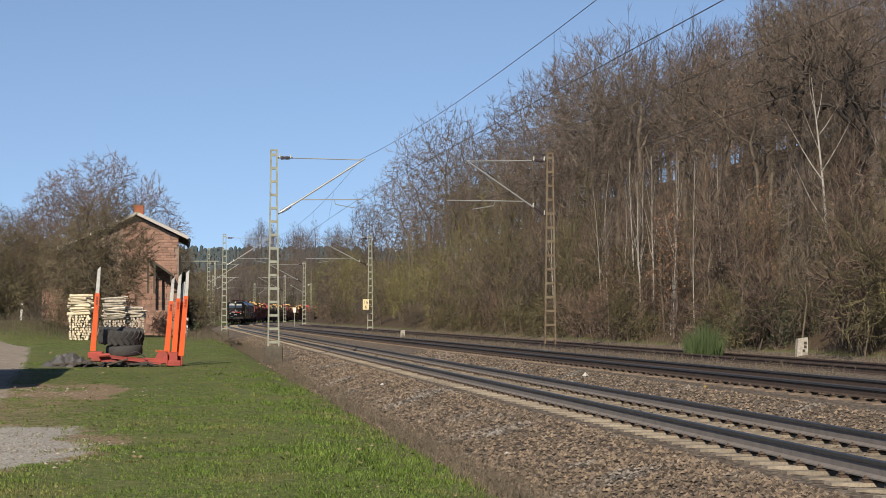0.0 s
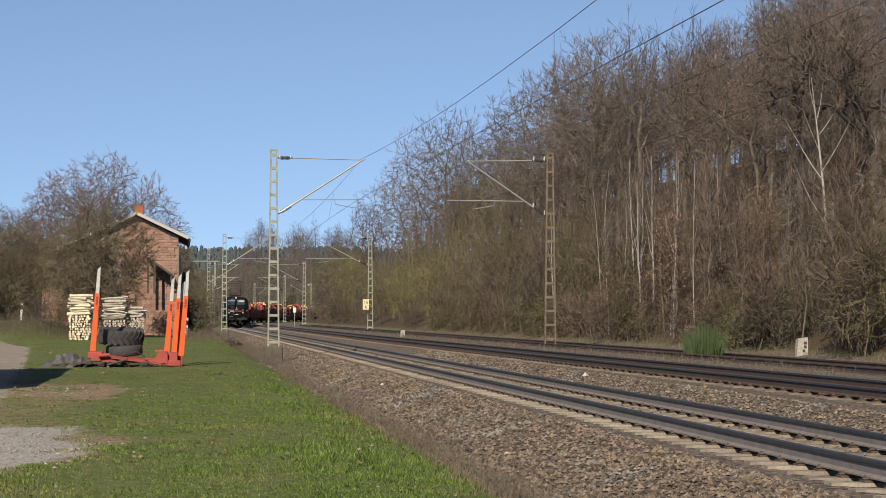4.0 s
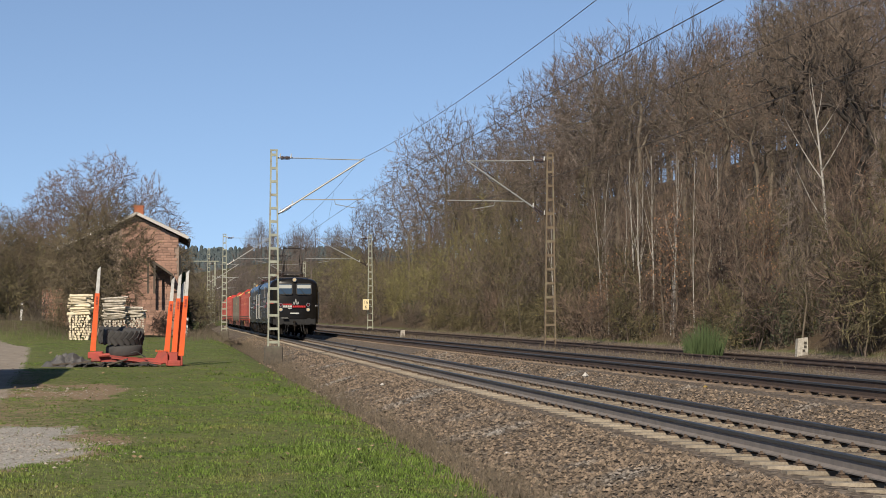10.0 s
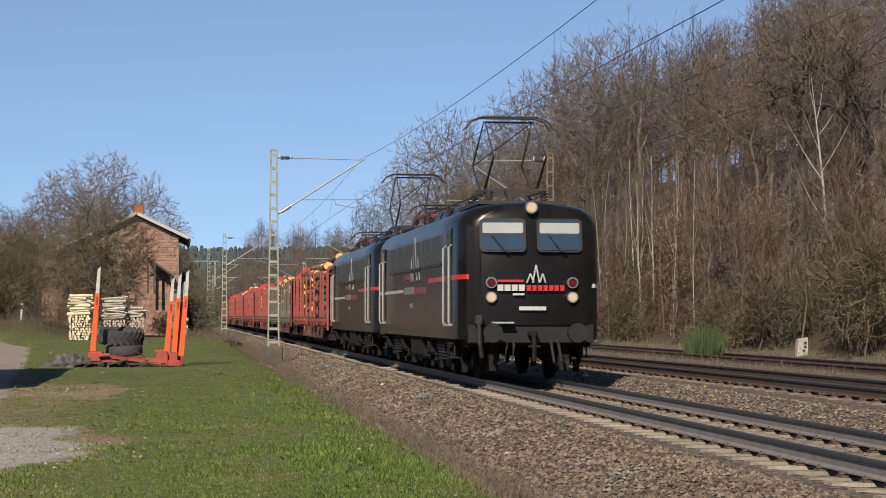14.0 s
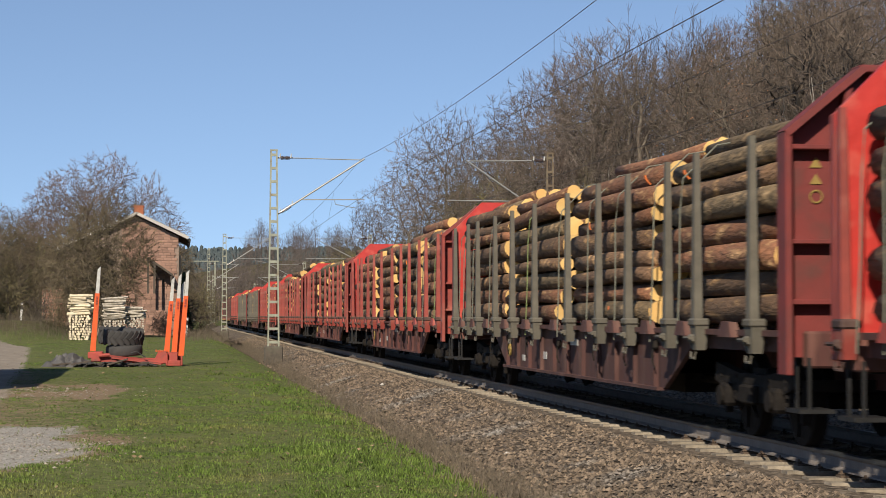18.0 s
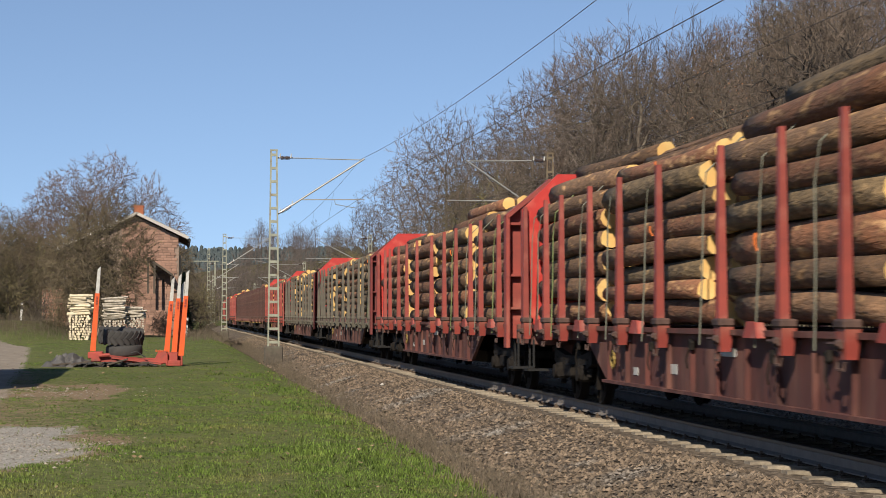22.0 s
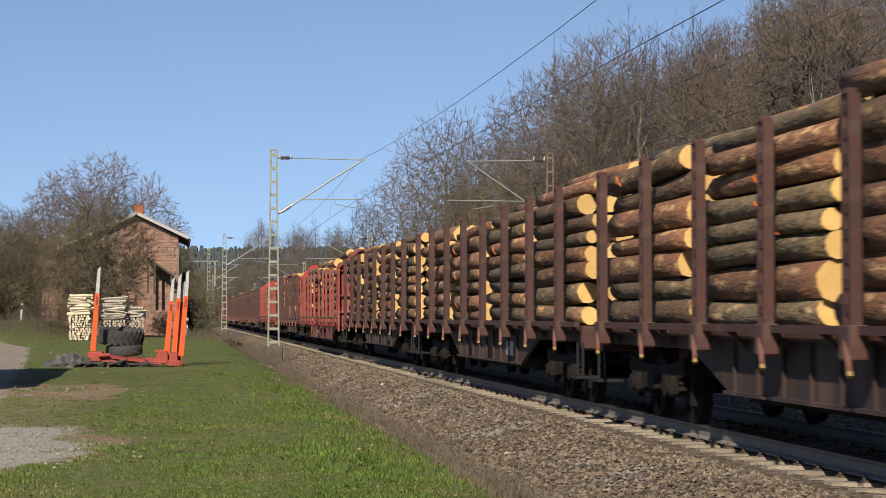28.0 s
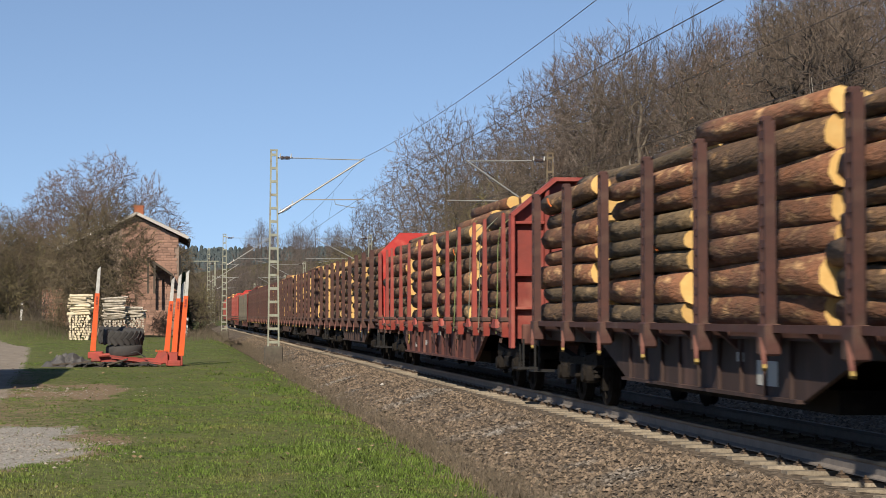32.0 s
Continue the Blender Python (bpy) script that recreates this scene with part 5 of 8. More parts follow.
# ---- trees round the house ----
def build_left_trees():
    rng = random.Random(23)
    tr, cr = grown_tree(rng, 12.9, 6.4, 0.06, 4800, 0.0125, 0.16, 4, 0.02, 0.32, 0.05, 0.26, 0.12, spray=(0.012, 0.032))
    oak = make_tree("deciduous_tree", "broad bare oak with a rounded reddish-brown crown behind the house", "tree", "trees round the house", tr, cr, M_BARK, M_TWIG_OAK)
    set_down(oak, -5.2, 134, 30, 1.0)
    plant(oak, -13.4, 150, 250, 0.8)
    plant(oak, -7.0, 140, 100, 0.86)
    tr, cr = grown_tree(rng, 8.1, 3.15, 0.02, 1900, 0.0125, 0.08, 4, 0.12, 0.45, 0.06, 0.13, 0.15, spray=(0.035, 0.085))
    lv = sprinkle(rng, cr, 0.12, 0.03)
    yard = make_tree("deciduous_tree", "bushy bare tree with olive twigs before the house", "tree", "trees round the house", tr, cr, M_BARK, M_TWIG_YARD, lv, M_BUD)
    set_down(yard, -3.8, 101, 0, 1.0)
    plant(yard, -5.2, 104, 130, 0.8)
    plant(yard, -1.1, 133, 60, 0.95)
    plant(yard, -9.6, 118, 200, 0.9)
    plant(yard, -11.6, 112, 40, 0.85)
    big, pole, bush, light = FOREST
    for x, y, s, k in ((-13.2, 132, 0.62, 0), (-15.5, 150, 0.7, 2), (-11.5, 150, 0.55, 4), (-14.5, 120, 0.5, 7), (-19, 170, 0.8, 1), (-10, 165, 0.6, 2), (-6.5, 175, 0.6, 5), (-24, 200, 0.9, 3)):
        plant(big[k][0], x, y, rng.uniform(0, 360), s)
    for x, y, s, k in ((-8.3, 106, 0.55, 0), (-7.6, 112, 0.6, 3), (-10.0, 108, 0.7, 1), (-9.0, 122, 0.8, 5), (-7.2, 120, 0.7, 0), (-10.4, 126, 0.8, 3)):
        plant(pole[k][0], x, y, rng.uniform(0, 360), s)
    for x, y, s, k in ((-0.9, 104, 0.7, 0), (-0.6, 106, 0.55, 2), (-7.0, 100, 0.7, 0), (-8.5, 103, 0.9, 5), (-9.8, 101, 0.8, 2), (-10.8, 105, 1.0, 5), (-6.2, 106, 0.7, 3), (-11.5, 118, 1.1, 5), (-8.8, 114, 1.0, 5), (0.5, 128, 0.9, 5), (1.0, 140, 1.0, 2), (0.2, 118, 0.7, 0), (1.6, 125, 0.7, 4), (2.2, 150, 1.0, 5), (1.0, 165, 1.1, 2), (2.0, 178, 1.2, 5), (3.0, 195, 1.1, 0), (2.3, 112, 0.5, 4), (2.4, 96, 0.35, 4), (2.6, 104, 0.4, 1), (2.9, 135, 0.45, 4)):
        plant(bush[k][0], x, y, rng.uniform(0, 360), s)

    def needle_tree(high, wide, seed, count):
        r2 = random.Random(seed)
        trunk, crown = Geo(), Geo()
        trunk.tube([(0, 0, -0.3), (0, 0, high * 0.95)], [0.12, 0.02], 6)
        for i in range(count):
            f = r2.random() ** 1.3
            z = high * (0.06 + 0.92 * f)
            a = r2.uniform(0, 6.283)
            rr = wide * (1 - f) * r2.uniform(0.3, 1.0) + 0.08
            p = Vector((math.cos(a) * rr * 0.5, math.sin(a) * rr * 0.5, z))
            q = Vector((math.cos(a) * rr, math.sin(a) * rr, z - 0.12 * rr + r2.uniform(-0.1, 0.15)))
            cone(crown, p, q, 0.07)
        return trunk, crown
    tr, cr = needle_tree(5.2, 1.1, 3, 1500)
    ev = make_tree("conifer_tree", "dark green conifer beside the house", "tree", "conifers", tr, cr, M_BARK_DARK, M_EVERGREEN)
    set_down(ev, 0.45, 125, 0, 0.85)
    plant(ev, -11.6, 126, 90, 1.15)
    plant(ev, -12.4, 123, 200, 1.0)
    plant(ev, -13.2, 126, 10, 1.25)
    plant(ev, -10.9, 117, 60, 0.85)
    plant(ev, -10.6, 119, 150, 0.7)
    # broom bushes beside the siding
    g, st = Geo(), Geo()
    for i in range(900):
        a, rr = rng.uniform(0, 6.283), rng.random() ** 0.6
        p = Vector((math.cos(a) * rr * 0.5, math.sin(a) * rr * 0.9, 0))
        q = p + Vector((math.cos(a) * rr * 0.3, math.sin(a) * rr * 0.4, 1.45 - 0.5 * rr)) * rng.uniform(0.55, 1.1)
        cone(g, p, q, 0.012)
    st.tube([(0, 0, -0.1), (0.03, 0, 0.35)], [0.05, 0.03], 6)
    br = make_tree("broom_bush", "fresh green broom bush growing over the siding", "bush", "broom bushes", st, g, M_BARK, mat("broom_green", (0.0461, 0.071, 0.0227), (0.0319, 0.0532, 0.0156), 3, rough=0.85, per_object=0.2))
    set_down(br, 16.55, 60, 0, 1.0, -0.35)
    plant(br, 20.0, 66, 210, 1.0, -0.3)


build_left_trees()

# ---- distance ----
def far_woods():
    """Wooded ridges beyond the curve, each one sheet of many small crowns."""
    rng = random.Random(77)
    g = Geo()
    for i in range(4200):
        y = rng.uniform(900, 1300)
        x = rng.uniform(-0.11, 0.14) * y
        base = (y - 900) * 0.085 + 5
        h, w = rng.uniform(6.5, 10), rng.uniform(1.2, 2.1)
        n = 6
        o = len(g.v)
        for z, f in ((0, 0.75), (0.5 * h, 1.0), (0.9 * h, 0.66)):
            g.v += [(x + math.cos(6.283 * k / n) * w * f * rng.uniform(0.8, 1.2), y + math.sin(6.283 * k / n) * w * f, base + z) for k in range(n)]
        g.v.append((x, y, base + h))
        for r in range(2):
            g.f += [(o + r * n + k, o + r * n + (k + 1) % n, o + (r + 1) * n + (k + 1) % n, o + (r + 1) * n + k) for k in range(n)]
        g.f += [(o + 2 * n + k, o + 2 * n + (k + 1) % n, o + 3 * n) for k in range(n)]
    g.m = [0] * len(g.f)
    # the haze of the distance is mixed into the pines' base colour
    solid("far_pine_wood", g, mat("far_pines_hazed", (0.068, 0.083, 0.085), (0.056, 0.072, 0.078), 0.05, rough=1.0, island=0.12, spec=0.1), "dark green pine wood on the far ridge, blue haze mixed into its colour", "woods", kind="stuff", normals=False)
    big, pole, bush, light = FOREST
    # bare trees beyond the outside of the curve, one wood
    spots = []
    for count, y0, y1, f0, f1, s0, s1 in ((40, 330, 640, 0.0, 0.085, 0.75, 1.15), (34, 430, 760, 0.022, 0.078, 0.9, 1.25), (48, 480, 740, 0.034, 0.09, 0.85, 1.15)):
        made = 0
        while made < count:
            y = rng.uniform(y0, y1)
            x = rng.uniform(f0, f1) * y
            edge = bend(min(y, 700)) + NEAR_X
            if x > edge - 9 and not (made % 3 == 0 and y0 == 430 and x > edge + 14):
                continue
            spots.append((x, y, rng.uniform(0, 360), rng.uniform(s0, s1)))
            made += 1
    vs, fs, at = [], [], 0
    for i, (x, y, turn, size) in enumerate(spots):
        for child in light[i % len(light)][0].children:
            me = child.data
            co = np.zeros(len(me.vertices) * 3)
            me.vertices.foreach_get("co", co)
            co = co.reshape(-1, 3) * size
            c, sn = math.cos(radians(turn)), math.sin(radians(turn))
            co = np.stack([co[:, 0] * c - co[:, 1] * sn + x, co[:, 0] * sn + co[:, 1] * c + y, co[:, 2] + height(x, y)], 1)
            vs += co.tolist()
            fs += [tuple(v + at for v in p.vertices) for p in me.polygons]
            at += len(me.vertices)
    g = Geo()
    g.v, g.f, g.m = vs, fs, [0] * len(fs)
    solid("far_bare_wood", g, mat("far_bare_twigs", (0.11, 0.0887, 0.0781), (0.071, 0.0582, 0.0511), 0.3, rough=0.95, island=0.4), "bare brown deciduous wood beyond the curve", "woods", kind="stuff", normals=False)
    for k in range(26):
        y = rng.uniform(240, 420)
        x = bend(y) + NEAR_X - rng.uniform(8, 14)
        plant(bush[rng.randrange(len(bush))][0], x, y, rng.uniform(0, 360), rng.uniform(1.0, 1.7))


far_woods()


# ---- made-up trailer out of view, added to cast the road's shadow ----
def parked_trailer():
    t = thing("parked_trailer", "unseen grey box trailer added to cast the shadow on the dirt road", "trailer", at=pose(-6.65, 41.3, height(-6.7, 50)))
    part("box", Geo().box(-1.2, 1.2, 0, 16, 0.95, 4.1, 0, 0.03), M_UNSEEN_TRAILER, t)
    part("chassis", Geo().box(-0.9, 0.9, 0.2, 15.7, 0.5, 0.95), M_TYRE, t)
    for y in (2.2, 3.4, 11.0, 12.2):
        for x in (-0.95, 0.95):
            part("wheel", Geo().disc((x, y, 0.46), (1, 0, 0), 0.46, 0.28, 18), M_TYRE, t)


M_UNSEEN_TRAILER = mat("unseen_trailer_grey", (0.213, 0.213, 0.213), (0.1562, 0.1562, 0.1562), 3, rough=0.6)
parked_trailer()


def black_scrap():
    """Torn mudguards and rubber mats before the bunk."""
    rng = random.Random(19)
    for k in range(7):
        x, y = -3.0 + 0.36 * k + rng.uniform(-0.1, 0.1), TY - 0.55 + rng.uniform(-0.25, 0.15)
        z = height(x, y)
        g = Geo()
        ln, w = rng.uniform(0.35, 0.75), rng.uniform(0.2, 0.4)
        n = 5
        up = rng.uniform(0.05, 0.16)
        top = [(x + ln * (i / n - 0.5), y + rng.uniform(-0.04, 0.04), z + 0.03 + up * math.sin(math.pi * i / n)) for i in range(n + 1)]
        for a, b in zip(top, top[1:]):
            g.beam(a, b, w, 0.03)
        solid("rubber_mat", g, M_TYRE, "torn black rubber mat in the grass", "rubber mat", "torn rubber mats")


black_scrap()

# ---- train ----
M_BLACK = mat("black_paint", (0.0064, 0.0057, 0.005), (0.0092, 0.0082, 0.0071), 2, rough=0.25, bump=0.02, c=(0.013, 0.0115, 0.0105), c_scale=1.2, c_at=0.62, spec=0.16)
# grime, with the deep shade under the train also put into its near-black colour
M_GRIME_SHADE = mat("underframe_grime_shade", (0.0085, 0.0071, 0.0064), (0.017, 0.0142, 0.0121), 6, rough=0.85, bump=0.2, c=(0.03, 0.0245, 0.02), c_scale=4, c_at=0.68, spec=0.15)
M_GREYBEAM = mat("dusty_grey_paint", (0.0145, 0.0145, 0.015), (0.0085, 0.0085, 0.009), 5, rough=0.6, bump=0.1, spec=0.3)
M_REDMARK = mat("red_marking", (0.4402, 0.0249, 0.0213), (0.3905, 0.0213, 0.0213), 5, rough=0.4)
M_WHITEMARK = mat("white_marking", (0.426, 0.426, 0.4118), (0.355, 0.355, 0.3408), 5, rough=0.45)
M_GLASS = mat("cab_glass", (0.0249, 0.0426, 0.0639), (0.0213, 0.0355, 0.0532), 1, rough=0.05, spec=0.9)
M_BLIND = mat("white_blind", (0.2982, 0.3053, 0.2911), (0.2627, 0.2698, 0.2556), 2, rough=0.7)
M_RUBBER = mat("rubber", (0.0106, 0.0106, 0.0106), (0.0177, 0.0177, 0.0177), 8, rough=0.7)
M_CHROME = mat("lamp_ring", (0.426, 0.426, 0.4118), (0.355, 0.355, 0.355), 8, rough=0.3, metal=0.8)
M_LAMP = mat("lit_headlamp", (0.3195, 0.2556, 0.1562), (0.284, 0.2272, 0.142), 8, rough=0.3, glow=(1.0, 0.70, 0.36), glow_strength=0.2)
M_TAIL = mat("red_lens", (0.071, 0.0057, 0.0085), (0.0497, 0.0043, 0.0071), 8, rough=0.15)
M_RAILING = mat("pale_handrail", (0.3195, 0.3195, 0.3053), (0.2556, 0.2556, 0.2414), 8, rough=0.4)
M_PANTO = mat("pantograph_dark", (0.0249, 0.0213, 0.0213), (0.0426, 0.0355, 0.0319), 8, rough=0.6, metal=0.3)
M_REDGEAR = mat("red_roof_gear", (0.1988, 0.0249, 0.0213), (0.142, 0.0213, 0.0213), 6, rough=0.6)
M_PANEL = mat("vent_grille", (0.05, 0.048, 0.046), (0.038, 0.036, 0.035), 3, rough=0.6, bump=0.1)
M_WAGONRED = mat("wagon_red_paint", (0.245, 0.04, 0.029), (0.17, 0.03, 0.023), 3, rough=0.6, bump=0.1, c=(0.27, 0.088, 0.064), c_scale=2.2, c_at=0.6, per_object=0.14)
M_SOLERED = mat("worn_red_solebar", (0.095, 0.026, 0.021), (0.042, 0.0145, 0.012), 5, rough=0.8, bump=0.15, c=(0.16, 0.07, 0.052), c_scale=2.2, c_at=0.59, stretch=(1, 1, 0.25))
M_DARKRED = mat("dull_dark_red_paint", (0.1562, 0.0213, 0.0185), (0.1065, 0.0185, 0.0163), 3, rough=0.65, bump=0.12, c=(0.071, 0.0284, 0.0227), c_scale=1.5)
M_DULLWHITE = mat("dull_white_marking", (0.1846, 0.1846, 0.1775), (0.142, 0.142, 0.1349), 5, rough=0.5)
M_DULLRED = mat("dull_red_marking", (0.2272, 0.0185, 0.0156), (0.1846, 0.0156, 0.0142), 5, rough=0.45)
M_SOLEGREY = mat("dark_worn_solebar", (0.071, 0.0256, 0.0213), (0.0391, 0.017, 0.0149), 5, rough=0.8, bump=0.15, c=(0.1207, 0.0604, 0.0461), c_scale=2.2, c_at=0.6, stretch=(1, 1, 0.25))
M_BRIGHTRED = mat("bright_red_panel", (0.426, 0.0284, 0.0213), (0.3337, 0.0227, 0.0185), 3, rough=0.5, bump=0.3, bump_scale=5, c=(0.4686, 0.0994, 0.071), c_scale=2.5, c_at=0.6)
M_GUARD = mat("faded_red_guard", (0.27, 0.045, 0.034), (0.19, 0.036, 0.028), 4, rough=0.7, bump=0.2, c=(0.3, 0.11, 0.085), c_scale=3, c_at=0.58, per_object=0.2)
M_POSTGREY = mat("grey_green_stake", (0.1065, 0.0959, 0.0745), (0.0674, 0.0604, 0.0469), 5, rough=0.7, bump=0.1, per_object=0.12)
M_BROWN = mat("brown_wagon_paint", (0.062, 0.022, 0.017), (0.036, 0.0145, 0.012), 5, rough=0.7, bump=0.12, c=(0.0852, 0.0497, 0.0355), c_scale=2, c_at=0.63, per_object=0.12)
M_SOLEBROWN = mat("brown_solebar_grime", (0.0391, 0.0199, 0.0163), (0.0241, 0.0128, 0.0114), 5, rough=0.75, bump=0.15, c=(0.0923, 0.0497, 0.0391), c_scale=2.5, c_at=0.6, stretch=(1, 1, 0.3))
M_STRAP = mat("green_strap", (0.16, 0.2, 0.07), (0.12, 0.15, 0.06), 9, rough=0.7)
M_STRAPGREY = mat("grey_strap", (0.15, 0.152, 0.12), (0.11, 0.112, 0.085), 9, rough=0.7)
M_YELLOW = mat("yellow_tip", (0.2556, 0.1775, 0.0426), (0.1988, 0.1349, 0.0355), 9, rough=0.6)
M_LOGBARK = mat("log_bark", (0.195, 0.11, 0.06), (0.03, 0.02, 0.014), 8, rough=0.95, bump=1.0, bump_scale=26, stretch=(1, 0.3, 1), c=(0.44, 0.26, 0.12), c_scale=8, c_at=0.625, per_object=0.4)
M_LOGBARK_RED = mat("log_bark_reddish", (0.24, 0.105, 0.054), (0.05, 0.025, 0.016), 8, rough=0.95, bump=1.0, bump_scale=26, stretch=(1, 0.3, 1), c=(0.46, 0.27, 0.13), c_scale=8, c_at=0.61, per_object=0.35)
M_LOGBARK_MOSS = mat("log_bark_greyish", (0.17, 0.117, 0.062), (0.034, 0.025, 0.016), 8, rough=0.95, bump=1.0, bump_scale=26, stretch=(1, 0.3, 1), c=(0.33, 0.225, 0.12), c_scale=7, c_at=0.635, per_object=0.35)
M_LOGBARK_PILE = mat("log_bark_pile", (0.24, 0.125, 0.065), (0.05, 0.03, 0.018), 9, rough=0.95, bump=1.0, bump_scale=26, stretch=(1, 0.35, 1), c=(0.355, 0.2201, 0.1136), c_scale=6, c_at=0.65, island=0.4)
M_LOGEND = mat("log_cut", (0.6, 0.415, 0.165), (0.5, 0.31, 0.105), 3, rough=0.85, bump=0.2, c=(0.56, 0.29, 0.08), c_scale=1.2, c_at=0.56, per_object=0.15)
M_LOGEND_PILE = mat("log_cut_pile", (0.6, 0.415, 0.165), (0.5, 0.31, 0.105), 3, rough=0.85, bump=0.2, island=0.18)
M_ORANGE = mat("orange_paint_mark", (0.568, 0.142, 0.0213), (0.497, 0.1136, 0.0213), 9, rough=0.7)


def wheel_geo(r, tread=0.13, gauge=0.7525, n=28, holes=False):
    g = Geo()
    g.tube([(-1.0, 0, 0), (1.0, 0, 0)], 0.08, 10)
    for sx in (-1, 1):
        c = sx * gauge
        g.tube([(c - sx * 0.05, 0, 0), (c - sx * 0.03, 0, 0), (c - sx * 0.029, 0, 0), (c + sx * 0.08, 0, 0)], [r + 0.028, r + 0.028, r, r - 0.004], n)
        g.tube([(c + sx * 0.08, 0, 0), (c + sx * 0.088, 0, 0)], [r * 0.86, r * 0.82], n)
        g.tube([(c + sx * 0.085, 0, 0), (c + sx * 0.16, 0, 0)], [r * 0.3, r * 0.24], 12)
        for k in range(6):
            a = math.pi * k / 3
            g.beam((c + sx * 0.1, math.cos(a) * r * 0.25, math.sin(a) * r * 0.25), (c + sx * 0.1, math.cos(a) * r * 0.8, math.sin(a) * r * 0.8), 0.05, 0.03)
    return g


SPINNERS = []


def wheelset(parent, y, r, mesh):
    ob = part("wheelset", mesh, None, parent, at=pose(0, y, r))
    SPINNERS.append((ob, r, y))
    return ob


def spring(g, x, y, z0, z1, r=0.07, turns=4):
    for i in range(turns):
        z = z0 + (z1 - z0) * (i + 0.5) / turns
        g.tube([(x, y, z - 0.018), (x, y, z + 0.018)], r, 8)
    g.tube([(x, y, z0), (x, y, z1)], r * 0.55, 6)


def loco_bogie(parent, y, wheel_mesh):
    b = thing_part("bogie", parent, pose(0, y, 0))
    g = Geo()
    for sx in (-1, 1):
        g.box(sx * 1.18 - 0.07, sx * 1.18 + 0.07, -2.35, 2.35, 0.62, 0.86, 0, 0.03)
        g.prism([(-2.2, 0.62), (2.2, 0.62), (0.7, 0.4), (-0.7, 0.4)], "x", sx * 1.18 - 0.05, sx * 1.18 + 0.05)
    g.box(-1.15, 1.15, -0.3, 0.3, 0.55, 0.85)
    frame_part = part("bogie_frame", g, M_GRIME_SHADE, b)
    for sx in (-1, 1):
        for wy in (-1.7, 1.7):
            g = Geo()
            g.box(sx * 1.3 - 0.12, sx * 1.3 + 0.12, wy - 0.22, wy + 0.22, 0.46, 0.8, 0, 0.05)
            g.disc((sx * 1.43, wy, 0.62), (1, 0, 0), 0.16, 0.06, 14)
            part("axle_box", g, M_GRIME_SHADE, b)
            for dy in (-0.42, 0.42):
                g = Geo()
                spring(g, sx * 1.3, wy + dy, 0.3, 0.74)
                part("coil_spring", g, M_GRIME_SHADE, b)
        g = Geo()
        for i in range(5):
            g.box(sx * 1.33 - 0.05, sx * 1.33 + 0.05, -0.62 + i * 0.05, 0.62 - i * 0.05, 0.66 - i * 0.07, 0.71 - i * 0.07, 0, 0.01)
        part("leaf_spring", g, M_GREYBEAM, b, "grey stacked leaf spring")
        for wy in (-2.5, -0.95, 0.95, 2.5):
            g = Geo()
            g.tube([(sx * 1.25, wy, 0.88), (sx * 1.27, wy, 0.45), (sx * 1.2, wy + 0.1, 0.2)], 0.04, 6)
            g.box(sx * 1.2 - 0.06, sx * 1.2 + 0.06, wy, wy + 0.18, 0.15, 0.42, 0, 0.02)
            part("sand_pipe", g, M_GRIME_SHADE, b)
    for wy in (-1.7, 1.7):
        wheelset(b, wy, 0.625, wheel_mesh)
    return b


def thing_part(name, parent, at):
    """An empty that gathers the pieces of one part."""
    ob = new(name)
    ob.empty_display_size = 0.2
    ob.parent, ob.matrix_basis = parent, at
    return ob


LOCO_L = 17.4


def loco_body():
    """Rounded box body, lofted through rings along its length."""
    def ring(y, d, front):
        w, top = 1.5 - d, 3.74 - d * 0.25
        bottom = 0.86 if d < 0.2 else 1.16
        prof = [(-w, bottom), (-w, 1.3), (-w, 2.4), (-w + 0.015, 3.16), (-w + 0.05, 3.32), (-w + 0.14, 3.46), (-w + 0.28, 3.57), (-w + 0.46, 3.63), (-w * 0.35, 3.71), (0, 3.74)]
        prof = [(px, pz if pz < 3.2 else 3.2 + (pz - 3.2) * (top - 3.2) / 0.54) for px, pz in prof]
        prof += [(-px, pz) for px, pz in prof[-2::-1]]
        return [(px, y + (max(0, pz - 2.4) * 0.13 * (1 if front else -1) if d > 0 else 0) + (abs(px) / 1.5) ** 2 * 0.10 * (1 if front else -1) * (d > 0.2), pz) for px, pz in prof]
    steps = [(0.52, 0.42), (0.56, 0.30), (0.68, 0.16), (0.88, 0.06), (1.15, 0.0), (4.0, 0.0), (8.2, 0.0), (12.5, 0.0)]
    rings = [ring(y, d, True) for y, d in steps] + [ring(LOCO_L - y, d, False) for y, d in steps[4::-1]]
    g = Geo()
    n = len(rings[0])
    for r in rings:
        g.v += r
    for j in range(len(rings) - 1):
        for i in range(n - 1):
            g.f.append((j * n + i, j * n + i + 1, (j + 1) * n + i + 1, (j + 1) * n + i))
        g.f.append((j * n + n - 1, j * n, (j + 1) * n, (j + 1) * n + n - 1))
    last = (len(rings) - 1) * n
    g.f += [tuple(range(n - 1, -1, -1)), tuple(range(last, last + n))]
    g.m = [0] * len(g.f)
    return g


def front_y(x, z):
    """Where the nose stands at (x, z)."""
    return 0.52 + max(0, z - 2.4) * 0.13 + (abs(x) / 1.5) ** 2 * 0.10


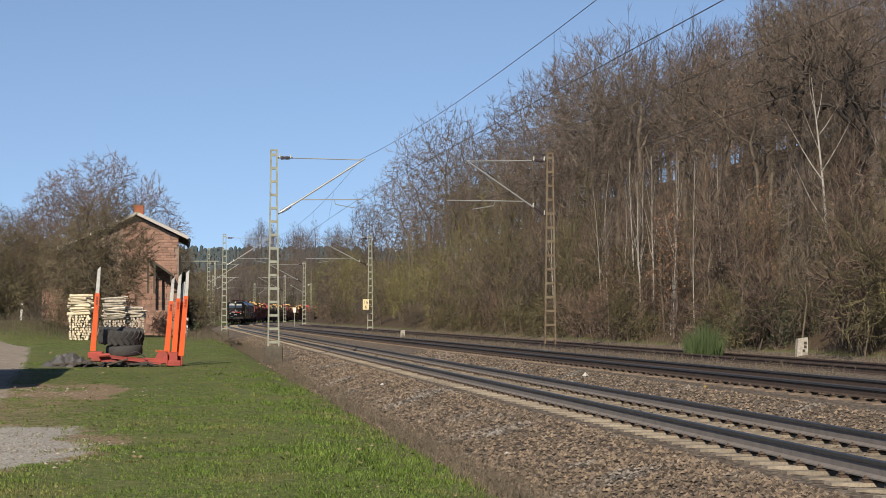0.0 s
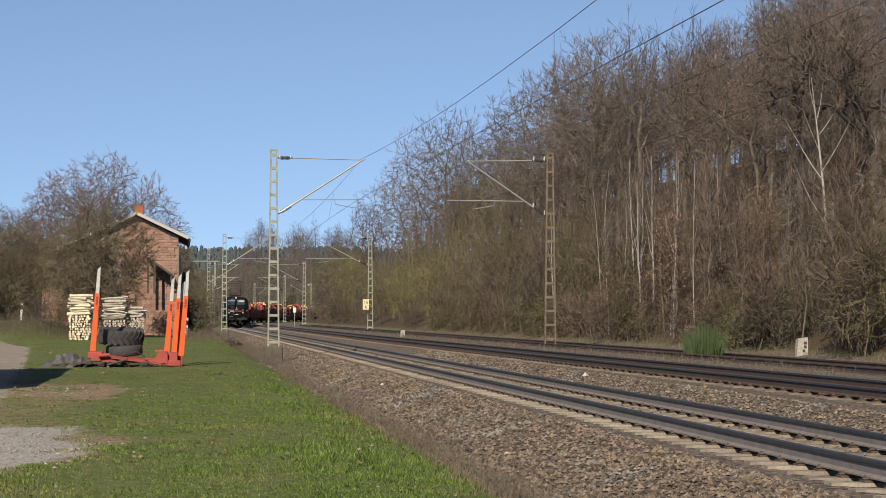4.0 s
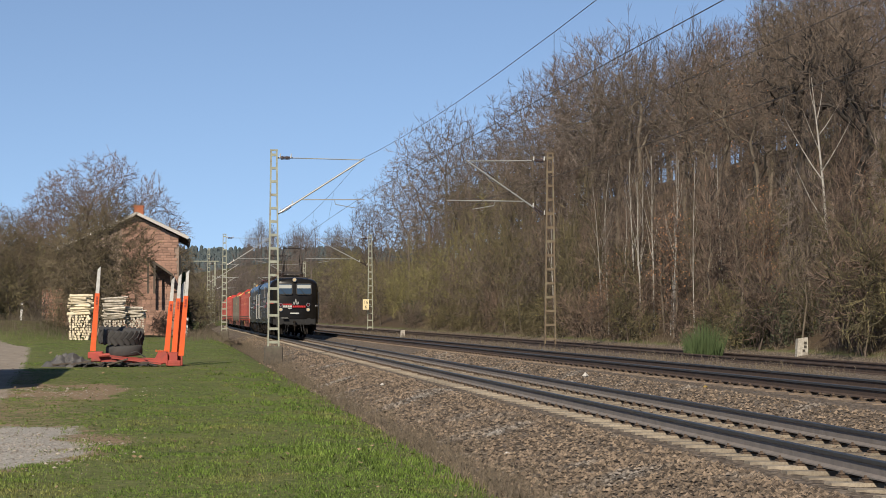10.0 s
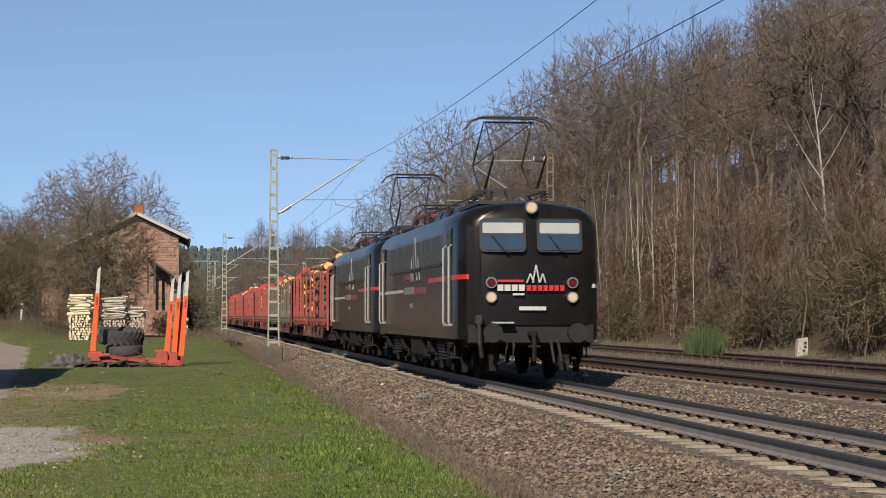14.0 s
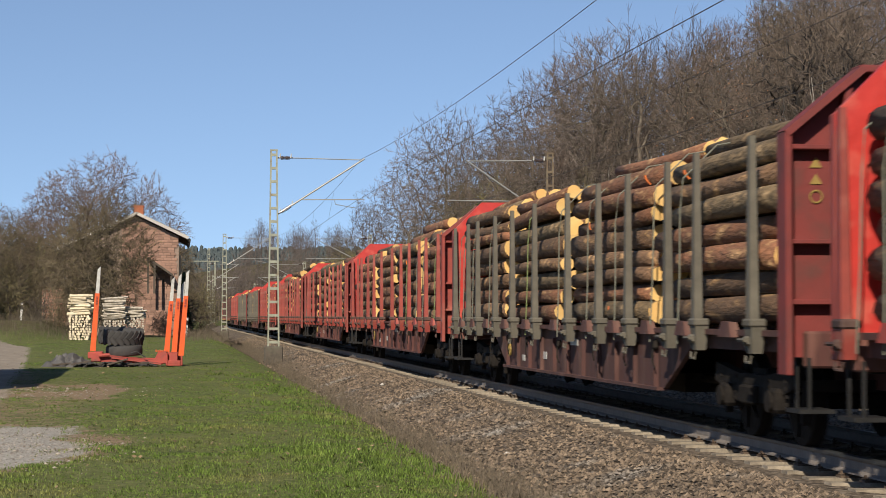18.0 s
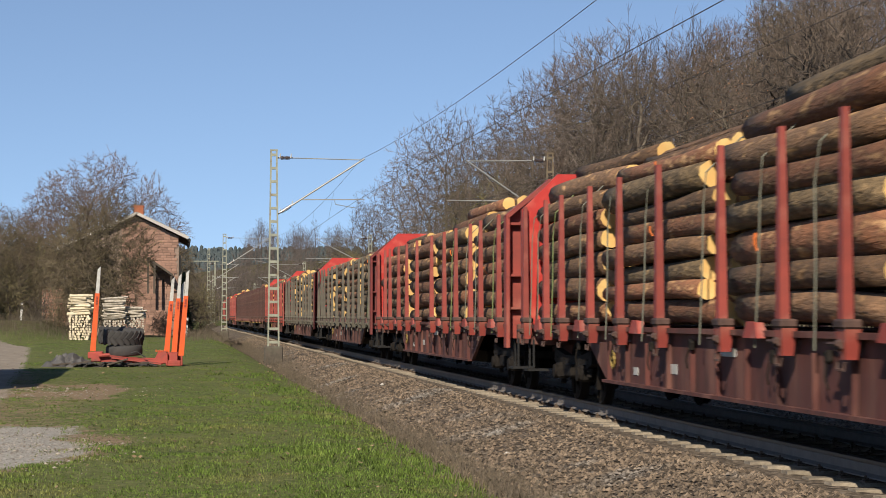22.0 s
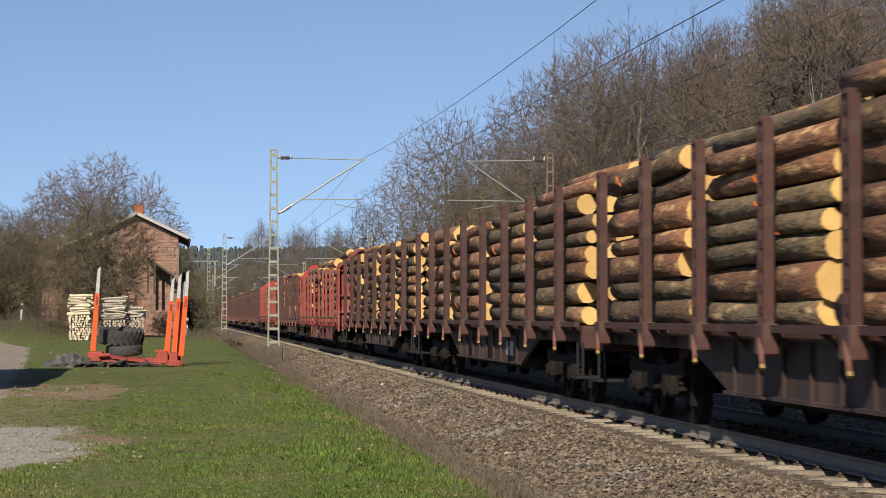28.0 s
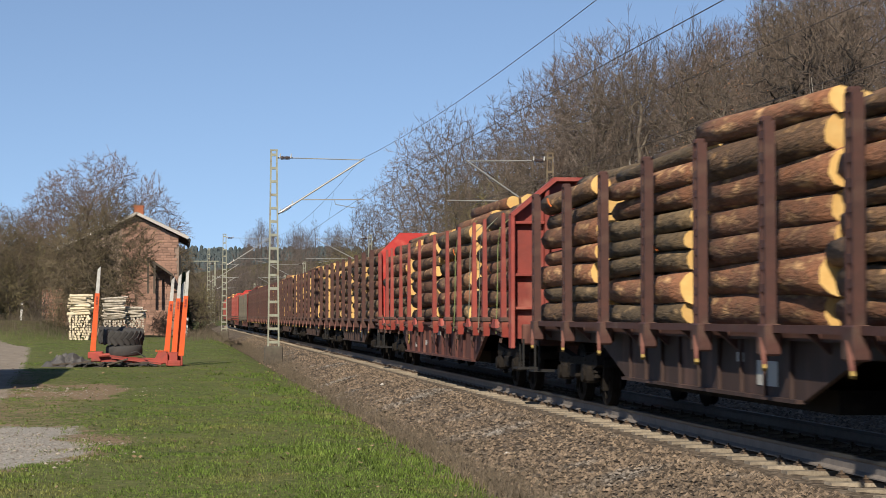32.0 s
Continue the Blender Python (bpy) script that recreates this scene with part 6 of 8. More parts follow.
def on_front(x0, x1, z0, z1, out=0.012, thick=0.02, skew=0.0):
    """A flat plate on the nose."""
    g = Geo()
    vs = []
    for o in (-thick, out):
        for x, z in ((x0, z0), (x1, z0), (x1 + skew, z1), (x0 + skew, z1)):
            vs.append((x, front_y(x, z) - o, z))
    return g.add(vs, [(0, 1, 2, 3), (7, 6, 5, 4), (0, 4, 5, 1), (1, 5, 6, 2), (2, 6, 7, 3), (3, 7, 4, 0)])


def rounded_pane(x0, x1, z0, z1, r, out, thick):
    g = Geo()
    pts = []
    for cx, cz, a0 in ((x1 - r, z1 - r, 0), (x0 + r, z1 - r, 90), (x0 + r, z0 + r, 180), (x1 - r, z0 + r, 270)):
        for k in range(4):
            a = radians(a0 + 30 * k)
            pts.append((cx + r * math.cos(a), cz + r * math.sin(a)))
    n = len(pts)
    vs = [(x, front_y(x, z) - out, z) for x, z in pts] + [(x, front_y(x, z) + thick, z) for x, z in pts]
    return g.add(vs, [tuple(range(n)), tuple(range(2 * n - 1, n - 1, -1))] + [(i, i + n, (i + 1) % n + n, (i + 1) % n) for i in range(n)])


def diamond_pantograph(parent, y, raised):
    p = thing_part("pantograph", parent, pose(0, y, 3.92))
    lab = "dark steel raised pantograph frame" if raised else "dark folded pantograph frame"
    g = Geo()
    for sx in (-0.62, 0.62):
        g.beam((sx, -1.15, 0.14), (sx, 1.15, 0.14), 0.06)
    for sy in (-1.15, -0.3, 0.3, 1.15):
        g.beam((-0.62, sy, 0.14), (0.62, sy, 0.14), 0.05)
    part("base_frame", g, M_REDGEAR if not raised else M_PANTO, p, "red base frame" if not raised else "")
    for sx in (-0.62, 0.62):
        for sy in (-0.95, 0.95):
            g = Geo()
            for k in range(3):
                g.disc((sx, sy, -0.06 + 0.06 * k), (0, 0, 1), 0.09, 0.03, 10)
            g.tube([(sx, sy, -0.12), (sx, sy, 0.14)], 0.045, 8)
            part("insulator", g, M_INSUL, p)
    kz, ky, hz = (0.84, 1.5, 1.7) if raised else (0.2, 1.7, 0.36)
    for sy in (-1, 1):
        for sx in (-0.58, 0.58):
            g = Geo()
            g.tube([(sx, sy * 0.25, 0.16), (sx * 0.98, sy * ky, kz)], [0.03, 0.024], 6)
            part("lower_arm", g, M_PANTO, p)
            g = Geo()
            g.tube([(sx * 0.98, sy * ky, kz), (sx * 0.93, sy * 0.1, hz)], [0.019, 0.014], 6)
            part("upper_arm", g, M_PANTO, p)
        if not raised:
            g = Geo()
            g.tube([(-0.57, sy * ky, kz), (0.57, sy * ky, kz)], 0.022, 6)
            part("knee_tube", g, M_PANTO, p)
    g = Geo()
    g.tube([(-0.56, ky, kz), (0.54, 0.1, hz)], 0.013, 6)
    part("diagonal_brace", g, M_PANTO, p)
    for sy in (-0.16, 0.16):
        g = Geo()
        g.tube([(-0.97, sy, hz - 0.16), (-0.84, sy, hz + 0.02), (-0.62, sy, hz + 0.1), (0.62, sy, hz + 0.1), (0.84, sy, hz + 0.02), (0.97, sy, hz - 0.16)], 0.022, 6)
        part("contact_strip", g, M_PANTO, p)
    g = Geo()
    g.beam((-0.56, 0, hz), (0.56, 0, hz), 0.04)
    part("head_beam", g, M_PANTO, p)


def build_loco(wheel_mesh):
    lo = thing("electric_locomotive", "black electric locomotive with red and white bands, pantograph raised", "locomotive", "train")
    part("body", loco_body(), M_BLACK, lo, smooth="edges")
    # windows, blinds and wipers
    for x0, x1 in ((-1.03, -0.16), (0.16, 1.03)):
        part("window_seal", rounded_pane(x0 - 0.045, x1 + 0.045, 2.66, 3.36, 0.1, 0.012, 0.03), M_RUBBER, lo)
        w = part("windscreen", rounded_pane(x0, x1, 2.70, 3.32, 0.08, 0.022, 0.03), M_GLASS, lo, "sky-reflecting windscreen")
        part("sun_blind", rounded_pane(x0 + 0.015, x1 - 0.015, 3.05, 3.27, 0.03, 0.028, 0.02), M_BLIND, w, "lowered white blind")
        g = Geo()
        g.tube([(x0 + 0.48, front_y(0.5, 2.66) - 0.05, 2.66), (x0 + 0.2, front_y(0.5, 3.02) - 0.05, 3.02)], 0.014, 5)
        g.tube([(x0 + 0.55, front_y(0.5, 2.64) - 0.04, 2.65), (x0 + 0.36, front_y(0.5, 2.8) - 0.05, 2.8)], 0.02, 5)
        part("wiper", g, M_RUBBER, w)
    for x in (-0.85, 0.85):
        for z, m, nm, lab in ((2.03, M_TAIL, "tail_lamp", "dark red tail lamp"), (1.73, M_LAMP, "headlamp", "warm lit headlamp")):
            g = Geo()
            g.disc((x, front_y(x, z) - 0.01, z), (0, 1, 0), 0.115, 0.09, 20)
            ring_ob = part(nm, g, M_CHROME, lo, lab)
            g = Geo()
            g.disc((x, front_y(x, z) - 0.045, z), (0, 1, 0), 0.09, 0.04, 20)
            part("lens", g, m, ring_ob)
    g = Geo()
    g.disc((0, 0.66, 3.58), (0, 1, 0), 0.125, 0.22, 20)
    top_lamp = part("headlamp", g, M_CHROME, lo, "warm lit top headlamp")
    g = Geo()
    g.disc((0, 0.54, 3.58), (0, 1, 0), 0.10, 0.03, 20)
    part("lens", g, M_LAMP, top_lamp)
    # the operator's emblem as plain shapes, the number as a bar
    part("emblem_bar", on_front(-0.72, -0.18, 2.04, 2.09), M_REDMARK, lo, "plain red bar")
    for k in range(4):
        part("emblem_bar", on_front(-0.72 + 0.148 * k, -0.60 + 0.148 * k, 1.86, 1.99), M_WHITEMARK, lo, "plain white bar")
    for k in range(7):
        part("emblem_bar", on_front(-0.11 + 0.117 * k, -0.025 + 0.117 * k, 1.86, 1.98), M_REDMARK, lo, "plain red bar")
    part("emblem_bar", on_front(-0.40, -0.16, 1.77, 1.81), M_WHITEMARK, lo, "plain white bar")
    for a, b, c in ((-0.12, -0.05, 2.22), (0.0, 0.07, 2.40), (0.15, 0.21, 2.22)):
        part("emblem_stroke", on_front(a, a + 0.025, 2.03, c, skew=b - a), M_WHITEMARK, lo)
        part("emblem_stroke", on_front(2 * b - a, 2 * b - a + 0.025, 2.03, c, skew=a - b), M_WHITEMARK, lo)
    part("number_bar", on_front(-0.27, 0.29, 1.46, 1.54), M_WHITEMARK, lo, "plain white bar")
    # bands along the flanks
    for sx, side in ((-1, 0), (1, 1)):
        x = sx * 1.506
        g = Geo()
        g.box(min(x, x - sx * 0.02), max(x, x - sx * 0.02), 1.15, 5.6, 2.10, 2.20)
        part("band", g, M_REDMARK, lo, "red band")
        g = Geo()
        g.box(min(x, x - sx * 0.02), max(x, x - sx * 0.02), 10.6, LOCO_L - 0.9, 1.93, 2.01)
        part("band", g, M_WHITEMARK, lo, "white band")
        for y0, y1, z0, z1, m in ((6.0, 8.3, 1.88, 2.03, M_DULLRED), (8.4, 10.3, 1.88, 2.06, M_DULLWHITE), (8.6, 10.3, 2.25, 2.36, M_DULLRED), (8.5, 9.2, 1.55, 1.65, M_DULLWHITE)):
            g = Geo()
            g.box(min(x, x - sx * 0.02), max(x, x - sx * 0.02), y0, y1, z0, z1)
            part("emblem_bar", g, m, lo, "plain red bar" if m is M_DULLRED else "plain white bar")
        for a, b, c in ((7.2, 7.5, 2.75), (7.7, 8.1, 3.25), (8.6, 8.8, 2.75)):
            for q in (a, 2 * b - a):
                g = Geo()
                g.beam((x, q, 2.2), (x, b, c), 0.02, 0.045)
                part("emblem_stroke", g, M_DULLWHITE, lo)
        # the band runs on round the nose
        g = Geo()
        z0, z1 = (2.10, 2.20) if sx < 0 else (1.93, 2.01)
        corner = [(0.46, 0.665), (0.30, 0.66), (0.16, 0.68), (0.06, 0.88), (0.0, 1.16)]
        vs = [(sx * (1.5 - d + o * 0.012), y - o * 0.010, z) for o in (0, 1) for z in (z0, z1) for d, y in corner[1:]]
        n = len(corner) - 1
        g.add(vs, [(2 * n + i, 2 * n + i + 1, 3 * n + i + 1, 3 * n + i) for i in range(n - 1)] + [(i, i + 1, 2 * n + i + 1, 2 * n + i) for i in range(n - 1)] + [(n + i, n + i + 1, 3 * n + i + 1, 3 * n + i) for i in range(n - 1)])
        part("band", g, M_REDMARK if sx < 0 else M_WHITEMARK, lo, "red band" if sx < 0 else "white band")
        # grilles in two rows of five
        for k in range(6):
            y0 = 3.35 + k * 1.75
            g = Geo()
            g.box(min(x, x - sx * 0.03), max(x, x - sx * 0.03), y0, y0 + 1.5, 2.5, 3.12, 0, 0.01)
            gr = part("vent_grille", g, M_PANEL, lo, "dark grey louvred grille")
            g = Geo()
            g.box(min(x + sx * 0.03, x), max(x + sx * 0.03, x), y0 - 0.06, y0 + 1.56, 2.44, 2.5)
            part("grille_ledge", g, M_BLACK, gr)
        # cab doors with handrails
        for y0 in (1.75, LOCO_L - 2.45):
            g = Geo()
            g.box(min(x + sx * 0.008, x - sx * 0.02), max(x + sx * 0.008, x - sx * 0.02), y0, y0 + 0.7, 1.25, 3.2, 0, 0.004)
            door = part("cab_door", g, M_BLACK, lo)
            g = Geo()
            g.box(min(x + sx * 0.016, x), max(x + sx * 0.016, x), y0 + 0.12, y0 + 0.58, 2.6, 3.1, 0, 0.004)
            part("door_window", g, M_GLASS, door)
            for yy in (y0 - 0.08, y0 + 0.78):
                g = Geo()
                g.tube([(x, yy, 2.85), (x + sx * 0.07, yy, 2.8), (x + sx * 0.07, yy, 1.2), (x, yy, 1.15)], 0.022, 6)
                part("handrail", g, M_RAILING, lo, "pale vertical handrail")
            g = Geo()
            g.box(min(x, x + sx * 0.08), max(x, x + sx * 0.08), y0 - 0.08, y0 + 0.78, 1.13, 1.17)
            part("door_step", g, M_RAILING, lo)
            for k, zz in enumerate((0.75, 0.45)):
                g = Geo()
                g.box(sx * 1.42 - 0.1, sx * 1.42 + 0.1, y0 + 0.1, y0 + 0.55, zz, zz + 0.03)
                for yy in (y0 + 0.12, y0 + 0.53):
                    g.beam((sx * 1.42, yy, zz), (sx * 1.42, yy, zz + 0.32), 0.03)
                part("footstep", g, M_GREYBEAM, lo)
    # buffer beams with buffers, coupling and hoses
    for end, d in ((0.62, -1), (LOCO_L - 0.62, 1)):
        g = Geo()
        g.box(-1.32, 1.32, min(end, end - d * 0.25), max(end, end - d * 0.25), 0.78, 1.17, 0, 0.02)
        part("buffer_beam", g, M_GREYBEAM, lo, "dusty grey buffer beam")
        for x in (-0.875, 0.875):
            g = Geo()
            g.tube([(x, end, 1.0), (x, end + d * 0.4, 1.0)], [0.13, 0.11], 14)
            g.tube([(x, end + d * 0.4, 1.0), (x, end + d * 0.44, 1.0), (x, end + d * 0.5, 1.0)], [0.11, 0.2, 0.2], 18)
            part("buffer", g, M_GREYBEAM, lo)
            g = Geo()
            g.tube([(x * 0.45, end, 0.85), (x * 0.45, end + d * 0.18, 0.72), (x * 0.5, end + d * 0.2, 0.4), (x * 0.62, end + d * 0.05, 0.32)], 0.03, 6)
            part("brake_hose", g, M_RUBBER, lo)
            g = Geo()
            g.tube([(x * 0.62, end, 0.85), (x * 0.62, end + d * 0.18, 0.72), (x * 0.68, end + d * 0.2, 0.42), (x * 0.8, end + d * 0.05, 0.36)], 0.028, 6)
            part("brake_hose", g, M_RUBBER, lo)
            g = Geo()
            g.box(x * 0.85 - 0.12, x * 0.85 + 0.12, end - d * 0.35 - 0.03, end - d * 0.35 + 0.03, 0.2, 0.72, 0, 0.01)
            part("rail_guard", g, M_GRIME_SHADE, lo)
        g = Geo()
        g.box(-0.09, 0.09, min(end, end + d * 0.3), max(end, end + d * 0.3), 0.92, 1.04, 0, 0.03)
        g.tube([(0, end + d * 0.28, 0.95), (0, end + d * 0.34, 0.7), (0, end + d * 0.3, 0.42)], 0.045, 6)
        g.tube([(-0.12, end + d * 0.33, 0.72), (0.12, end + d * 0.33, 0.72)], 0.03, 6)
        part("screw_coupling", g, M_GRIME_SHADE, lo)
    g = Geo()
    g.tube([(-1.12, 0.5, 1.25), (-1.12, 0.42, 1.18), (-1.1, 0.42, 0.75), (-1.05, 0.5, 0.5)], 0.045, 7)
    g.box(-1.2, -1.04, 0.4, 0.56, 1.16, 1.36, 0, 0.03)
    part("jumper_cable", g, M_RUBBER, lo)
    g = Geo()
    g.box(-0.85, -0.4, 0.36, 0.6, 1.19, 1.225)
    part("shunter_step", g, M_RAILING, lo, "white step bar")
    # underframe equipment
    for sx in (-1, 1):
        g = Geo()
        g.box(sx * 1.22 - 0.2, sx * 1.22 + 0.2, 7.1, 9.4, 0.35, 0.86, 0, 0.03)
        for k in range(3):
            g.box(sx * 1.43 - 0.02, sx * 1.43 + 0.02, 7.2 + k * 0.75, 7.85 + k * 0.75, 0.42, 0.8, 0, 0.01)
        part("battery_box", g, M_GRIME_SHADE, lo)
    g = Geo()
    g.box(-1.3, 1.3, 0.9, LOCO_L - 0.9, 0.7, 0.9)
    part("underframe", g, M_GRIME_SHADE, lo)
    # roof
    for y0, y1 in ((5.2, 7.6), (7.9, 9.4), (9.7, 11.4)):
        g = Geo()
        g.prism([(-0.75, 3.66), (-0.6, 3.95), (0.6, 3.95), (0.75, 3.66)], "y", y0, y1)
        part("roof_hatch", g, M_BLACK, lo)
    g = Geo()
    g.tube([(-0.7, 1.8, 4.0), (-0.7, 14.6, 4.0)], 0.02, 5)
    part("roof_conductor", g, M_PANTO, lo)
    for y in (1.7, 4.8, 8.0, 11.6, 14.8):
        g = Geo()
        for k in range(4):
            g.disc((-0.7, y, 3.78 + 0.05 * k), (0, 0, 1), 0.08, 0.025, 10)
        g.tube([(-0.7, y, 3.65), (-0.7, y, 4.02)], 0.035, 8)
        part("insulator", g, M_INSUL, lo)
    for y0 in (1.5, LOCO_L - 4.6):
        g = Geo()
        g.box(-0.95, 0.95, y0, y0 + 3.1, 3.7, 3.78)
        part("roof_walkway", g, M_PANTO, lo)
    diamond_pantograph(lo, 3.4, True)
    diamond_pantograph(lo, LOCO_L - 3.4, False)
    loco_bogie(lo, 4.3, wheel_mesh)
    loco_bogie(lo, LOCO_L - 4.3, wheel_mesh)
    return lo


# ---- log loads ----
def log_geo(rng, r, length, sides=10, rings=4):
    g = Geo()
    vs, fs = [], []
    wob = [rng.uniform(0.94, 1.06) for _ in range(sides)]
    bx, bz = rng.uniform(-0.035, 0.035), rng.uniform(-0.035, 0.035)
    for i in range(rings + 1):
        f = i / rings
        rr = r * (1.05 - 0.13 * f)
        for k in range(sides):
            a = 2 * math.pi * k / sides
            q = rr * wob[k] * rng.uniform(0.95, 1.05)
            vs.append((math.cos(a) * q + bx * math.sin(math.pi * f), (f - 0.5) * length, math.sin(a) * q + bz * math.sin(math.pi * f)))
    for i in range(rings):
        for k in range(sides):
            fs.append((i * sides + k, i * sides + (k + 1) % sides, (i + 1) * sides + (k + 1) % sides, (i + 1) * sides + k))
    g.add(vs, fs, 0)
    g.f += [tuple(range(sides)), tuple(rings * sides + k for k in range(sides - 1, -1, -1))]
    g.m += [1, 1]
    return g


LOG_R = [0.105, 0.12, 0.135, 0.15, 0.165, 0.18, 0.2, 0.225]
LOG_MESH = {}


def log_mesh(rng, r, long_one):
    i = min(range(len(LOG_R)), key=lambda k: abs(LOG_R[k] - r))
    key = (i, long_one, rng.choice((0, 0, 1, 1, 2)))
    if key not in LOG_MESH:
        me = log_geo(random.Random(i * 7 + key[2] + 100 * long_one), LOG_R[i], 5.1 if long_one else 4.5, 11, 5).mesh("log", [(M_LOGBARK, M_LOGBARK_RED, M_LOGBARK_MOSS)[key[2]], M_LOGEND])
        me.polygons.foreach_set("use_smooth", [len(p.vertices) == 4 for p in me.polygons])
        LOG_MESH[key] = me
    return LOG_MESH[key], LOG_R[i]


def paint_mark(r):
    """A curved dab of paint on a log of radius r."""
    if ("mark", r) not in LOG_MESH:
        g = Geo()
        vs = []
        for o in (0.0, 0.014):
            for y0, y1 in ((-0.12, 0.05), (-0.07, 0.13)):
                vs += [(-(r + o) * math.cos(a), y0 + (y1 - y0) * (a + 0.5), (r + o) * math.sin(a)) for a in (-0.5, -0.2, 0.1, 0.4)]
        g.add(vs, [(8 + i, 9 + i, 13 + i, 12 + i) for i in range(3)] + [(i, i + 1, i + 9, i + 8) for i in range(3)] + [(4 + i, 5 + i, 13 + i, 12 + i) for i in range(3)] + [(0, 4, 12, 8), (3, 7, 15, 11)])
        LOG_MESH[("mark", r)] = g.mesh("paint_mark", M_ORANGE)
    return LOG_MESH[("mark", r)]


def log_stack(wagon, rng, y, long_one, floor=1.25, half=1.27, mound=1.0, size=0.14, back=1.0, ahead=1.0):
    """One stack of logs across the wagon; the outer and topmost logs are pieces of their own."""
    pile = Geo()
    st = thing_part("log_stack", wagon, pose(0, y, 0))
    z = floor
    heap = 0
    for r in range(14):
        top_row = z > 2.93
        h = half
        if top_row:
            if heap == 2 or (heap == 1 and rng.random() < 0.15):
                break
            h = half * (0.93, 0.55)[heap] * mound
            heap += 1
        rad = size * rng.uniform(0.78, 1.22) * (0.82 if heap == 2 else 0.95 if heap else 1.0)
        x = -h
        first = True
        step_h = rad
        while x < h - rad:
            rr = rad * rng.uniform(0.75, 1.2) if not first else rad * rng.uniform(0.86, 1.1)
            outer = first or (top_row and rng.random() < 0.45)
            me, real = log_mesh(rng, rr, long_one)
            dy = rng.gauss(0, 0.16) + (rng.choice((-0.36, -0.25, 0.28)) if rng.random() < 0.25 else 0)
            dy = max(-ahead, min(back, dy))
            cx = x + real + (rng.uniform(-0.03, 0.06) if first else 0)
            cz = z + rad + (rng.uniform(-0.02, 0.02) if not first else 0) + (0.05 if top_row and rng.random() < 0.4 else 0)
            tilt = rng.uniform(-1.3, 1.3)
            flip = 180 if rng.random() < 0.5 else 0
            if outer:
                if first and rng.random() < 0.16:
                    part("paint_mark", paint_mark(real), None, st, "orange paint mark", at=pose(cx, dy + rng.uniform(-1.9, 1.9), cz, 0, rng.uniform(-25, 15), 0))
                part("log", me, None, st, at=pose(cx, dy, cz, tilt + 0, rng.uniform(0, 360), flip + rng.uniform(-0.5, 0.5)))
            elif z < 2.7 and -0.7 < x < 0.75:
                pass
            elif x < 1.0:
                base = log_geo(rng, real, 5.1 if long_one else 4.5, 7, 1)
                pile.add([(vx + cx, vy + dy, vz + cz) for vx, vy, vz in base.v], base.f, 0)
                pile.m[-2:] = [1, 1]
            else:
                base = log_geo(rng, real, 5.1 if long_one else 4.5, 6, 1)
                pile.add([(vx + cx, vy + dy, vz + cz) for vx, vy, vz in base.v], base.f, 0)
                pile.m[-2:] = [1, 1]
            x += real * 2.0
            first = False
        z += rad * 1.86
    pm = part("log_core", pile, [M_LOGBARK_PILE, M_LOGEND_PILE], st, smooth=False, normals=False)
    tagged(pm, kind="stuff")
    return z


def strap(wagon, y, top, material, rng, half=1.3):
    g = Geo()
    w = rng.uniform(-0.05, 0.05)
    g.tube([(-half - 0.08, y + w, 1.02), (-half - 0.05, y, 1.8), (-half - 0.04, y - w, 2.6), (-half + 0.0, y, 2.98), (-half * 0.68, y, top - 0.12), (0, y, top + 0.03), (half * 0.68, y, top - 0.12), (half, y, 2.96), (half + 0.06, y, 2.4), (half + 0.08, y, 1.05)], 0.010, 5)
    part("load_strap", g, material, wagon, "green webbing strap" if material is M_STRAP else "grey webbing strap")


def wagon_bogie(wagon, y, wheel_mesh, parts):
    b = thing_part("bogie", wagon, pose(0, y, 0))
    part("bogie_frame", parts[0], None, b)
    for sx in (-1, 1):
        for wy in (-0.9, 0.9):
            part("axle_box", parts[1], None, b, at=pose(sx * 1.05, wy, 0.46, 0, 0, 0 if sx > 0 else 180))
            for dy in (-0.27, 0.27) if sx < 0 else ():
                part("coil_spring", parts[2], None, b, at=pose(sx * 1.03, wy + dy, 0.52))
    for wy in (-0.9, 0.9):
        wheelset(b, wy, 0.46, wheel_mesh)
    return b


def bogie_parts():
    g = Geo()
    for sx in (-1, 1):
        g.prism([(-1.45, 0.62), (-1.4, 0.82), (-0.5, 0.72), (0.5, 0.72), (1.4, 0.82), (1.45, 0.62), (0.6, 0.42), (-0.6, 0.42)], "x", sx * 1.03 - 0.06, sx * 1.03 + 0.06)
        g.box(sx * 1.12 - 0.05, sx * 1.12 + 0.05, -0.25, 0.25, 0.4, 0.6, 0, 0.02)
    g.box(-1.0, 1.0, -0.25, 0.25, 0.5, 0.78)
    for sy in (-1.45, 1.45):
        g.box(-1.0, 1.0, sy - 0.06, sy + 0.06, 0.58, 0.7)
        for sx in (-1, 1):
            g.beam((sx * 0.95, sy, 0.62), (sx * 0.95, sy * 0.93, 0.25), 0.08)
    frame_mesh = g.mesh("bogie_frame", M_GRIME_SHADE)
    g = Geo()
    g.box(-0.1, 0.12, -0.16, 0.16, -0.12, 0.14, 0, 0.04)
    g.disc((0.13, 0, 0), (1, 0, 0), 0.11, 0.05, 12, 0)
    box_mesh = g.mesh("axle_box", M_GRIME_SHADE)
    g = Geo()
    spring(g, 0, 0, -0.12, 0.2, 0.075, 4)
    return frame_mesh, box_mesh, g.mesh("coil_spring", M_GRIME_SHADE)


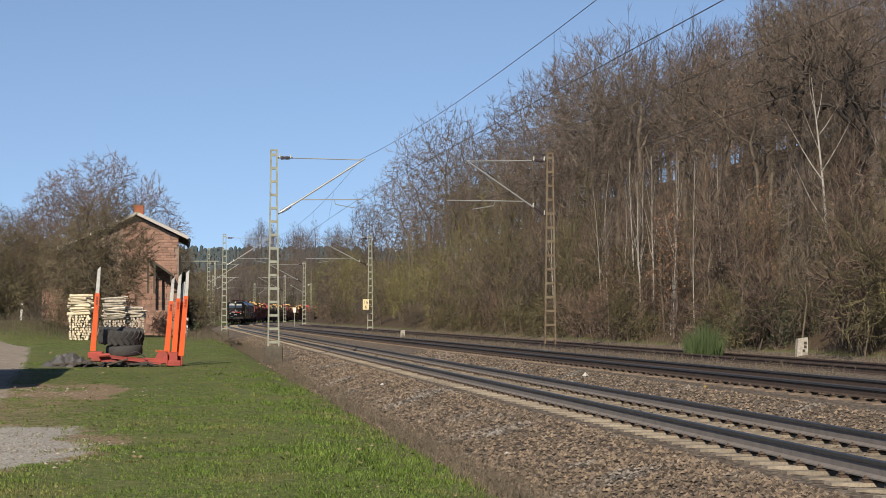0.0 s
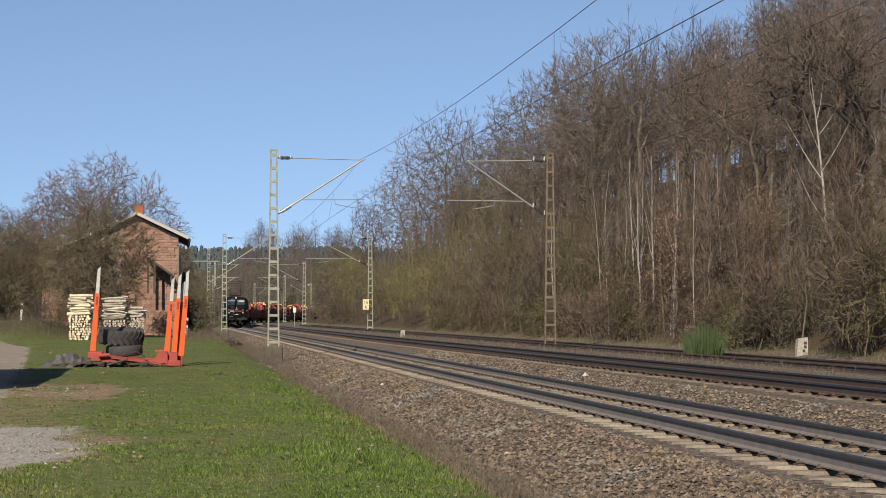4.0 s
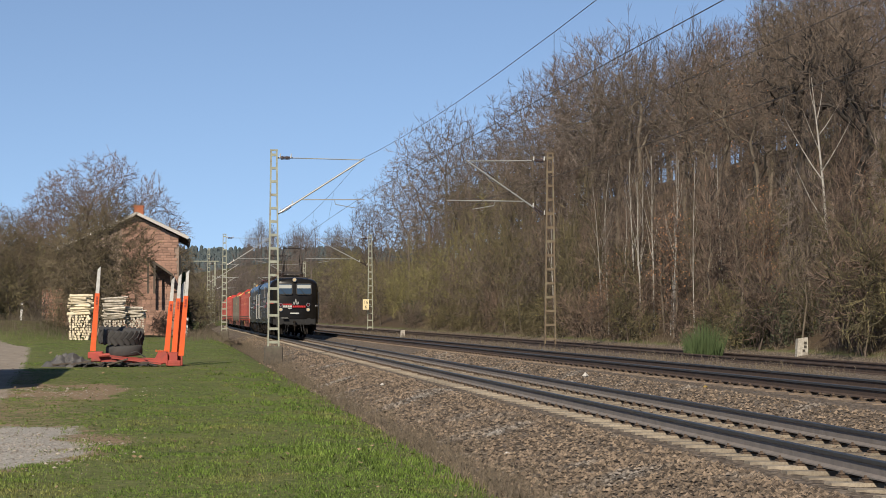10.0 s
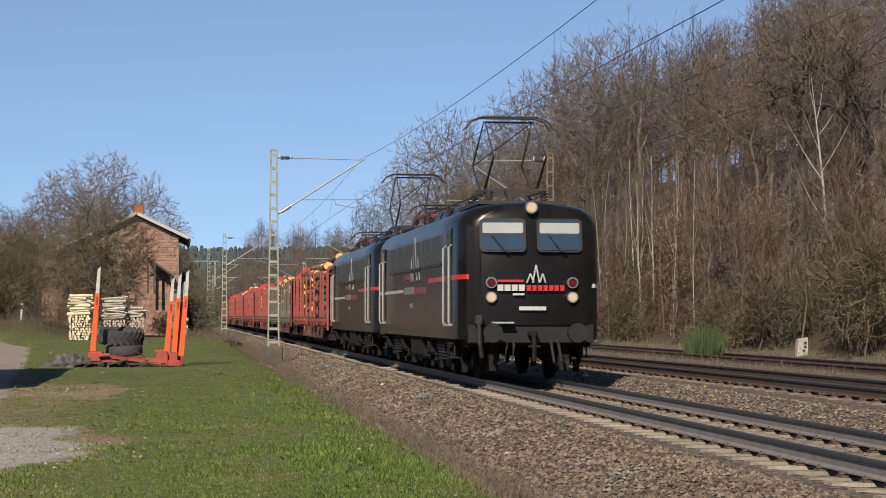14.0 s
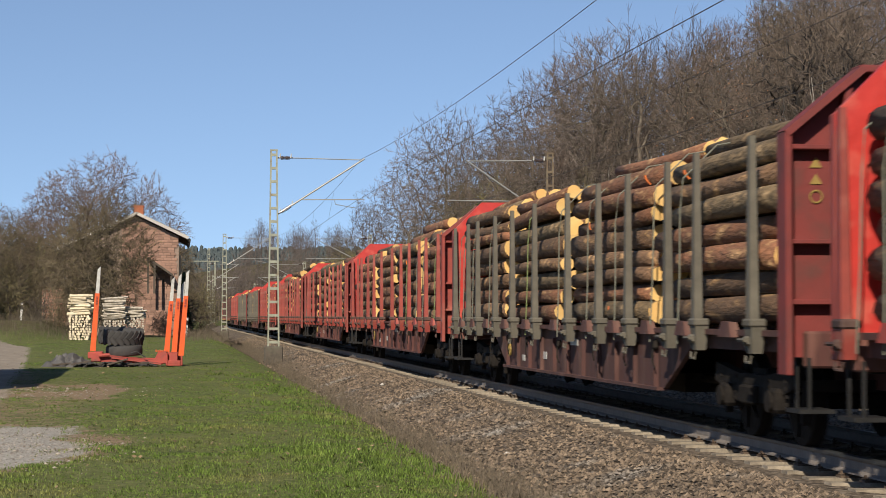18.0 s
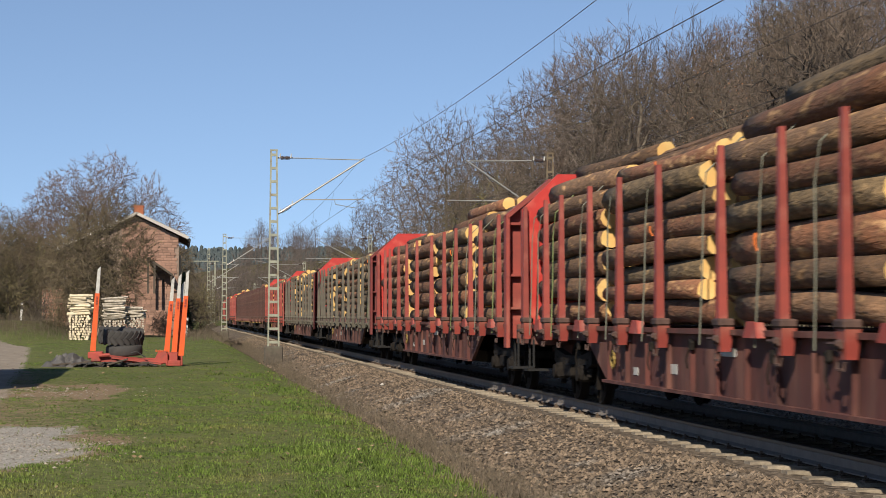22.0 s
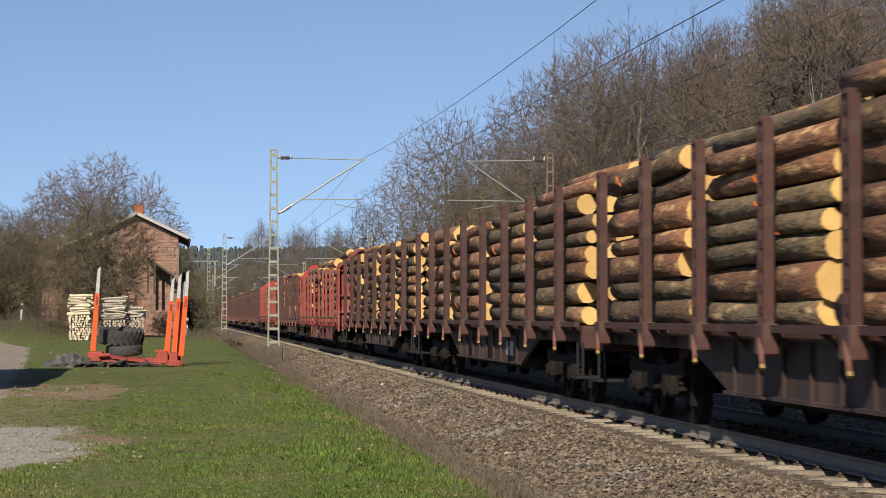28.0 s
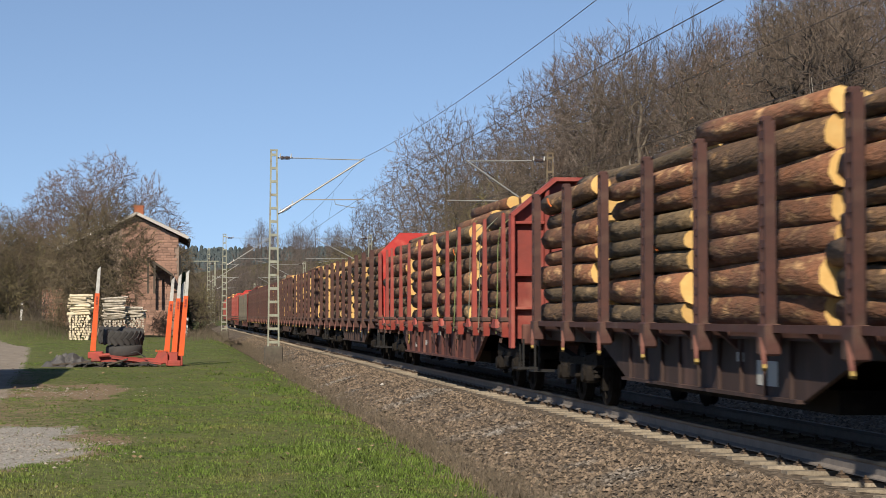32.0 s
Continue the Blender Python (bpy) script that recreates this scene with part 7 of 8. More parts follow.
def wagon_ends(wagon, length, material, dark):
    """Buffers, headstocks, couplings and hoses at both ends."""
    for end, d in ((0.55, -1), (length - 0.55, 1)):
        g = Geo()
        g.box(-1.3, 1.3, min(end, end - d * 0.2), max(end, end - d * 0.2), 0.85, 1.2, 0, 0.02)
        part("headstock", g, material, wagon)
        for x in (-0.875, 0.875):
            g = Geo()
            g.tube([(x, end, 1.03), (x, end + d * 0.35, 1.03)], [0.12, 0.1], 10)
            g.tube([(x, end + d * 0.36, 1.03), (x, end + d * 0.4, 1.03), (x, end + d * 0.5, 1.03)], [0.1, 0.22, 0.22], 14)
            part("buffer", g, dark, wagon)
        g = Geo()
        g.box(-0.08, 0.08, min(end, end + d * 0.3), max(end, end + d * 0.3), 0.95, 1.06, 0, 0.03)
        g.tube([(0, end + d * 0.28, 0.97), (0, end + d * 0.42, 0.8), (0, end + d * 0.5, 0.95)], 0.04, 6)
        part("screw_coupling", g, dark, wagon)
        g = Geo()
        g.tube([(0.35, end, 0.9), (0.35, end + d * 0.2, 0.72), (0.33, end + d * 0.45, 0.62)], 0.03, 6)
        part("brake_hose", g, M_RUBBER, wagon)
        g = Geo()
        g.box(-1.4, -1.05, end - 0.02 - (0.4 if d > 0 else 0), end + 0.02 + (0.4 if d < 0 else 0), 0.42, 0.46)
        for yy in (end, end - d * 0.38):
            g.beam((-1.3, yy, 0.44), (-1.3, yy, 0.95), 0.03)
        part("shunter_step", g, M_GREYBEAM, wagon, "grey step under the corner")


A_LEN, B_LEN = 24.2, 20.75


def build_wagon_a(seed, grey, wheel_mesh, bparts, tall=1.0):
    """Long bogie wagon with end walls, stakes and a deep fish-bellied sole bar."""
    rng = random.Random(seed)
    L = A_LEN
    w = thing("timber_wagon", ("red timber wagon with grey-green stakes, loaded with logs" if grey else "red timber wagon with red stakes and end walls, loaded with logs"), "freight wagon", "train")
    stake_mat = M_POSTGREY if grey else M_WAGONRED
    for sx in (-1, 1):
        g = Geo()
        out = [(0.9, 1.2), (L - 0.9, 1.2), (L - 0.9, 0.98), (L - 5.0, 0.98), (L - 6.3, 0.45), (6.3, 0.45), (5.0, 0.98), (0.9, 0.98)]
        g.prism(out, "x", sx * 1.22 - 0.03, sx * 1.22 + 0.03)
        g.box(sx * 1.26 - 0.07, sx * 1.26 + 0.07, 6.35, L - 6.35, 0.42, 0.46)
        for k in range(11):
            yy = 6.6 + k * (L - 13.2) / 10
            g.box(sx * 1.26 - 0.05, sx * 1.26 + 0.05, yy - 0.02, yy + 0.02, 0.46, 1.0)
        g.box(sx * 1.26 - 0.08, sx * 1.26 + 0.08, 0.9, L - 0.9, 1.14, 1.2)
        part("sole_bar", g, M_SOLEGREY if grey else M_SOLERED, w, "worn dark red fish-bellied sole bar")
    g = Geo()
    g.box(-1.2, 1.2, 0.7, L - 0.7, 1.08, 1.19)
    g.box(-0.25, 0.25, 1.0, L - 1.0, 0.6, 1.1)
    part("underframe", g, M_SOLERED, w)
    # solid dark block added for brake gear and the shade beneath; a pipe beside it
    g = Geo()
    g.box(-0.85, 0.85, 6.8, L - 6.8, 0.38, 0.62)
    g.tube([(-0.6, 4.6, 0.55), (-0.6, L - 4.6, 0.55)], 0.05, 6)
    part("brake_rigging", g, M_GRIME_SHADE, w)
    wall_red = M_DARKRED if grey else M_WAGONRED
    # end walls: the front one is framed and ribbed on its outer face, the rear one flat
    wall = [(-1.46, 0.95), (1.46, 0.95), (1.46, 3.1), (0.73, 3.7), (-0.73, 3.7), (-1.46, 3.1)]
    g = Geo()
    g.prism(wall, "y", 0.80, 0.86)
    fw = part("end_wall", g, wall_red, w)
    for sx in (-1, 1):
        g = Geo()
        g.box(sx * 1.47 - 0.035, sx * 1.47 + 0.035, 0.60, 0.88, 0.78, 3.12, 0, 0.01)
        part("corner_post", g, wall_red, fw)
        g = Geo()
        g.beam((sx * 1.49, 0.72, 3.09), (sx * 0.71, 0.72, 3.73), 0.26, 0.07)
        part("shoulder_brace", g, wall_red, fw)
        for zz in (1.48, 2.06, 2.97):
            g = Geo()
            g.box(min(sx * 0.9, sx * 1.43), max(sx * 0.9, sx * 1.43), 0.66, 0.80, zz - 0.025, zz + 0.025, 0, 0.008)
            part("wall_rib", g, wall_red, fw)
    g = Geo()
    g.box(-0.76, 0.76, 0.60, 0.88, 3.69, 3.76, 0, 0.01)
    part("top_beam", g, wall_red, fw)
    for x in (-0.86, -0.3, 0.3, 0.86):
        g = Geo()
        g.box(x - 0.04, x + 0.04, 0.63, 0.80, 0.95, 3.55 if abs(x) > 0.8 else 3.69, 0, 0.01)
        part("wall_post", g, wall_red, fw)
    for k, z in enumerate((2.62, 2.78) if grey else ()):
        g = Geo()
        g.prism([(-1.20, z), (-1.08, z), (-1.14, z + 0.10)], "y", 0.788, 0.797)
        part("warning_sign", g, M_YELLOW, fw, "small yellow warning triangle")
    if grey:
        g = Geo()
        for q in range(12):
            a0, a1 = math.pi * q / 6, math.pi * (q + 1) / 6
            g.beam((-1.14 + 0.06 * math.cos(a0), 0.79, 2.5 + 0.06 * math.sin(a0)), (-1.14 + 0.06 * math.cos(a1), 0.79, 2.5 + 0.06 * math.sin(a1)), 0.013)
        part("warning_sign", g, M_YELLOW, fw, "small yellow warning ring")
    rear = [(-1.3, 1.0), (1.3, 1.0), (1.44, 3.15), (0.82, 3.76), (-0.82, 3.76), (-1.44, 3.15)]
    g = Geo()
    g.prism(rear, "y", L - 0.62, L - 0.54)
    rw = part("end_wall", g, M_BRIGHTRED, w, "bright red flat end wall")
    for sx in (-1, 1):
        g = Geo()
        g.box(sx * 1.4 - 0.04, sx * 1.4 + 0.04, L - 0.60, L - 0.48, 0.95, 3.16, 0, 0.01)
        part("corner_post", g, wall_red, rw)
    # stakes in their sockets
    sg = Geo()
    sg.add([(-0.05, -0.075, 0), (0.05, -0.075, 0), (0.05, 0.075, 0), (-0.05, 0.075, 0), (-0.03, -0.045, 1.9), (0.03, -0.045, 1.9), (0.03, 0.045, 1.9), (-0.03, 0.045, 1.9)], [(3, 2, 1, 0), (4, 5, 6, 7), (0, 1, 5, 4), (1, 2, 6, 5), (2, 3, 7, 6), (3, 0, 4, 7)])
    stake = sg.mesh("stake", stake_mat)
    g = Geo()
    g.box(-0.09, 0.09, -0.15, 0.15, -0.07, 0.02, 1, 0.02)
    g.add([(-0.07, -0.13, -0.07), (0.08, -0.13, -0.07), (0.08, 0.13, -0.07), (-0.07, 0.13, -0.07), (-0.05, -0.08, -0.34), (0.06, -0.08, -0.34), (0.06, 0.08, -0.34), (-0.05, 0.08, -0.34)], [(0, 1, 2, 3), (7, 6, 5, 4), (0, 4, 5, 1), (1, 5, 6, 2), (2, 6, 7, 3), (3, 7, 4, 0)])
    g.box(-0.12, 0.0, -0.045, 0.045, -0.26, -0.16, 1, 0.02)
    g.tube([(-0.13, -0.1, -0.2), (-0.13, 0.13, -0.2)], 0.022, 6, 1)
    g.tube([(-0.06, -0.1, -0.36), (-0.07, -0.08, -0.43), (-0.07, 0.08, -0.43), (-0.06, 0.1, -0.36)], 0.016, 5, 1)
    g.tube([(0.03, 0.12, -0.1), (-0.06, 0.17, -0.22), (-0.03, 0.13, -0.33)], 0.018, 5, 1)
    socket = g.mesh("stake_socket", [M_POSTGREY if grey else M_WAGONRED, M_POSTGREY if grey else M_SOLEBROWN])
    g = Geo()
    g.add([(-0.06, -0.25, -0.02), (0.06, -0.25, -0.02), (0.06, 0.25, -0.02), (-0.06, 0.25, -0.02), (-0.05, -0.15, 0.14), (0.04, -0.15, 0.14), (0.04, 0.15, 0.15), (-0.05, 0.15, 0.15)], [(3, 2, 1, 0), (4, 5, 6, 7), (0, 1, 5, 4), (1, 2, 6, 5), (2, 3, 7, 6), (3, 0, 4, 7)])
    guard = g.mesh("strap_guard", M_SOLEGREY if grey else M_GUARD)
    ys = [2.05, 4.2, 5.52, 7.6, 9.4, 11.55, 14.3, 16.45, 18.3, 20.4, 21.65, 23.5]
    for sx in (-1, 1):
        for yy in ys:
            if sx < 0:
                part("stake_socket", socket, None, w, at=pose(sx * 1.38, yy, 1.3))
            part("stake", stake, None, w, at=pose(sx * 1.40, yy, 1.2 if sx > 0 else 1.3, rng.uniform(-0.5, 0.5), 0, 0))
        if sx < 0:
            for a, b in zip(ys[::2] if not grey else ys, ys[1::2] if not grey else ys[1:]):
                part("strap_guard", guard, None, w, "red strap guard", at=pose(-1.36, (a + b) / 2 + rng.uniform(-0.2, 0.2), 1.14))
    top = 3.6
    for k in range(4):
        top = log_stack(w, rng, 3.72 + k * 5.68, True, ahead=0.12 if k == 0 else 1.0, back=0.1 if k == 3 else 1.0, mound=rng.uniform(0.85, 1.05) * tall, size=rng.uniform(0.128, 0.148) if grey else rng.uniform(0.15, 0.178))
    for yy in ys[::1]:
        if rng.random() < 0.75:
            strap(w, min(yy + 0.95, L - 1.0), 3.5, rng.choice((M_STRAP, M_STRAPGREY, M_STRAPGREY, M_STRAPGREY, M_STRAPGREY, M_STRAPGREY)), rng)
    g = Geo()
    g.box(-0.03, 0.03, -0.06, 0.06, -0.06, 0.06, 0, 0.015)
    g.tube([(-0.03, 0, -0.05), (-0.04, 0.03, -0.2), (-0.02, 0.01, -0.3)], 0.01, 4)
    ratchet = g.mesh("strap_ratchet", M_GRIME_SHADE)
    for a, b in zip(ys[2:-2], ys[3:-2]):
        part("strap_ratchet", ratchet, None, w, "dark strap ratchet", at=pose(-1.30, a + rng.uniform(0.25, 0.6) * (b - a), rng.uniform(0.9, 1.02), rng.uniform(-20, 20), 0, 0))
    wagon_ends(w, L, M_SOLERED, M_GRIME_SHADE)
    wagon_bogie(w, 3.1, wheel_mesh, bparts)
    wagon_bogie(w, L - 3.1, wheel_mesh, bparts)
    for sx in (-1,):
        g = Geo()
        for q in range(14):
            a0, a1 = 2 * math.pi * q / 14, 2 * math.pi * (q + 1) / 14
            g.beam((-1.3, L - 6.9 + 0.12 * math.cos(a0), 0.75 + 0.12 * math.sin(a0)), (-1.3, L - 6.9 + 0.12 * math.cos(a1), 0.75 + 0.12 * math.sin(a1)), 0.022)
        g.beam((-1.3, L - 7.02, 0.75), (-1.3, L - 6.78, 0.75), 0.02)
        g.beam((-1.3, L - 6.9, 0.63), (-1.3, L - 6.9, 0.87), 0.02)
        part("brake_wheel", g, M_YELLOW, w, "yellow brake wheel")
        for k, (yy, zz, ww, hh) in enumerate(((11.5, 0.95, 0.6, 0.1), (14.0, 0.7, 0.4, 0.12), (16.0, 0.62, 0.25, 0.1))):
            g = Geo()
            g.box(-1.258, -1.25, yy, yy + ww, zz - hh / 2, zz + hh / 2)
            part("label_bar", g, M_WHITEMARK, w, "plain white lettering bar")
    return w


def build_wagon_b(seed, wheel_mesh, bparts, tall=1.0):
    """Shorter brown bogie wagon with wide perforated stakes and no end walls."""
    rng = random.Random(seed)
    L = B_LEN
    w = thing("timber_wagon", "dark brown timber wagon with perforated stakes, loaded with cut logs", "freight wagon", "train")
    for sx in (-1, 1):
        g = Geo()
        g.prism([(0.6, 1.18), (L - 0.6, 1.18), (L - 0.6, 0.95), (L - 5.0, 0.95), (L - 6.6, 0.5), (6.6, 0.5), (5.0, 0.95), (0.6, 0.95)], "x", sx * 1.12 - 0.03, sx * 1.12 + 0.03)
        g.box(sx * 1.15 - 0.07, sx * 1.15 + 0.07, 6.6, L - 6.6, 0.48, 0.52)
        for k in range(9):
            yy = 6.9 + k * (L - 13.8) / 8
            g.box(sx * 1.15 - 0.04, sx * 1.15 + 0.04, yy - 0.02, yy + 0.02, 0.52, 1.14)
        g.box(sx * 1.15 - 0.07, sx * 1.15 + 0.07, 0.6, L - 0.6, 1.14, 1.18)
        part("sole_bar", g, M_SOLEBROWN, w, "dark brown sole bar")
        g = Geo()
        g.box(sx * 1.36 - 0.04, sx * 1.36 + 0.04, 0.7, L - 0.7, 1.18, 1.26)
        for k in range(13):
            yy = 1.2 + k * (L - 2.4) / 12
            g.prism([(sx * 1.12, 0.95), (sx * 1.38, 1.18), (sx * 1.12, 1.18)], "y", yy - 0.03, yy + 0.03)
        part("side_rail", g, M_BROWN, w)
    g = Geo()
    g.box(-1.25, 1.25, 0.6, L - 0.6, 1.1, 1.2)
    g.box(-0.25, 0.25, 1.0, L - 1.0, 0.6, 1.1)
    part("underframe", g, M_BROWN, w)
    # the same dark block, put in to blacken the space under the deck
    g = Geo()
    g.box(-0.85, 0.85, 6.4, L - 6.4, 0.38, 0.62)
    part("brake_rigging", g, M_GRIME_SHADE, w)
    n = 8
    g = Geo()
    g.box(-0.05, 0.06, -0.11, -0.05, 0, 2.05)
    g.box(-0.05, 0.06, 0.05, 0.11, 0, 2.05)
    g.box(0.0, 0.03, -0.06, 0.06, 0, 2.0)
    for k in range(9):
        g.box(-0.045, 0.0, -0.06, 0.06, 0.12 + k * 0.22, 0.2 + k * 0.22)
    g.box(-0.06, 0.06, -0.07, 0.07, 2.03, 2.1, 0, 0.02)
    stake = g.mesh("stake", M_BROWN)
    g = Geo()
    g.box(-0.09, 0.08, -0.16, 0.16, -0.3, 0.02, 0, 0.02)
    socket = g.mesh("stake_socket", M_BROWN)
    g = Geo()
    g.beam((0, 0, 0), (-0.05, -0.24, -0.26), 0.045)
    ratchet = g.mesh("ratchet_lever", M_SOLERED)
    g = Geo()
    g.beam((-0.05, -0.24, -0.26), (-0.055, -0.27, -0.30), 0.045)
    tip = g.mesh("lever_tip", M_YELLOW)
    ys = [1.9 + 17.65 * k / (n - 1) for k in range(n)]
    for sx in (-1, 1):
        for yy in ys:
            if sx < 0:
                part("stake_socket", socket, None, w, at=pose(sx * 1.38, yy, 1.25))
            part("stake", stake, None, w, at=pose(sx * 1.40, yy, 1.25, rng.uniform(-0.6, 0.6), 0, 0 if sx < 0 else 180))
            if sx < 0:
                rl = part("ratchet_lever", ratchet, None, w, at=pose(-1.46, yy, 1.12))
                part("lever_tip", tip, None, rl, "yellow tip")
    for k in range(4):
        log_stack(w, rng, 3.0 + k * 4.9, False, floor=1.22, half=1.26, mound=rng.uniform(0.9, 1.1) * tall, size=rng.uniform(0.14, 0.168))
    wagon_ends(w, L, M_BROWN, M_GRIME_SHADE)
    wagon_bogie(w, 3.0, wheel_mesh, bparts)
    wagon_bogie(w, L - 3.0, wheel_mesh, bparts)
    for yy, zz, ww, hh in ((7.4, 0.75, 0.7, 0.26), (8.6, 0.9, 0.25, 0.1)):
        g = Geo()
        g.box(-1.158, -1.15, yy, yy + ww, zz - hh / 2, zz + hh / 2)
        part("label_bar", g, M_WHITEMARK, w, "plain white lettering bar")
    return w


TRAIN = []


def build_train():
    wl = wheel_geo(0.625).mesh("wheelset", M_GRIME_SHADE)
    ww = wheel_geo(0.46, n=22).mesh("wheelset", M_GRIME_SHADE)
    bp = bogie_parts()
    lead = build_loco(wl)
    second = copy_thing(lead, pose(0, 0, 0))
    TRAIN.append((lead, 0.0, LOCO_L, 4.3))
    TRAIN.append((second, LOCO_L, LOCO_L, 4.3))
    red = [build_wagon_a(31, False, ww, bp), build_wagon_a(32, False, ww, bp, 0.9), build_wagon_a(33, False, ww, bp)]
    grey = [build_wagon_a(34, True, ww, bp), build_wagon_a(35, True, ww, bp, 0.9)]
    brown = [build_wagon_b(40, ww, bp), build_wagon_b(41, ww, bp, 0.9), build_wagon_b(42, ww, bp)]
    order = "RGRRRRGGRBBBRBRBBBBBGRBR"
    stock = {"R": (red, A_LEN, 3.1), "G": (grey, A_LEN, 3.1), "B": (brown, B_LEN, 3.0)}
    count = {"R": 0, "G": 0, "B": 0}
    at = 2 * LOCO_L + 0.6
    for kind in order:
        models, length, pivot = stock[kind]
        i = count[kind]
        count[kind] += 1
        ob = models[i] if i < len(models) else copy_thing(models[i % len(models)], pose(0, 0, 0))
        TRAIN.append((ob, at, length, pivot))
        at += length


build_train()

# ---- grass, weeds and stones ----
M_BLADE = mat("grass_blades", (0.1, 0.148, 0.026), (0.056, 0.092, 0.017), 1.6, rough=0.75, spec=0.25, island=0.75, c=(0.128, 0.128, 0.042), c_scale=0.7, c_at=0.59)
M_DRY = mat("dry_weeds", (0.1242, 0.0994, 0.0674), (0.0781, 0.0625, 0.044), 0.8, rough=0.9, island=0.35)
M_STONES = mat("ballast_stones", (0.142, 0.1065, 0.0745), (0.0817, 0.0611, 0.044), 1.5, rough=0.95, bump=0.2, bump_scale=30, island=0.8, c=(0.142, 0.1384, 0.1313), c_scale=0.5, c_at=0.64)
M_PALESTONE = mat("pale_stone", (0.426, 0.4118, 0.3834), (0.355, 0.3408, 0.3124), 5, rough=0.9)


def build_grass():
    rng = random.Random(3)
    g = Geo()
    made = 0
    while made < 150000:
        y = 15.5 + 75 * rng.random() ** 2.2
        x = rng.uniform(-0.098 * y, 3.25)
        d = from_road(x, y)
        if d < 1.3 and y > 34:
            continue
        if ((x + 2.7) / 1.5) ** 2 + ((y - 26) / 3.8) ** 2 + 1.7 * noise.noise((x * 1.3, y * 0.5, 12)) < 0.8 and rng.random() < 0.93:
            continue
        if ((x + 3.1) / 1.9) ** 2 + ((y - 43.5) / 4.0) ** 2 + 2.2 * noise.noise((x * 0.9, y * 0.35, 15)) < 0.7 and rng.random() < 0.85:
            continue
        if x < 0 and 21 < y < 54 and noise.noise((x * 1.1, y * 0.5, 31)) < 0.1 * (-x - 1) and rng.random() < 0.6:
            continue
        clump = noise.noise((x * 0.9, y * 0.6, 4)) + 0.6 * noise.noise((x * 3, y * 2.2, 8))
        if clump < -0.45 and rng.random() < 0.8:
            continue
        z = height(x, y) - 0.01
        h = rng.uniform(0.016, 0.042) * (1.0 + 1.5 * max(0, clump - 0.05)) * (0.85 if y < 30 else max(0.45, 0.85 - (y - 30) / 60))
        a = rng.uniform(0, 6.283)
        w = 0.0035 + 0.00026 * y
        lx, ly = math.cos(a) * w, math.sin(a) * w
        b = rng.uniform(0, 6.283)
        tx, ty = math.cos(b) * h * 0.5, math.sin(b) * h * 0.5
        o = len(g.v)
        g.v += [(x - lx, y - ly, z), (x + lx, y + ly, z), (x + tx, y + ty, z + h)]
        g.f.append((o, o + 1, o + 2))
        made += 1
    # taller tufts, thickest on the side of the line
    for i in range(1500):
        y = 15 + 48 * rng.random() ** 2.0
        x = rng.uniform(-0.09 * y, 2.75) if rng.random() < 0.45 else 3.3 - abs(rng.gauss(0, 1.1))
        if (from_road(x, y) < 1.5 and y > 30) or noise.noise((x * 0.7, y * 0.3, 21)) < -0.05:
            continue
        if ((x + 2.7) / 1.5) ** 2 + ((y - 26) / 3.8) ** 2 < 1.6:
            continue
        size = rng.uniform(0.03, 0.085) * (1.25 if x > 0.8 else 0.7)
        for _ in range(rng.randrange(12, 24)):
            a, q = rng.uniform(0, 6.283), rng.random() ** 0.5 * size * 1.1
            bx, by = x + math.cos(a) * q, y + math.sin(a) * q
            h = size * rng.uniform(0.5, 1.1)
            b = rng.uniform(0, 6.283)
            w = 0.004 + 0.00018 * y
            z = height(bx, by) - 0.01
            o = len(g.v)
            g.v += [(bx - math.cos(b) * w, by - math.sin(b) * w, z), (bx + math.cos(b) * w, by + math.sin(b) * w, z), (bx + math.cos(a) * h * 0.5, by + math.sin(a) * h * 0.5, z + h)]
            g.f.append((o, o + 1, o + 2))
    g.m = [0] * len(g.f)
    solid("grass", g, M_BLADE, "short fresh spring grass blades", "grass", kind="stuff", normals=False)


def build_leaf_litter():
    """Withered leaves and chips of wood strewn over the grass."""
    rng = random.Random(14)
    g = Geo()
    for i in range(800):
        y = 15 + 60 * rng.random() ** 1.5
        x = rng.uniform(-0.095 * y, 3.0)
        r = rng.uniform(0.008, 0.02) * (1 + y / 60) * (2.0 if rng.random() < 0.04 else 1)
        z = height(x, y) + rng.uniform(0.015, 0.04)
        a = rng.uniform(0, 6.283)
        c, q = math.cos(a) * r, math.sin(a) * r
        t = rng.uniform(-0.6, 0.6) * r
        g.add([(x - c, y - q, z), (x + q * 0.6, y - c * 0.6, z + t), (x + c, y + q, z + 0.3 * r), (x - q * 0.6, y + c * 0.6, z - t)], [(0, 1, 2), (0, 2, 3)])
    solid("leaf_litter", g, mat("withered_leaves", (0.213, 0.1562, 0.0923), (0.142, 0.0923, 0.0497), 0.6, rough=0.9, island=0.5), "withered leaves and wood chips strewn over the grass", "leaf litter", kind="stuff", normals=False)


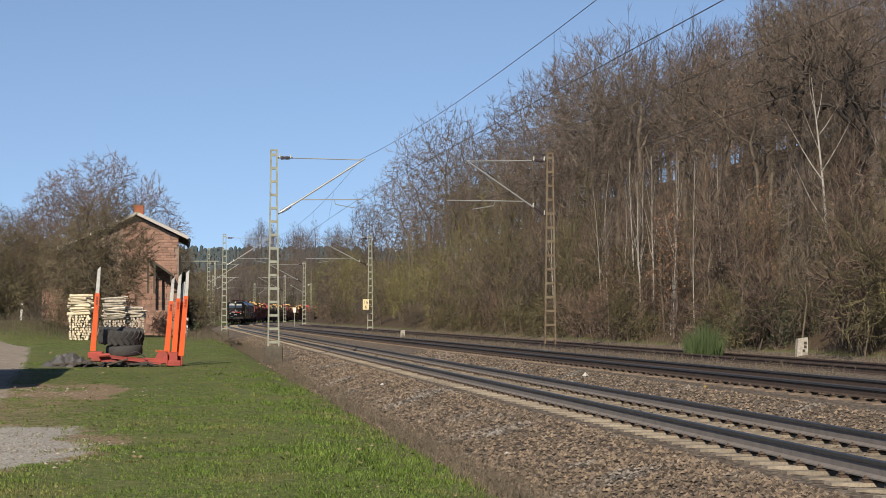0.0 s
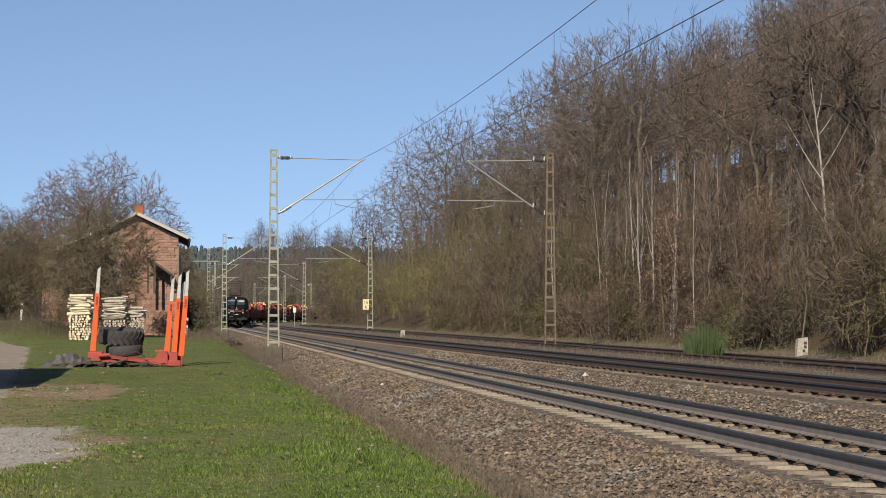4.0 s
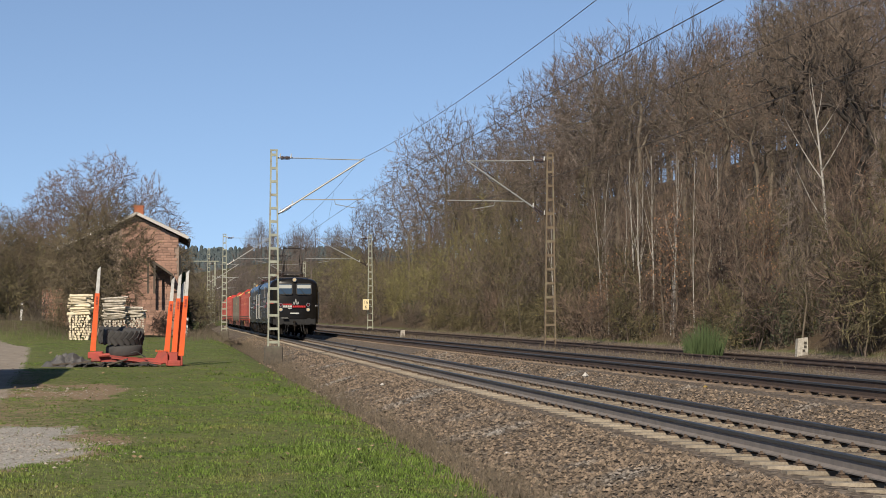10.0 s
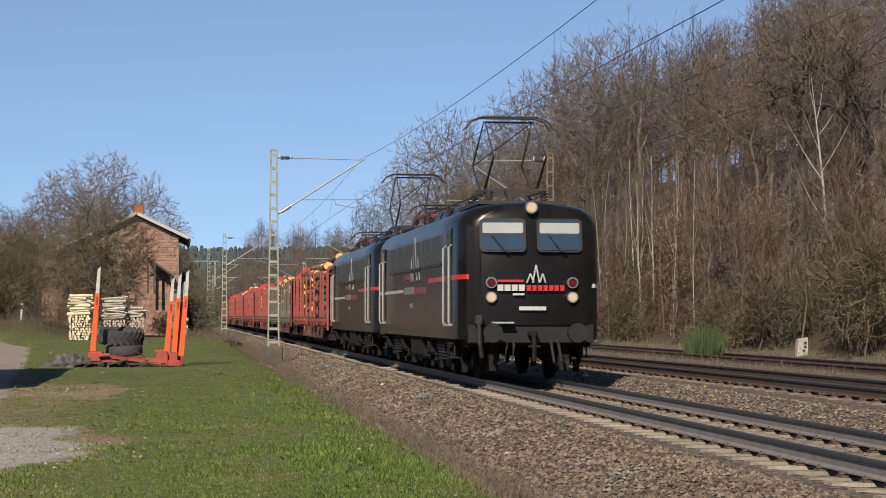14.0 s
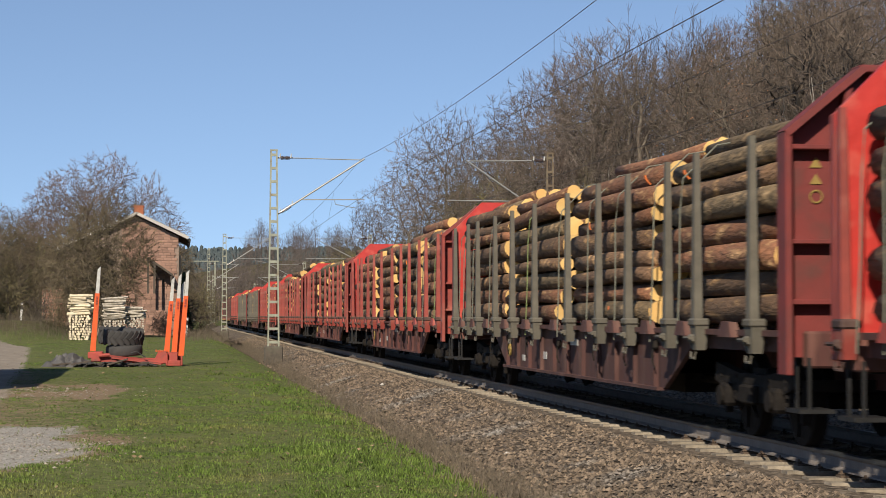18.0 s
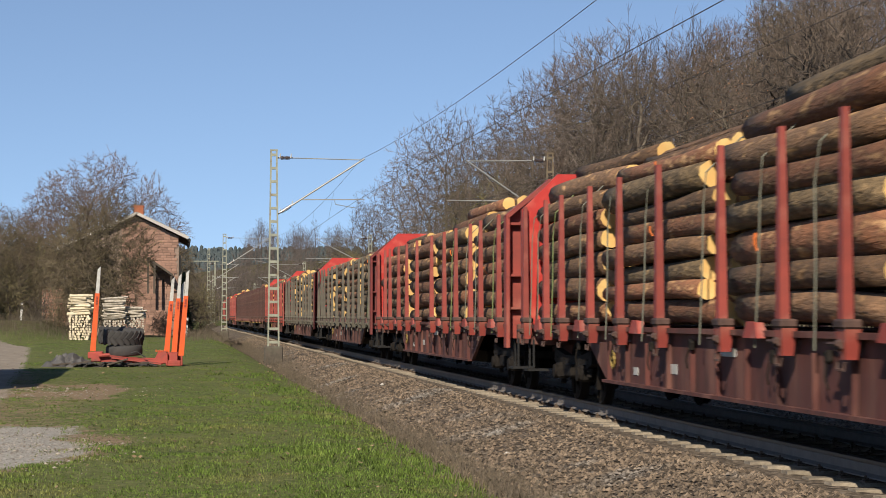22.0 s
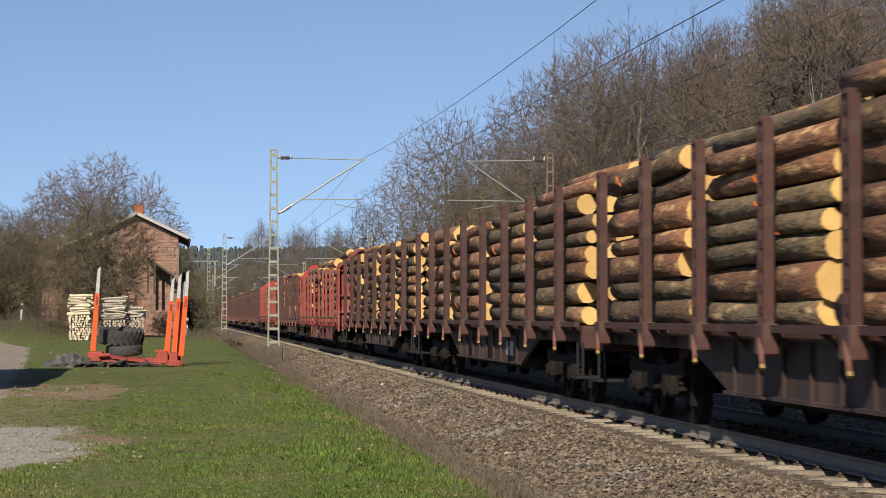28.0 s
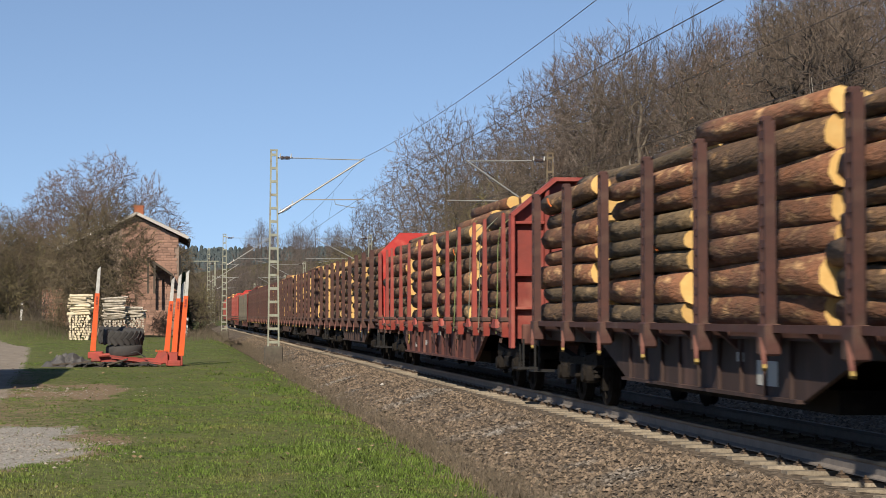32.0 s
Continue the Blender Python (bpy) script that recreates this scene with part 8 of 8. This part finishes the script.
def build_weeds():
    """Dead stalks at the foot of the ballast and along the siding."""
    rng = random.Random(4)
    g = Geo()
    for i in range(15500):
        if i < 6500 and i % 4 == 3:
            continue
        if i >= 13000:
            y = rng.uniform(88, 116)
            u = rng.uniform(-13, -4.5) if rng.random() < 0.7 else rng.uniform(0.3, 2.4)
            if from_road(u, y) < 1.8 or rng.random() < 0.1:
                continue
        elif i < 6500:
            y = 17 + 110 * rng.random() ** 1.7
            u = 3.5 + rng.gauss(0, 0.33) + 0.4 * smooth(45, 90, y)
        else:
            y = 42 + 120 * rng.random() ** 1.3
            u = rng.choice((rng.uniform(14, 15.5), rng.uniform(17.6, 20), rng.uniform(18.5, 21)))
        x = u + bend(y)
        if noise.noise((x * 0.8, y * 0.35, 6)) < -0.12 and rng.random() < 0.8:
            continue
        z = height(x, y)
        h = rng.uniform(0.12, 0.5) * (0.75 if i < 6500 else 0.6 if i < 13000 else 1.1)
        p = Vector((x, y, z - 0.02))
        q = p + Vector((rng.uniform(-0.35, 0.35) * h, rng.uniform(-0.35, 0.35) * h, h))
        w = 0.003 + 0.00008 * y
        cone(g, p, q, w)
        for _ in range(2):
            m = p.lerp(q, rng.uniform(0.4, 0.9))
            cone(g, m, m + Vector((rng.uniform(-1, 1), rng.uniform(-1, 1), rng.uniform(0.3, 1))).normalized() * h * 0.35, w * 0.7)
    solid("dry_weeds", g, M_DRY, "dead brown weed stalks along the ballast", "weeds", kind="stuff", normals=False)


def build_stones():
    rng = random.Random(6)
    base = [Vector(v) for v in ((1, 0, 0), (-1, 0, 0), (0, 1, 0), (0, -1, 0), (0, 0, 0.8), (0, 0, -0.8))]
    faces = [(0, 2, 4), (2, 1, 4), (1, 3, 4), (3, 0, 4), (2, 0, 5), (1, 2, 5), (3, 1, 5), (0, 3, 5)]
    g = Geo()
    for i in range(40000):
        y = 15 + 62 * rng.random() ** 1.9
        k = rng.random()
        if k < 0.74:
            x = rng.uniform(3.3, 5.75)
        elif k < 0.77:
            x = rng.uniform(6.6, 7.9)
        else:
            x = rng.uniform(8.75, 10.0)
        if x < 3.75 and rng.random() < 0.6:
            continue
        r = rng.uniform(0.016, 0.036) * (0.9 + y / 150)
        z = height(x, y) + r * rng.uniform(-0.1, 0.7)
        a = rng.uniform(0, 6.283)
        ca, sa = math.cos(a), math.sin(a)
        o = len(g.v)
        for v in base:
            s = r * rng.uniform(0.7, 1.25)
            vx, vy, vz = v.x * s * 1.2 + rng.uniform(-0.2, 0.2) * r, v.y * s, v.z * s + rng.uniform(-0.25, 0.25) * r
            g.v.append((x + vx * ca - vy * sa, y + vx * sa + vy * ca, z + vz))
        g.f += [(o + p, o + q, o + t) for p, q, t in faces[:4]]
    for i in range(5500):
        y, x = rng.uniform(74, 150), rng.uniform(3.6, 5.8)
        r = rng.uniform(0.03, 0.06)
        x += bend(y)
        z = height(x, y)
        o = len(g.v)
        g.v += [(x + v.x * r * rng.uniform(0.7, 1.3), y + v.y * r * rng.uniform(0.7, 1.3), z + v.z * r * rng.uniform(0.6, 1.1)) for v in base]
        g.f += [(o + p, o + q, o + t) for p, q, t in faces[:4]]
    g.m = [0] * len(g.f)
    solid("ballast_stones", g, M_STONES, "loose brown and grey crushed ballast stones", "stones", kind="stuff", normals=False)
    g = Geo()
    made = 0
    while made < 4900:
        if made < 3600:
            x, y = rng.gauss(-2.9, 0.75), rng.gauss(25.5, 2.3)
        elif made < 4300:
            x, y = rng.gauss(-1.35, 0.35), rng.gauss(25.2, 1.3)
        else:
            x, y = rng.gauss(-3.0, 1.0), rng.gauss(43.5, 1.9)
        r = rng.uniform(0.005, 0.014) * (2.2 if rng.random() < 0.05 else 1) * (1 if y < 35 else 1.4)
        z = height(x, y) + r * 0.2
        o = len(g.v)
        g.v += [(x + v.x * r * rng.uniform(0.7, 1.3), y + v.y * r * rng.uniform(0.7, 1.3), z + v.z * r * rng.uniform(0.6, 1.0)) for v in base]
        g.f += [(o + p, o + q, o + t) for p, q, t in faces]
        made += 1
    g.m = [0] * len(g.f)
    solid("gravel", g, mat("loose_gravel", (0.2982, 0.2698, 0.2343), (0.1988, 0.1704, 0.142), 1.5, rough=0.95, island=0.5), "loose pale gravel and clods on the worn ground", "gravel", kind="stuff", normals=False)
    for x, y, r, m, lab in ((9.55, 45.0, 0.10, M_PALESTONE, "pale stone lying on the ballast"), (10.1, 36.5, 0.05, M_YELLOW, "yellow scrap lying on the ballast"), (4.35, 25.5, 0.05, M_PALESTONE, "pale stone on the ballast shoulder"), (4.9, 46.5, 0.05, M_PALESTONE, "pale stone on the ballast shoulder"), (8.9, 36.0, 0.045, M_PALESTONE, "pale stone between the tracks")):
        g = Geo()
        z = height(x, y) + r * 0.5
        g.v = [(x + v.x * r * rng.uniform(0.7, 1.2), y + v.y * r * rng.uniform(0.7, 1.2), z + v.z * r * rng.uniform(0.7, 1.2)) for v in base]
        g.f, g.m = list(faces), [0] * 8
        solid("pale_stone" if m is M_PALESTONE else "yellow_scrap", g, m, lab, "stone" if m is M_PALESTONE else "scrap")


build_grass()
build_leaf_litter()
build_weeds()
build_stones()
gable_blocks()

TRACKS()

# ---- what moves ----
SPEED = 20.37


def nose(t):
    """Where the train's front buffers are along the line at t seconds."""
    return 29.3 - 0.6 - SPEED * (t - 14.5) + float(np.interp(t, [14.5, 17, 18.6, 20.6, 22, 23.5, 25.5, 28], [0, -0.1, 0.5, 1.05, 0.8, 0.3, -0.1, 0]))


def motions():
    times = [0.5 * k for k in range(65)]
    for ob, back, length, pivot in TRAIN:
        rows = []
        for t in times:
            s = nose(t) + back
            a, _ = line(s + pivot)
            b, _ = line(s + length - pivot)
            h = math.atan2(b.x - a.x, b.y - a.y)
            d = Vector((math.sin(h), math.cos(h), 0))
            p = a - d * pivot
            rows.append((t, pose(p.x, p.y, 0, 0, 0, -math.degrees(h))))
        walk(ob, rows)
        for axle in ob.children_recursive:
            if axle.name.startswith("wheelset"):
                r = axle.location.z
                x, y, z = axle.location
                walk(axle, [(k / FPS, pose(x, y, z, math.degrees((nose(0) - nose(k / FPS)) / r) % 360)) for k in range(32 * FPS + 1)])


motions()
